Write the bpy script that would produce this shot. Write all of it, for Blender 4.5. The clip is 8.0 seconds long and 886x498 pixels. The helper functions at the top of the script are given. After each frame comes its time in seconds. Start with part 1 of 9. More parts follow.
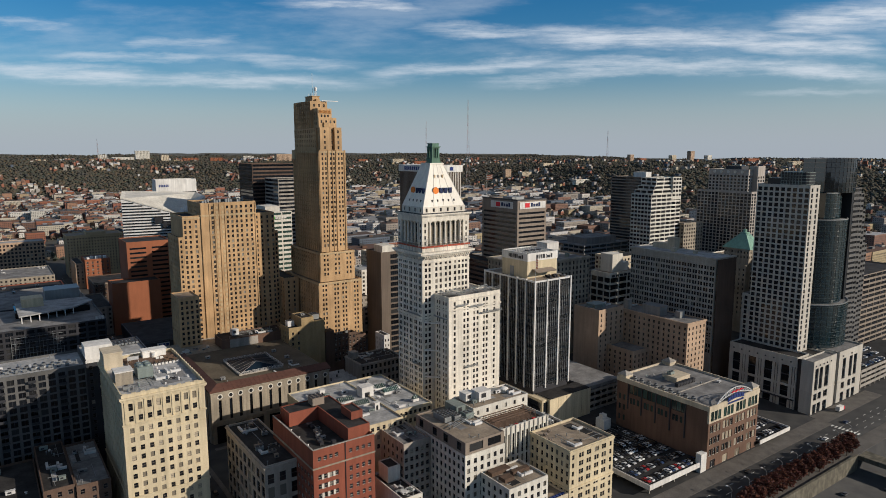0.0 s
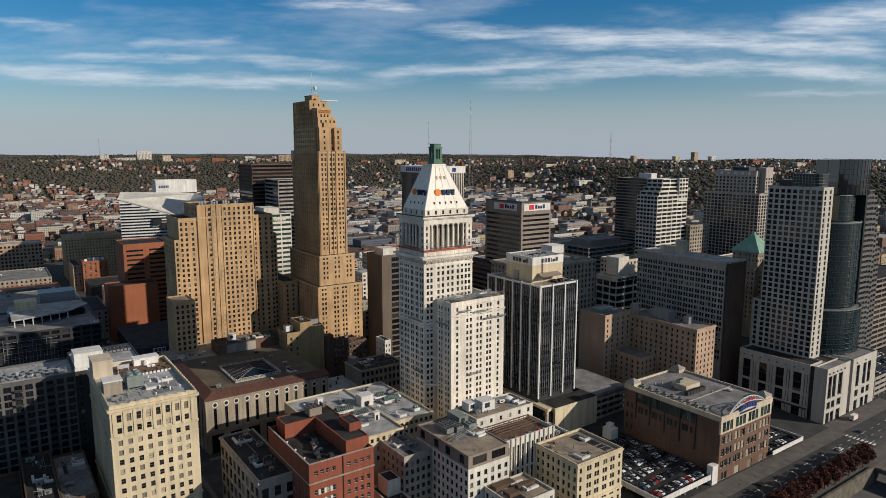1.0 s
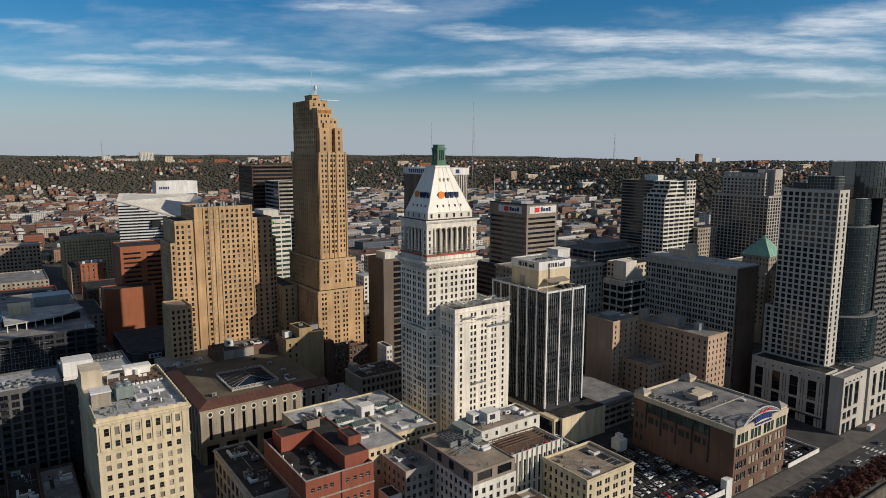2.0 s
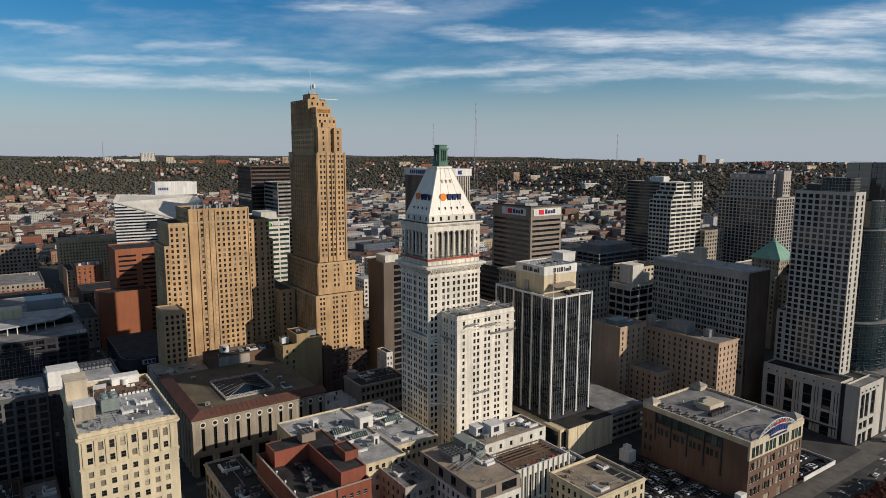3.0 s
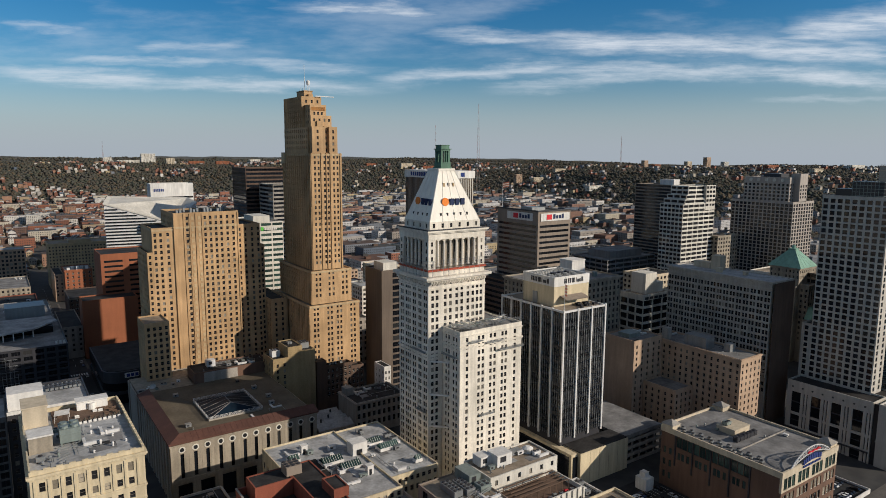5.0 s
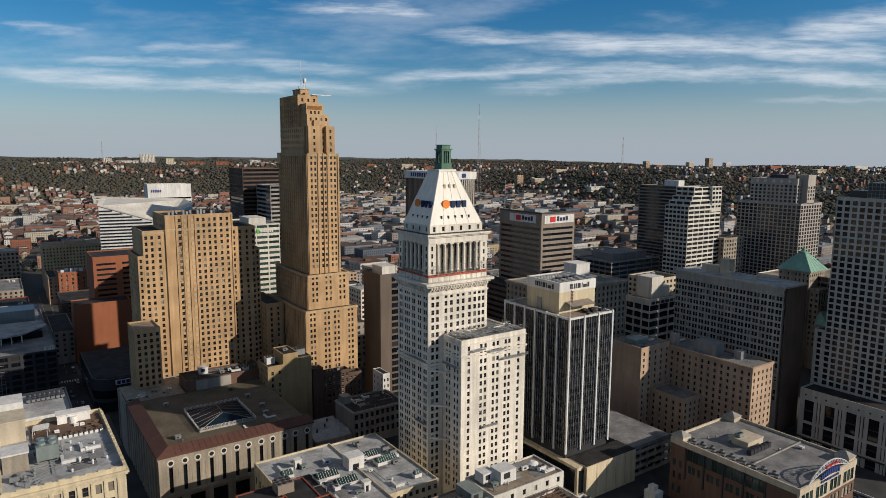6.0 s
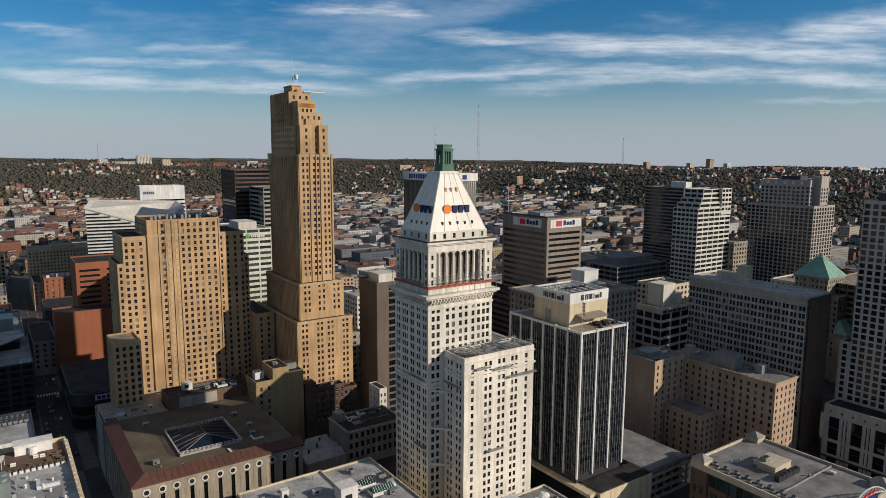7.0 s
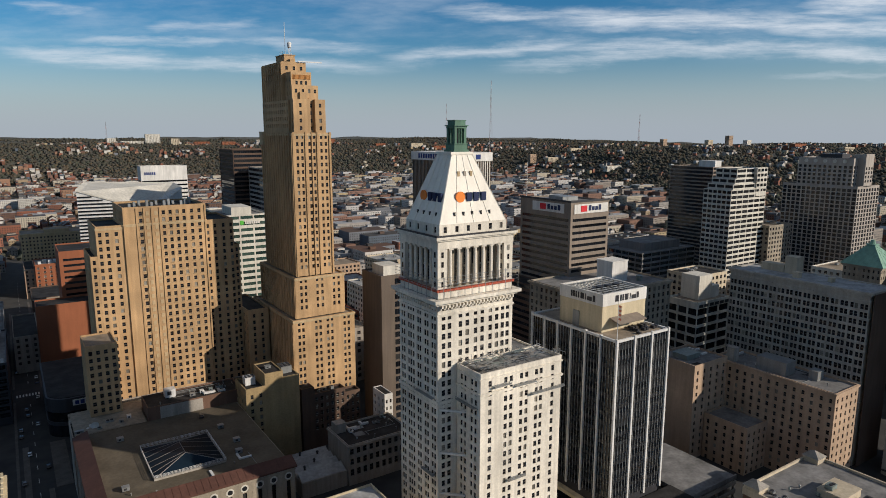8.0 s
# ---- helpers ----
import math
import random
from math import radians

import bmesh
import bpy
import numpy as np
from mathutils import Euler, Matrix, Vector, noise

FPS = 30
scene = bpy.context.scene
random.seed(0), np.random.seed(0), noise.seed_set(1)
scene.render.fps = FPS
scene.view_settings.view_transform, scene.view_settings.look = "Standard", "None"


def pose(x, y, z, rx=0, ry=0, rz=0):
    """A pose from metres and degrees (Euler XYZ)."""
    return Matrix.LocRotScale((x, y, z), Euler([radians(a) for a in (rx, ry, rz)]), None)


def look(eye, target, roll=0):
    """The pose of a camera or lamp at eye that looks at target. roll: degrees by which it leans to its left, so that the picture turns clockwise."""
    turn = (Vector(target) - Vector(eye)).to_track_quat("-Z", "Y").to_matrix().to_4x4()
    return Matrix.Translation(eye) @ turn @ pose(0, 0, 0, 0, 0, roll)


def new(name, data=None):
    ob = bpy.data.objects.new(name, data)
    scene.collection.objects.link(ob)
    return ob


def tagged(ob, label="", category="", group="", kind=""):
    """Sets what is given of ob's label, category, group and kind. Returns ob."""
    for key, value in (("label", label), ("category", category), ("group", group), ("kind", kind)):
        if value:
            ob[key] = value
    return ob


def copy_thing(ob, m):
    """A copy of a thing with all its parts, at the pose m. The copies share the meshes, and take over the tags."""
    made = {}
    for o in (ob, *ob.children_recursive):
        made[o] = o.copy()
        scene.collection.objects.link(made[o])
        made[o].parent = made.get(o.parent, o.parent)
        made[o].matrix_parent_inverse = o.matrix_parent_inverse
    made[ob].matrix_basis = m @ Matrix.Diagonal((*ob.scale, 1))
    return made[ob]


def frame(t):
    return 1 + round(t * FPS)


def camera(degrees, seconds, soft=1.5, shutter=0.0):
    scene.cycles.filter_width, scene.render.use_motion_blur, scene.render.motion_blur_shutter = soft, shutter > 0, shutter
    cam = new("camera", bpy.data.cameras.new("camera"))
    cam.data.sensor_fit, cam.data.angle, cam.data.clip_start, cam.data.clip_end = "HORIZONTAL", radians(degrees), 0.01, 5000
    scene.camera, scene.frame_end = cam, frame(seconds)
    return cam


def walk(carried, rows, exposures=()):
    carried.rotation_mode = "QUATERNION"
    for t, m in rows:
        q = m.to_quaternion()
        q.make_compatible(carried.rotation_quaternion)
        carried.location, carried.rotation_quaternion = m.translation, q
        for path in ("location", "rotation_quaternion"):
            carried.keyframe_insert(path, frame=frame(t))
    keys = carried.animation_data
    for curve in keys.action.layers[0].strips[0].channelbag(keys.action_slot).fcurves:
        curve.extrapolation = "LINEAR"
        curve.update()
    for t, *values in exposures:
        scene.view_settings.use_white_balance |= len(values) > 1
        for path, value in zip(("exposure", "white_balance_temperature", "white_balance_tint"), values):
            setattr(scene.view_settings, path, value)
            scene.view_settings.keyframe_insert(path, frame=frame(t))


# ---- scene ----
cam = camera(68.18, 8.0, 0.9)
# seconds, x, y, z, heading, pitch, roll
ROWS = [
    (0.0, 0.00, 0.00, 151.10, -35.455, -8.569, 0.038),
    (0.5, 2.98, 4.35, 151.07, -35.402, -8.536, 0.034),
    (1.0, 6.24, 8.82, 151.05, -35.246, -8.499, -0.013),
    (1.5, 9.38, 13.66, 151.03, -35.111, -8.437, -0.053),
    (3.0, 19.52, 28.46, 150.75, -34.833, -8.310, -0.122),
    (3.5, 23.29, 33.82, 150.62, -34.765, -8.257, -0.148),
    (4.0, 26.70, 38.93, 150.50, -34.734, -8.216, -0.198),
    (4.5, 30.33, 44.05, 150.43, -34.691, -8.186, -0.263),
    (6.0, 41.17, 59.68, 150.21, -34.584, -8.104, -0.328),
    (6.5, 44.66, 64.91, 150.14, -34.564, -8.075, -0.319),
    (6.6, 45.97, 66.93, 150.10, -34.561, -8.065, -0.317),
    (6.7, 47.71, 69.62, 150.10, -34.559, -8.054, -0.315),
    (6.8, 49.79, 72.92, 150.10, -34.556, -8.043, -0.313),
    (6.9, 51.33, 75.83, 150.10, -34.553, -8.033, -0.311),
    (7.0, 53.25, 78.87, 150.10, -34.702, -8.022, -0.309),
    (7.1, 55.46, 81.96, 150.10, -34.643, -8.067, -0.308),
    (7.2, 57.73, 85.13, 150.10, -34.584, -8.112, -0.306),
    (7.3, 59.99, 88.30, 150.10, -34.525, -7.998, -0.304),
    (7.4, 62.26, 91.48, 150.10, -34.466, -7.884, -0.302),
    (7.5, 64.53, 94.65, 150.10, -34.407, -7.770, -0.300),
    (7.6, 66.77, 97.84, 150.10, -34.264, -7.821, -0.252),
    (7.7, 68.91, 101.10, 150.10, -34.122, -9.600, -0.204),
    (7.8, 71.05, 104.36, 150.10, -33.979, -10.190, -0.156),
    (7.9, 73.19, 107.62, 150.10, -33.837, -10.249, -0.108),
    (8.0, 75.33, 110.88, 150.10, -33.694, -9.914, -0.060),
]
walk(cam, [(t, pose(x, y, z, 90 + pitch, roll, yaw)) for t, x, y, z, yaw, pitch, roll in ROWS],
     [(0.0, 0.0, 6250, 9), (8.0, 0.0, 6250, 9)])

# ---- world, sun, exposure ----
SUN_EL, SUN_AZ = 22.6, 140.0          # degrees; azimuth clockwise from +y
world = bpy.data.worlds.new("sky")
scene.world = world
world.use_nodes = True
wn, wl = world.node_tree.nodes, world.node_tree.links
wn.clear()
sky = wn.new("ShaderNodeTexSky")
sky.sky_type, sky.sun_disc = "NISHITA", False
sky.sun_elevation, sky.sun_rotation = radians(SUN_EL), radians(SUN_AZ)
sky.air_density, sky.dust_density, sky.ozone_density = 1.0, 0.25, 4.0
tc = wn.new("ShaderNodeTexCoord")
sep = wn.new("ShaderNodeSeparateXYZ")
wl.new(tc.outputs["Generated"], sep.inputs[0])


def wmath(op, a, b):
    n = wn.new("ShaderNodeMath")
    n.operation = op
    for k, v in enumerate((a, b)):
        if isinstance(v, (int, float)):
            n.inputs[k].default_value = v
        else:
            wl.new(v, n.inputs[k])
    return n.outputs[0]


def wdot(v):
    n = wn.new("ShaderNodeVectorMath")
    n.operation = "DOT_PRODUCT"
    n.inputs[1].default_value = v
    wl.new(tc.outputs["Generated"], n.inputs[0])
    return n.outputs["Value"]


def wrange(v, a, b, lo=0.0, hi=1.0):
    n = wn.new("ShaderNodeMapRange")
    n.interpolation_type = "SMOOTHSTEP"
    for k, q in enumerate((a, b, lo, hi)):
        n.inputs[k + 1].default_value = q
    wl.new(v, n.inputs[0])
    return n.outputs[0]


def wmix(f, a, b):
    n = wn.new("ShaderNodeMix")
    n.data_type = "RGBA"
    for k, q in ((0, f), (6, a), (7, b)):
        if isinstance(q, (int, float, tuple)):
            n.inputs[k].default_value = q
        else:
            wl.new(q, n.inputs[k])
    return n.outputs[2]


def wnoise(sx, sy, ox, detail, rough, warp):
    """Noise on the plane of high cloud, drawn out across the valley."""
    c = wn.new("ShaderNodeCombineXYZ")
    wl.new(wmath("MULTIPLY", across, sx), c.inputs[0])
    wl.new(wmath("ADD", wmath("MULTIPLY", along, sy), ox), c.inputs[1])
    n = wn.new("ShaderNodeTexNoise")
    n.inputs["Scale"].default_value, n.inputs["Detail"].default_value = 1.0, detail
    n.inputs["Roughness"].default_value, n.inputs["Distortion"].default_value = rough, warp
    wl.new(c.outputs[0], n.inputs["Vector"])
    return n.outputs[0]


up = wmath("MAXIMUM", sep.outputs[2], 0.0)
lift = wmath("ADD", up, 0.05)
across = wmath("DIVIDE", wdot((0.74, -0.67, 0)), lift)
along = wmath("DIVIDE", wdot((0.67, 0.74, 0)), lift)
hue = wn.new("ShaderNodeHueSaturation")
hue.inputs["Saturation"].default_value, hue.inputs["Value"].default_value = 1.38, 1.12
wl.new(sky.outputs[0], hue.inputs["Color"])
# grey haze low down, a broken layer of noise cloud overhead and behind, and the long thin streaks over the northern hills
hazy = wmix(wrange(up, 0.0, 0.13, 0.90, 0.0), hue.outputs[0], (5.5, 6.1, 6.9, 1))
streak = wrange(wnoise(0.22, 1.15, 3.1, 10, 0.58, 0.5), 0.475, 0.71)
patch = wrange(wnoise(0.30, 0.42, 7.7, 3, 0.5, 0.2), 0.40, 0.60)
ahead = wmath("MAXIMUM", wdot((0.579, 0.815, 0)), 0.02)
east_of = wmath("MULTIPLY", wmath("DIVIDE", wdot((0.815, -0.579, 0)), ahead), 100.0)
above = wmath("MULTIPLY", wmath("DIVIDE", sep.outputs[2], ahead), 100.0)


def wwisp(sx, sy, oz, detail, rough):
    c = wn.new("ShaderNodeCombineXYZ")
    wl.new(wmath("MULTIPLY", east_of, sx), c.inputs[0])
    wl.new(wmath("MULTIPLY", above, sy), c.inputs[1])
    c.inputs[2].default_value = oz
    n = wn.new("ShaderNodeTexNoise")
    n.inputs["Scale"].default_value, n.inputs["Detail"].default_value, n.inputs["Roughness"].default_value = 1.0, detail, rough
    wl.new(c.outputs[0], n.inputs["Vector"])
    return n.outputs[0]


bend = wmath("ADD", above, wmath("MULTIPLY", wmath("SUBTRACT", wwisp(0.09, 0.35, 2.0, 7, 0.62), 0.5), 3.4))
slide = wmath("ADD", east_of, wmath("MULTIPLY", wmath("SUBTRACT", wwisp(0.05, 0.5, 9.0, 5, 0.6), 0.5), 16.0))
# east and height of each end in hundredths of the distance, half width, density
STREAKS = [
    (-3.3, 17.7, 25.6, 16.3, 0.8, 0.75),
    (9.7, 16.6, 51.5, 16.0, 1.2, 0.95),
    (39.0, 16.3, 66.5, 14.5, 1.4, 0.90),
    (49.0, 17.6, 69.9, 20.5, 1.8, 0.95),
    (-12.0, 10.9, 18.9, 13.7, 0.9, 0.75),
    (9.7, 12.3, 58.2, 12.6, 1.0, 0.75),
    (5.5, 9.7, 39.0, 12.8, 0.7, 0.60),
    (39.0, 13.2, 68.2, 10.5, 1.0, 0.85),
    (45.6, 8.4, 68.2, 8.6, 0.4, 0.50),
    (-68.9, 12.0, -43.0, 10.8, 1.0, 0.75),
    (-48.8, 10.8, -12.0, 9.9, 0.8, 0.70),
    (-60.5, 14.0, -30.4, 13.4, 0.6, 0.55),
    (-38.0, 13.7, -11.2, 12.3, 0.7, 0.50),
    (-46.3, 15.8, -29.6, 16.1, 0.7, 0.50),
    (-67.2, 18.7, -53.8, 17.7, 0.6, 0.45),
    (-24.6, 21.5, -2.0, 20.9, 0.7, 0.80),
]
front = None
for x0, y0, x1, y1, half, dense in STREAKS:
    run = math.hypot(x1 - x0, y1 - y0)
    cx, cy = (x1 - x0) / run, (y1 - y0) / run
    dx, dy = wmath("SUBTRACT", slide, x0), wmath("SUBTRACT", bend, y0)
    on = wmath("DIVIDE", wmath("ADD", wmath("MULTIPLY", dx, cx), wmath("MULTIPLY", dy, cy)), run)
    off = wmath("ABSOLUTE", wmath("SUBTRACT", wmath("MULTIPLY", dy, cx), wmath("MULTIPLY", dx, cy)), 0.0)
    one = wmath("MULTIPLY", wrange(off, 0.0, 1.9 * half, 0.9 * dense, 0.0), wmath("MULTIPLY", wrange(on, -0.12, 0.28), wrange(on, 0.75, 1.12, 1.0, 0.0)))
    front = one if front is None else wmath("MAXIMUM", front, one)
front = wmath("MULTIPLY", front, wrange(wwisp(0.10, 0.95, 4.0, 9, 0.66), 0.26, 0.66, 0.28, 1.0))
veil = wmath("MULTIPLY", wrange(wwisp(0.035, 0.16, 6.0, 8, 0.6), 0.42, 0.75, 0.0, 0.30), wrange(above, 9.0, 15.0))
facing = wrange(wdot((0.579, 0.815, 0)), 0.35, 0.62)
cover = wmath("ADD", wmath("MULTIPLY", wmath("MAXIMUM", front, veil), facing), wmath("MULTIPLY", wmath("MULTIPLY", wmath("MULTIPLY", streak, patch), 0.8), wmath("SUBTRACT", 1.0, facing)))
cover = wmath("MULTIPLY", cover, wrange(up, 0.05, 0.09))
clouded = wmix(cover, hazy, (10.6, 11.0, 11.6, 1))
# a thin neutral veil added over the unseen upper sky to grey the skylight
clouded = wmix(wmath("MULTIPLY", wrange(up, 0.28, 0.55), wrange(wnoise(0.5, 0.9, 5.0, 6, 0.5, 0.4), 0.2, 0.6, 0.3, 0.75)), clouded, (2.9, 3.0, 3.15, 1))
bgn = wn.new("ShaderNodeBackground")
bgn.inputs[1].default_value = 0.07
wl.new(clouded, bgn.inputs[0])
outw = wn.new("ShaderNodeOutputWorld")
wl.new(bgn.outputs[0], outw.inputs[0])

sun_data = bpy.data.lights.new("sun", "SUN")
sun_data.energy, sun_data.angle, sun_data.color = 4.8, radians(0.6), (1.0, 0.87, 0.72)
sun = new("sun", sun_data)
ce = math.cos(radians(SUN_EL))
sun.matrix_world = look((0, 0, 0), (-ce * math.sin(radians(SUN_AZ)), -ce * math.cos(radians(SUN_AZ)), -math.sin(radians(SUN_EL))))
scene.view_settings.exposure = 0.0

# ---- materials ----
def shader(name):
    m = bpy.data.materials.new(name)
    m.use_nodes = True
    return m, m.node_tree.nodes, m.node_tree.links, m.node_tree.nodes["Principled BSDF"]


def surface(name, col, rough=0.85, var=0.18, big=0.06, fine=1.6, streak=0.18, bump=0.25, metal=0.0, rnd=0.0, spec=0.35):
    """Weathered opaque surface: broad stains, grain, rain streaks and a little relief."""
    m, n, l, p = shader(name)
    geo = n.new("ShaderNodeNewGeometry")

    def tex(scale, stretch, detail):
        mp = n.new("ShaderNodeMapping")
        mp.inputs["Scale"].default_value = (scale, scale, scale * stretch)
        l.new(geo.outputs["Position"], mp.inputs["Vector"])
        t = n.new("ShaderNodeTexNoise")
        t.inputs["Scale"].default_value, t.inputs["Detail"].default_value = 1.0, detail
        l.new(mp.outputs[0], t.inputs["Vector"])
        return t.outputs[0]

    def rng(v, lo, hi):
        r = n.new("ShaderNodeMapRange")
        r.inputs["From Min"].default_value, r.inputs["From Max"].default_value = 0.3, 0.7
        r.inputs["To Min"].default_value, r.inputs["To Max"].default_value = lo, hi
        l.new(v, r.inputs["Value"])
        return r.outputs[0]

    def mul(a, b):
        k = n.new("ShaderNodeMath")
        k.operation = "MULTIPLY"
        l.new(a, k.inputs[0])
        l.new(b, k.inputs[1])
        return k.outputs[0]

    fine_t = tex(fine, 1.0, 4)
    v = mul(rng(tex(big, 1.0, 5), 1 - var, 1 + var * 0.6), rng(fine_t, 1 - var * 0.45, 1 + var * 0.35))
    if streak:
        v = mul(v, rng(tex(0.55, 0.09, 5), 1 - streak, 1.06))
    if rnd:
        info = n.new("ShaderNodeObjectInfo")
        add = n.new("ShaderNodeMath")
        add.operation = "ADD"
        l.new(info.outputs["Random"], add.inputs[0])
        l.new(geo.outputs["Random Per Island"], add.inputs[1])
        fr = n.new("ShaderNodeMath")
        fr.operation = "FRACT"
        l.new(add.outputs[0], fr.inputs[0])
        r = n.new("ShaderNodeMapRange")
        r.inputs["To Min"].default_value, r.inputs["To Max"].default_value = 1 - rnd, 1 + rnd * 0.5
        l.new(fr.outputs[0], r.inputs["Value"])
        v = mul(v, r.outputs[0])
    vm = n.new("ShaderNodeVectorMath")
    vm.operation = "SCALE"
    vm.inputs[0].default_value = col
    l.new(v, vm.inputs["Scale"])
    l.new(vm.outputs[0], p.inputs["Base Color"])
    p.inputs["Roughness"].default_value, p.inputs["Metallic"].default_value = rough, metal
    p.inputs["Specular IOR Level"].default_value = spec
    if bump:
        b = n.new("ShaderNodeBump")
        b.inputs["Strength"].default_value, b.inputs["Distance"].default_value = bump, 0.05
        l.new(fine_t, b.inputs["Height"])
        l.new(b.outputs[0], p.inputs["Normal"])
    return m


def glazing(name, dark, light, share, rough=0.07, spec=0.6):
    """Window glass before dim rooms; a share of the windows has pale blinds drawn."""
    m, n, l, p = shader(name)
    geo, info = n.new("ShaderNodeNewGeometry"), n.new("ShaderNodeObjectInfo")
    add = n.new("ShaderNodeMath")
    l.new(info.outputs["Random"], add.inputs[0])
    l.new(geo.outputs["Random Per Island"], add.inputs[1])
    fr = n.new("ShaderNodeMath")
    fr.operation = "FRACT"
    l.new(add.outputs[0], fr.inputs[0])
    r = n.new("ShaderNodeValToRGB")
    r.color_ramp.interpolation = "CONSTANT"
    e = r.color_ramp.elements
    e[0].color = (*dark, 1)
    e[1].position, e[1].color = 1 - share, (*light, 1)
    k = e.new((1 - share) * 0.45)
    k.color = (*[c * 1.9 for c in dark], 1)
    k = e.new(1 - share * 0.6)
    k.color = (*[(a + b) / 2 for a, b in zip(dark, light)], 1)
    l.new(fr.outputs[0], r.inputs[0])
    l.new(r.outputs[0], p.inputs["Base Color"])
    p.inputs["Roughness"].default_value, p.inputs["Specular IOR Level"].default_value = rough, spec
    return m


M = {}
M["terracotta"] = surface("white_terracotta", (0.73, 0.675, 0.575), var=0.22, streak=0.24)
M["pyramid"] = surface("white_stone_roof", (0.78, 0.735, 0.645), var=0.09, streak=0.08)
M["copper"] = surface("green_copper", (0.10, 0.20, 0.14), rough=0.7, streak=0.3)
M["copper_pale"] = surface("pale_copper", (0.20, 0.36, 0.28), rough=0.75, streak=0.2)
M["redband"] = surface("red_netting", (0.42, 0.09, 0.05))
M["tanbrick"] = surface("tan_brick", (0.48, 0.312, 0.162), var=0.27, streak=0.24, fine=2.5)
M["ornament"] = surface("orange_terracotta", (0.46, 0.22, 0.07), var=0.2, streak=0.1)
M["tanstone"] = surface("tan_stone", (0.48, 0.36, 0.21), var=0.2)
M["yellowbrick"] = surface("yellow_brick", (0.31, 0.228, 0.118), var=0.3)
M["cream"] = surface("cream_stone", (0.53, 0.45, 0.33), var=0.18)
M["creamwall"] = surface("cream_render", (0.575, 0.485, 0.325), var=0.15, streak=0.24)
M["redbrick"] = surface("red_brick", (0.225, 0.066, 0.038), var=0.22, fine=3)
M["orange"] = surface("orange_brick", (0.27, 0.095, 0.045), var=0.12, streak=0.07)
M["brownbrick"] = surface("brown_brick", (0.11, 0.07, 0.05), var=0.25)
M["limestone"] = surface("limestone", (0.33, 0.285, 0.22), var=0.25, streak=0.32)
M["slabstone"] = surface("pale_grey_stone", (0.42, 0.385, 0.33), var=0.2, streak=0.25)
M["greystone"] = surface("grey_stone", (0.37, 0.325, 0.275), var=0.2, streak=0.3)
M["whitestone"] = surface("white_stone", (0.60, 0.57, 0.50), var=0.18, streak=0.22)
M["concrete"] = surface("concrete", (0.34, 0.31, 0.27), var=0.24, streak=0.32)
M["cornerstone"] = surface("grey_granite", (0.46, 0.43, 0.375), var=0.13)
# grey cladding darkened in colour to stand in for shade on two fronts
M["shadeslate"] = surface("shaded_grey_panels", (0.115, 0.112, 0.108), var=0.2, streak=0.25)
M["pinkstone"] = surface("pale_granite", (0.37, 0.33, 0.29), var=0.13)
M["taupe"] = surface("taupe_panels", (0.24, 0.195, 0.155), var=0.14)
M["hoteltan"] = surface("buff_brick", (0.43, 0.305, 0.21), var=0.2)
M["whitepaint"] = surface("white_paint", (0.66, 0.64, 0.60), var=0.16, streak=0.2)
M["whitemetal"] = surface("white_metal", (0.60, 0.59, 0.57), rough=0.5, var=0.1, streak=0.14, bump=0.05)
M["darkmetal"] = surface("dark_metal", (0.035, 0.035, 0.04), rough=0.5, var=0.2)
M["greymetal"] = surface("grey_metal", (0.30, 0.31, 0.31), rough=0.45, metal=0.5, var=0.15)
M["greenmetal"] = surface("grey_green_metal", (0.24, 0.28, 0.26), rough=0.5, metal=0.3)
M["roofdark"] = surface("bitumen_roof", (0.035, 0.033, 0.032), var=0.55, big=0.16, fine=0.9, streak=0, bump=0.4, spec=0.2)
M["roofgrey"] = surface("grey_membrane", (0.20, 0.195, 0.19), var=0.42, big=0.13, fine=0.7, streak=0, spec=0.2)
M["roofwhite"] = surface("white_membrane", (0.35, 0.35, 0.345), var=0.4, big=0.15, fine=0.8, streak=0, spec=0.2)
M["rooftan"] = surface("gravel_roof", (0.27, 0.22, 0.165), var=0.36, big=0.14, fine=0.9, streak=0, bump=0.5, spec=0.2)
M["rooftile"] = surface("red_roof_sheet", (0.105, 0.047, 0.034), var=0.25)
M["roofbrown"] = surface("brown_gravel_roof", (0.115, 0.095, 0.068), var=0.3, big=0.1, fine=0.9, streak=0, bump=0.5, spec=0.2)
M["wooddeck"] = surface("brown_timber", (0.12, 0.075, 0.05), var=0.35)
M["glass"] = glazing("window_glass", (0.009, 0.009, 0.011), (0.26, 0.24, 0.20), 0.13, spec=0.35)
M["glassblind"] = glazing("window_glass_with_blinds", (0.010, 0.010, 0.011), (0.36, 0.31, 0.23), 0.5, spec=0.35)
M["glassdark"] = glazing("black_glass", (0.005, 0.006, 0.008), (0.035, 0.035, 0.035), 0.12, rough=0.06, spec=0.4)
M["glassblue"] = glazing("blue_green_glass", (0.006, 0.014, 0.018), (0.014, 0.030, 0.036), 0.3, rough=0.03, spec=1.0)
M["rails"] = surface("pale_green_rails", (0.07, 0.092, 0.095), rough=0.4, metal=0.3, var=0.1, streak=0, bump=0)
M["glassgreen"] = glazing("green_glass", (0.016, 0.032, 0.028), (0.05, 0.085, 0.07), 0.4, rough=0.08, spec=0.5)
M["frame"] = surface("window_frame", (0.13, 0.115, 0.10), var=0.1, streak=0, bump=0)
M["framedark"] = surface("dark_window_frame", (0.04, 0.04, 0.045), var=0.1, streak=0, bump=0)
M["asphalt"] = surface("asphalt", (0.03, 0.03, 0.031), var=0.4, big=0.15, streak=0, bump=0.4, spec=0.2)
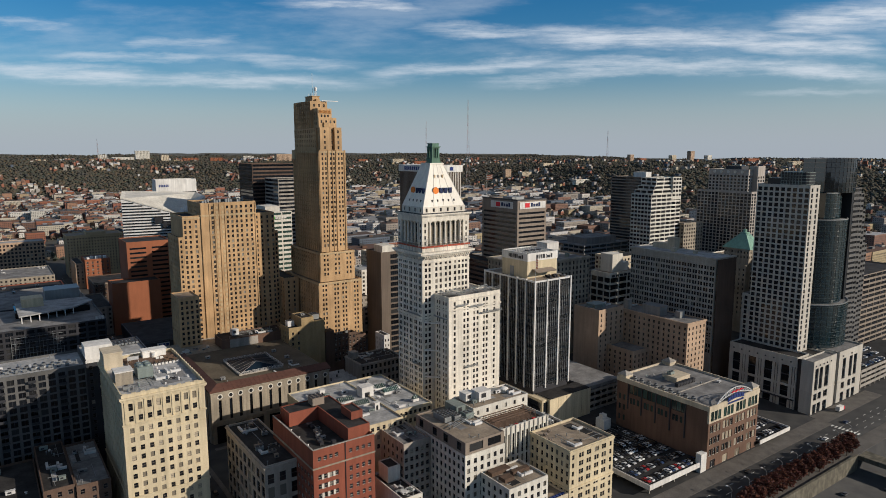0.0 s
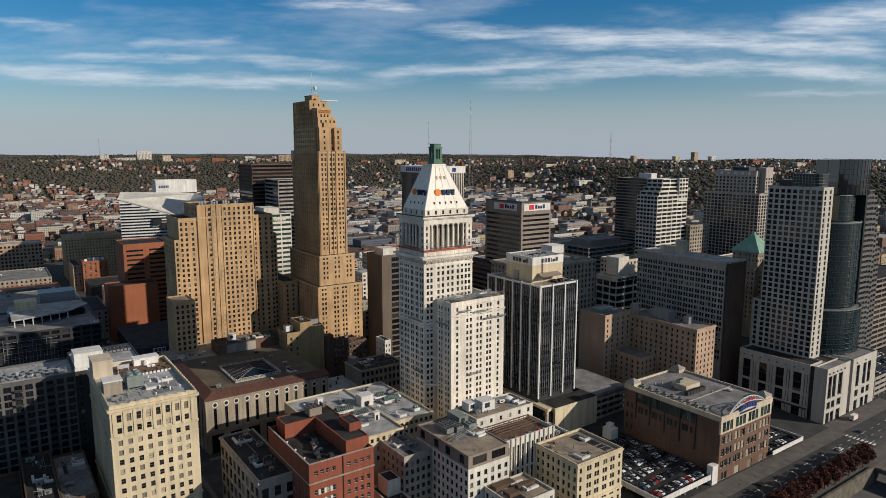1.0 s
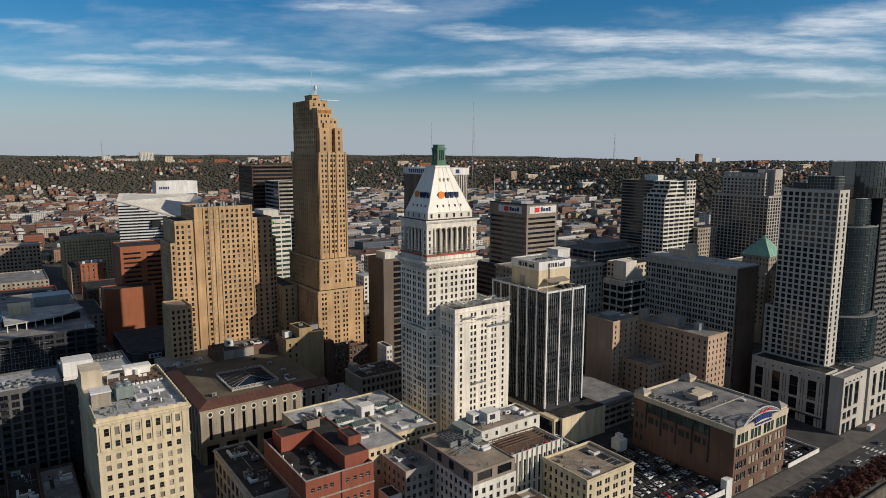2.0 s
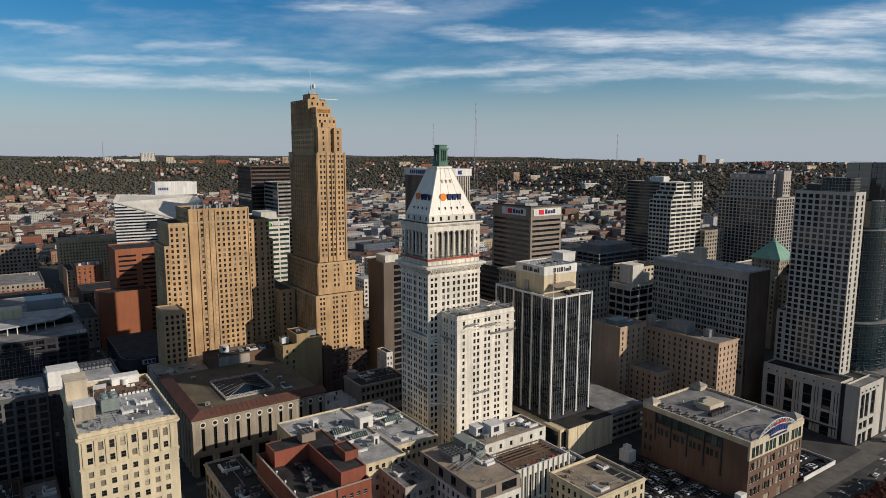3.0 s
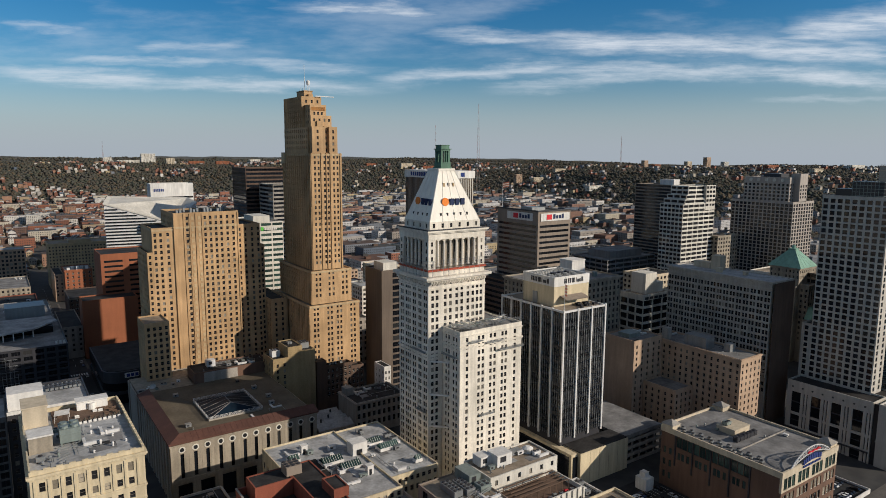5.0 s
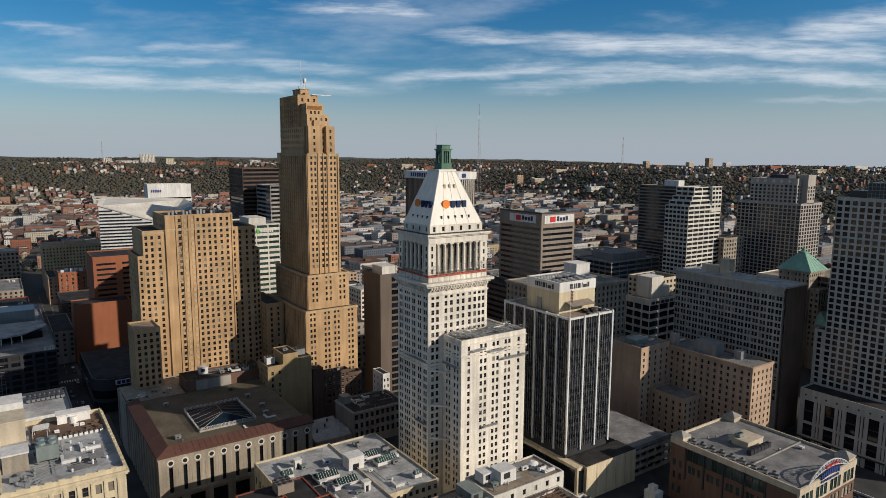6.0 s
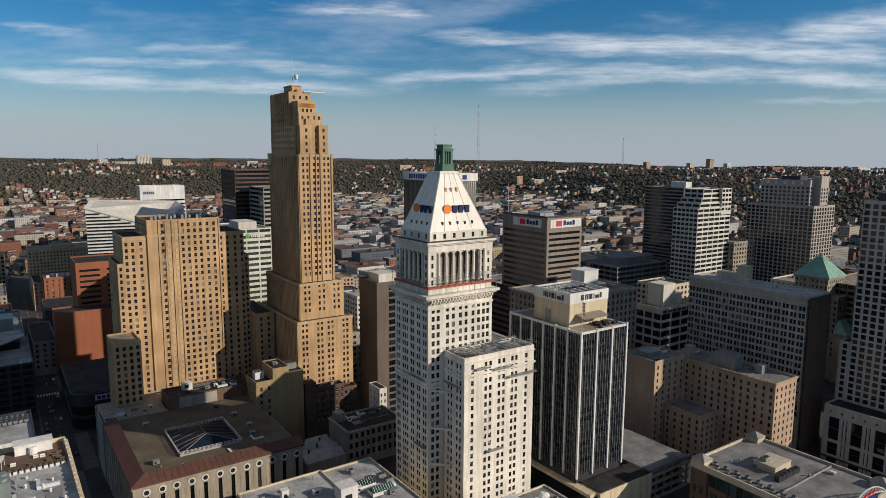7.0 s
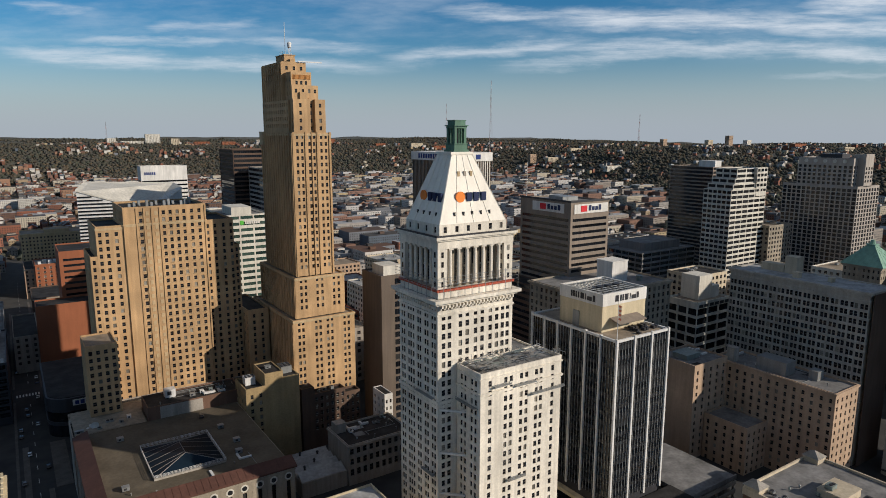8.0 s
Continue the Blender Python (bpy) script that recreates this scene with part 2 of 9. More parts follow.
M["mossy"] = surface("mossy_concrete", (0.15, 0.135, 0.10), var=0.45, big=0.25, streak=0.5)
M["pavement"] = surface("pavement", (0.105, 0.096, 0.086), var=0.3, big=0.2, streak=0)
M["slate"] = surface("grey_cladding", (0.23, 0.22, 0.21), var=0.2, streak=0.25)
M["hallbrick"] = surface("dark_red_brick", (0.15, 0.086, 0.058), var=0.25, fine=3)
M["skylight"] = glazing("dark_skylight_glass", (0.005, 0.010, 0.016), (0.008, 0.018, 0.028), 0.4, rough=0.35, spec=0.05)
M["mast"] = surface("mast_steel", (0.30, 0.20, 0.19), var=0.1, streak=0, bump=0)
M["brownpanel"] = surface("brown_panels", (0.135, 0.105, 0.082), var=0.12)
M["blue"] = surface("blue_sign", (0.02, 0.04, 0.16), var=0.1, streak=0)
M["navy"] = surface("navy_sign", (0.02, 0.03, 0.08), var=0.1, streak=0)
M["orangesign"] = surface("orange_sign", (0.75, 0.22, 0.04), var=0.05, streak=0)
M["redsign"] = surface("red_sign", (0.55, 0.03, 0.04), var=0.05, streak=0)
M["greensign"] = surface("green_sign", (0.10, 0.42, 0.06), var=0.05, streak=0)
M["paintline"] = surface("road_paint", (0.6, 0.6, 0.56), var=0.3, streak=0)


# ---- mesh helpers ----
class Shape:
    """Collects faces in world coordinates; the mesh is stored about the thing's base."""

    def __init__(self):
        self.v, self.f, self.m = [], [], []

    def quad(self, a, b, c, d, mi=0):
        k = len(self.v)
        self.v += [a, b, c, d]
        self.f.append((k, k + 1, k + 2, k + 3))
        self.m.append(mi)

    def poly(self, pts, mi=0):
        k = len(self.v)
        self.v += list(pts)
        self.f.append(tuple(range(k, k + len(pts))))
        self.m.append(mi)

    def box(self, x0, x1, y0, y1, z0, z1, mi=0, top=None, bottom=True):
        k = len(self.v)
        self.v += [(x0, y0, z0), (x1, y0, z0), (x1, y1, z0), (x0, y1, z0), (x0, y0, z1), (x1, y0, z1), (x1, y1, z1), (x0, y1, z1)]
        fs = [(0, 1, 5, 4), (1, 2, 6, 5), (2, 3, 7, 6), (3, 0, 4, 7), (4, 5, 6, 7)] + ([(3, 2, 1, 0)] if bottom else [])
        for j, q in enumerate(fs):
            self.f.append(tuple(k + i for i in q))
            self.m.append(top if (j == 4 and top is not None) else mi)

    def prism(self, ring, z0, z1, mi=0, top=None, ring2=None):
        """A closed prism or frustum over a counter-clockwise ring of (x, y)."""
        n, k = len(ring), len(self.v)
        r2 = ring2 or ring
        self.v += [(x, y, z0) for x, y in ring] + [(x, y, z1) for x, y in r2]
        for i in range(n):
            j = (i + 1) % n
            self.f.append((k + i, k + j, k + n + j, k + n + i))
            self.m.append(mi)
        self.f.append(tuple(k + n + i for i in range(n)))
        self.m.append(mi if top is None else top)
        self.f.append(tuple(k + n - 1 - i for i in range(n)))
        self.m.append(mi)

    def cyl(self, x, y, r, z0, z1, n=10, r2=None, mi=0):
        ring = [(x + r * math.cos(2 * math.pi * i / n), y + r * math.sin(2 * math.pi * i / n)) for i in range(n)]
        q = r if r2 is None else r2
        self.prism(ring, z0, z1, mi, None, [(x + q * math.cos(2 * math.pi * i / n), y + q * math.sin(2 * math.pi * i / n)) for i in range(n)])

    def bar(self, a, b, w, mi=0):
        """A square bar from a to b."""
        a, b = Vector(a), Vector(b)
        d = (b - a).normalized()
        s = d.cross(Vector((0, 0, 1)) if abs(d.z) < 0.9 else Vector((1, 0, 0))).normalized() * w / 2
        t = d.cross(s).normalized() * w / 2
        k = len(self.v)
        for p in (a, b):
            self.v += [tuple(p + s + t), tuple(p - s + t), tuple(p - s - t), tuple(p + s - t)]
        for q in ((0, 1, 5, 4), (1, 2, 6, 5), (2, 3, 7, 6), (3, 0, 4, 7), (4, 5, 6, 7), (3, 2, 1, 0)):
            self.f.append(tuple(k + i for i in q))
            self.m.append(mi)

    def mesh(self, name, mats, o=(0, 0, 0)):
        me = bpy.data.meshes.new(name)
        me.from_pydata((np.array(self.v, dtype=float) - np.array(o)).tolist() if self.v else [], [], self.f)
        for m in mats:
            me.materials.append(m)
        me.polygons.foreach_set("material_index", self.m)
        me.update()
        return me


def thing(name, at, label, category, group="", kind=""):
    e = new(name)
    e.empty_display_size = 1
    e.location = at
    e["base"] = list(at)
    return tagged(e, label, category, group, kind)


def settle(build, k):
    """Build one place's things, then scale them together by the factor k about the camera's mean position."""
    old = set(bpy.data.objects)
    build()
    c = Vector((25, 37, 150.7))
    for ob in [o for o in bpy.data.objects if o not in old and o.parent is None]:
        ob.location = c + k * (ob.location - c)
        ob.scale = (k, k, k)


def part(name, shape, mats, parent, label="", kind=""):
    """One mesh under a thing (or under a part), built in world coordinates. The blocks of a sign become a part each."""
    if name in ("sign_bars", "sign_blocks") and len(shape.v) > 8:
        for k in range(len(shape.v) // 8):
            one = Shape()
            one.v, one.m = shape.v[8 * k:8 * k + 8], shape.m[6 * k:6 * k + 6]
            one.f = [tuple(i - 8 * k for i in q) for q in shape.f[6 * k:6 * k + 6]]
            last = part("sign_bar", one, mats, parent, label, kind)
        return last
    o = Vector(parent["base"])
    ob = new(name, shape.mesh(name, mats if isinstance(mats, (list, tuple)) else [mats], o))
    ob.parent = parent if parent.type == "EMPTY" else parent
    ob["base"] = list(o)
    return tagged(ob, label, kind=kind)


def single(name, shape, mats, at, label, category, group="", kind=""):
    """A thing of one mesh."""
    ob = new(name, shape.mesh(name, mats if isinstance(mats, (list, tuple)) else [mats], at))
    ob.location = at
    ob["base"] = list(at)
    return tagged(ob, label, category, group, kind)


WIN = {}


def window_mesh(w, h, style, glass, frame):
    key = (round(w, 2), round(h, 2), style, glass, frame)
    if key not in WIN:
        s, b = Shape(), 0.09
        s.quad((0, 0, 0), (w, 0, 0), (w, 0, h), (0, 0, h), 0)
        bars = [(0, b, 0, h), (w - b, w, 0, h), (b, w - b, 0, b), (b, w - b, h - b, h)]
        if style == "sash":
            bars.append((b, w - b, h * 0.5 - 0.05, h * 0.5 + 0.05))
        if style == "pair":
            bars.append((w / 2 - 0.06, w / 2 + 0.06, b, h - b))
        if style == "ribbon":
            k = max(2, round(w / 1.6))
            bars += [(w * i / k - 0.04, w * i / k + 0.04, b, h - b) for i in range(1, k)]
        for x0, x1, z0, z1 in bars:
            s.quad((x0, -0.07, z0), (x1, -0.07, z0), (x1, -0.07, z1), (x0, -0.07, z1), 1)
            s.quad((x0, 0, z1), (x0, -0.07, z1), (x1, -0.07, z1), (x1, 0, z1), 1)
            s.quad((x1, 0, z0), (x1, 0, z1), (x1, -0.07, z1), (x1, -0.07, z0), 1)
        WIN[key] = s.mesh("window", [M[glass], M[frame]])
    return WIN[key]


def even(width, n, w, margin=None):
    """n openings of width w, evenly along a wall."""
    margin = (width / n - w) / 2 if margin is None else margin
    step = (width - 2 * margin - w) / max(n - 1, 1)
    return [(margin + i * step, margin + i * step + w) for i in range(n)]


def at_shares(width, shares, w):
    return [(width * q - w / 2, width * q + w / 2) for q in shares]


def levels(top, pitch, n, h, sill=0.9):
    """n storeys downwards from the height top."""
    return [(top - (i + 1) * pitch + sill, top - (i + 1) * pitch + sill + h) for i in range(n)]


class House:
    """A building of wall blocks with openings cut into their south and west walls."""

    def __init__(self, name, label, x, y, z, walls, glass="glass", frame="frame", style="sash", category="building", group="", most=300, wing_of=None):
        self.t = wing_of.t if wing_of else thing(name, (x, y, z), label, category, group)
        self.walls, self.glass, self.frame, self.style, self.most = walls, glass, frame, style, most
        self.s, self.r, self.w = Shape(), [], []

    def face(self, x, y, along, width, z0, z1, cols, rows, d):
        s = self.s
        n = (0, -1) if along == "x" else (-1, 0)

        def P(u, z, k=0.0):
            return (x + u - n[0] * k, y - n[1] * k, z) if along == "x" else (x - n[0] * k, y - u, z)

        prev = z0
        for a, b in sorted(rows):
            if a < z0 + 0.05 or b > z1 - 0.05:
                continue
            s.quad(P(0, prev), P(width, prev), P(width, a), P(0, a))
            u = 0
            for c0, c1 in sorted(cols):
                s.quad(P(u, a), P(c0, a), P(c0, b), P(u, b))
                s.quad(P(c0, a), P(c0, a, d), P(c0, b, d), P(c0, b))
                s.quad(P(c1, a, d), P(c1, a), P(c1, b), P(c1, b, d))
                s.quad(P(c0, a), P(c1, a), P(c1, a, d), P(c0, a, d))
                s.quad(P(c0, b, d), P(c1, b, d), P(c1, b), P(c0, b))
                self.w.append((P(c0, a, d), c1 - c0, b - a, along))
                u = c1
            s.quad(P(u, a), P(width, a), P(width, b), P(u, b))
            prev = b
        s.quad(P(0, prev), P(width, prev), P(width, z1), P(0, z1))

    def block(self, x0, x1, y0, y1, z0, z1, S=None, W=None, roof="roofgrey", lip=0.9, d=0.3, thick=0.45):
        """S, W: (cols, rows) of the openings. lip: height of the parapet."""
        s = self.s
        self.face(x0, y0, "x", x1 - x0, z0, z1, *(S or ([], [])), d)
        self.face(x0, y1, "y", y1 - y0, z0, z1, *(W or ([], [])), d)
        s.quad((x1, y0, z0), (x1, y1, z0), (x1, y1, z1), (x1, y0, z1))
        s.quad((x1, y1, z0), (x0, y1, z0), (x0, y1, z1), (x1, y1, z1))
        t = thick
        ring, inner = [(x0, y0), (x1, y0), (x1, y1), (x0, y1)], [(x0 + t, y0 + t), (x1 - t, y0 + t), (x1 - t, y1 - t), (x0 + t, y1 - t)]
        for i in range(4):
            j = (i + 1) % 4
            s.quad((*ring[i], z1), (*ring[j], z1), (*inner[j], z1), (*inner[i], z1))
            s.quad((*inner[i], z1), (*inner[j], z1), (*inner[j], z1 - lip), (*inner[i], z1 - lip))
        r = Shape()
        r.quad(*[(*q, z1 - lip) for q in inner])
        self.r.append((roof, r))

    def cornice(self, x0, x1, y0, y1, z, out, h, mat=None, name="cornice"):
        c = Shape()
        prof = [(-0.05, z - h * 0.7), (out * 0.55, z - h * 0.7), (out * 0.55, z), (out, z), (out, z + h), (-0.05, z + h)]
        for o, zz in prof:
            c.v += [(x0 - o, y0 - o, zz), (x1 + o, y0 - o, zz), (x1 + o, y1 + o, zz), (x0 - o, y1 + o, zz)]
        for k in range(len(prof) - 1):
            for i in range(4):
                j = (i + 1) % 4
                c.f.append((4 * k + i, 4 * k + j, 4 * k + 4 + j, 4 * k + 4 + i))
                c.m.append(0)
        return part(name, c, mat or self.walls, self.t)

    def done(self):
        if self.s.f:
            part("wall", self.s, self.walls, self.t)
        for k, sh in self.r:
            part("roof", sh, M[k], self.t)
        o = Vector(self.t["base"])
        ws = sorted(self.w, key=lambda q: -q[0][2])
        far = math.hypot(o.x, o.y)
        most = min(self.most, 180 if far < 340 else 110 if far < 450 else 40 if far < 640 else 12)
        for p, w, h, along in ws[:most]:
            ob = new("window", window_mesh(w, h, self.style, self.glass, self.frame))
            ob.parent = self.t
            ob.location = Vector(p) - o
            if along == "y":
                ob.rotation_euler = (0, 0, -math.pi / 2)
        rest = ws[most:]
        if rest:
            s = Shape()
            for p, w, h, along in rest:
                for a0, a1, b0, b1, k, mi in ((0, w, 0, h, 0, 0), (0, w, h * 0.47, h * 0.53, 0.06, 1), (0, 0.1, 0, h, 0.06, 1), (w - 0.1, w, 0, h, 0.06, 1)):
                    if along == "x":
                        s.quad((p[0] + a0, p[1] - k, p[2] + b0), (p[0] + a1, p[1] - k, p[2] + b0), (p[0] + a1, p[1] - k, p[2] + b1), (p[0] + a0, p[1] - k, p[2] + b1), mi)
                    else:
                        s.quad((p[0] - k, p[1] - a0, p[2] + b0), (p[0] - k, p[1] - a1, p[2] + b0), (p[0] - k, p[1] - a1, p[2] + b1), (p[0] - k, p[1] - a0, p[2] + b1), mi)
            part("glazing", s, [M[self.glass], M[self.frame]], self.t, kind="stuff")
        return self.t


# ---- ground ----
def smooth(a, b, v):
    k = min(1.0, max(0.0, (v - a) / (b - a)))
    return k * k * (3 - 2 * k)


def ground_z(x, y):
    """The city floor, falling to the river in the south, and the ring of wooded hills in the north and east."""
    z = -7.0 * (1 - smooth(180, 275, y))
    if 225 < x < 900 and 55 < y < 136.5:
        z = -14.0
    r, a = math.hypot(x, y), math.degrees(math.atan2(x, y))
    if y > -400:
        k = smooth(38, 58, a)
        foot, crest, high = 2300 - 900 * k, 3300 - 800 * k, 104 - 6 * k
        foot += 160 * noise.noise((x / 700, y / 700, 0.3))
        bumps = 1 + 0.16 * noise.noise((x / 420, y / 420, 2.0)) + 0.08 * noise.noise((x / 150, y / 150, 5.0))
        z += high * smooth(foot, crest, r) * bumps
        z += (20 - 34 * k) * smooth(3600, 4500, r)
    return z


def lines(*runs):
    out = []
    for a, b, s in runs:
        k = max(1, round((b - a) / s))
        out += [a + (b - a) * i / k for i in range(k)]
    return out + [runs[-1][1]]


gx = lines((-4600, -600, 250), (-600, 224, 60), (224, 226, 2), (226, 900, 45), (900, 902, 2), (902, 2200, 60), (2200, 4900, 100))
gy = lines((-3000, -200, 250), (-200, 54, 60), (54, 56, 2), (56, 136, 40), (136, 137, 1), (137, 300, 20), (300, 900, 60), (900, 3600, 55), (3600, 4900, 100))
s = Shape()
s.v = [(x, y, ground_z(x, y)) for y in gy for x in gx]
nx = len(gx)
for j in range(len(gy) - 1):
    for i in range(nx - 1):
        s.f.append((j * nx + i, j * nx + i + 1, (j + 1) * nx + i + 1, (j + 1) * nx + i))
        s.m.append(0)


def ground_material():
    m, n, l, p = shader("ground")
    geo = n.new("ShaderNodeNewGeometry")
    sp = n.new("ShaderNodeSeparateXYZ")
    l.new(geo.outputs["Position"], sp.inputs[0])
    ln = n.new("ShaderNodeVectorMath")
    ln.operation = "LENGTH"
    l.new(geo.outputs["Position"], ln.inputs[0])
    far = n.new("ShaderNodeMapRange")
    far.inputs["From Min"].default_value, far.inputs["From Max"].default_value = 900, 1500
    l.new(ln.outputs["Value"], far.inputs["Value"])

    def tex(scale, detail=5):
        t = n.new("ShaderNodeTexNoise")
        t.inputs["Scale"].default_value, t.inputs["Detail"].default_value = scale, detail
        l.new(geo.outputs["Position"], t.inputs["Vector"])
        return t.outputs[0]

    def ramp2(v, c0, c1, a=0.35, b=0.65):
        r = n.new("ShaderNodeValToRGB")
        r.color_ramp.elements[0].color, r.color_ramp.elements[1].color = (*c0, 1), (*c1, 1)
        r.color_ramp.elements[0].position, r.color_ramp.elements[1].position = a, b
        l.new(v, r.inputs[0])
        return r.outputs[0]

    near = ramp2(tex(0.12), (0.022, 0.022, 0.023), (0.042, 0.041, 0.039))
    wild = ramp2(tex(0.012), (0.05, 0.048, 0.034), (0.085, 0.078, 0.058))
    mx = n.new("ShaderNodeMix")
    mx.data_type = "RGBA"
    l.new(far.outputs[0], mx.inputs[0])
    l.new(near, mx.inputs[6])
    l.new(wild, mx.inputs[7])
    l.new(mx.outputs[2], p.inputs["Base Color"])
    p.inputs["Roughness"].default_value = 0.9
    b = n.new("ShaderNodeBump")
    b.inputs["Strength"].default_value, b.inputs["Distance"].default_value = 0.3, 0.04
    l.new(tex(2.0), b.inputs["Height"])
    l.new(b.outputs[0], p.inputs["Normal"])
    return m


gmesh = s.mesh("ground", [ground_material()])
gmesh.polygons.foreach_set("use_smooth", [True] * len(gmesh.polygons))
tagged(new("ground", gmesh), "dark asphalt city floor rising into brown wooded hills", "ground", kind="structure")


def colours(name, cols, rough=0.85, seed=0.0, per=1.0):
    """One of a list of colours for each loose piece."""
    m, n, l, p = shader(name)
    geo = n.new("ShaderNodeNewGeometry")
    r = n.new("ShaderNodeValToRGB")
    r.color_ramp.interpolation = "CONSTANT"
    e = r.color_ramp.elements
    while len(e) < len(cols):
        e.new(0.5)
    for i, c in enumerate(cols):
        e[i].position, e[i].color = i / len(cols), (*c, 1)
    l.new(geo.outputs["Random Per Island"], r.inputs[0])
    t = n.new("ShaderNodeTexNoise")
    t.inputs["Scale"].default_value, t.inputs["Detail"].default_value = 0.3, 4
    l.new(geo.outputs["Position"], t.inputs["Vector"])
    k = n.new("ShaderNodeMapRange")
    k.inputs["To Min"].default_value, k.inputs["To Max"].default_value = 0.6, 1.35
    l.new(t.outputs[0], k.inputs["Value"])
    v = n.new("ShaderNodeVectorMath")
    v.operation = "SCALE"
    l.new(r.outputs[0], v.inputs[0])
    l.new(k.outputs[0], v.inputs["Scale"])
    l.new(v.outputs[0], p.inputs["Base Color"])
    p.inputs["Roughness"].default_value = rough
    p.inputs["Specular IOR Level"].default_value = 0.2
    return m


M["leaves"] = colours("autumn_leaves", [(0.058, 0.060, 0.044), (0.066, 0.062, 0.047), (0.084, 0.068, 0.048), (0.054, 0.060, 0.044), (0.074, 0.064, 0.050), (0.060, 0.058, 0.046), (0.098, 0.074, 0.046), (0.066, 0.064, 0.056)])
M["houses"] = colours("house_walls", [(0.23, 0.095, 0.06), (0.17, 0.08, 0.055), (0.27, 0.12, 0.08), (0.40, 0.36, 0.29), (0.30, 0.23, 0.15), (0.20, 0.105, 0.075), (0.52, 0.50, 0.46), (0.14, 0.085, 0.065), (0.28, 0.165, 0.11), (0.44, 0.42, 0.38), (0.24, 0.10, 0.07), (0.33, 0.31, 0.30)])
M["blocks"] = colours("block_walls", [(0.38, 0.34, 0.27), (0.26, 0.23, 0.20), (0.50, 0.48, 0.45), (0.20, 0.12, 0.09), (0.30, 0.28, 0.26), (0.36, 0.29, 0.18), (0.16, 0.17, 0.19), (0.22, 0.13, 0.10), (0.44, 0.43, 0.42), (0.10, 0.12, 0.15)])
M["roofs"] = colours("house_roofs", [(0.055, 0.054, 0.055), (0.10, 0.10, 0.10), (0.12, 0.07, 0.05), (0.07, 0.066, 0.062), (0.22, 0.22, 0.22), (0.05, 0.048, 0.048), (0.10, 0.07, 0.055), (0.15, 0.145, 0.14), (0.34, 0.34, 0.34), (0.08, 0.08, 0.085)])
# near-black for far windows, dark fittings and the parking deck's imitated shade
M["dark_fill"] = surface("windows_and_shade", (0.02, 0.021, 0.024), rough=0.3, var=0.3, streak=0, bump=0)
M["redleaves"] = colours("red_leaves", [(0.075, 0.02, 0.015), (0.05, 0.016, 0.012), (0.10, 0.035, 0.018), (0.05, 0.022, 0.016)])

# plan rectangles kept clear of scattered houses
CLEAR = [(-60, 240, 180, 960), (140, 700, 100, 520), (440, 760, 180, 620), (90, 320, 640, 900), (220, 320, 1110, 1190)]


def free(x, y, m=8):
    return not any(a - m < x < b + m and c - m < y < d + m for a, b, c, d in CLEAR)


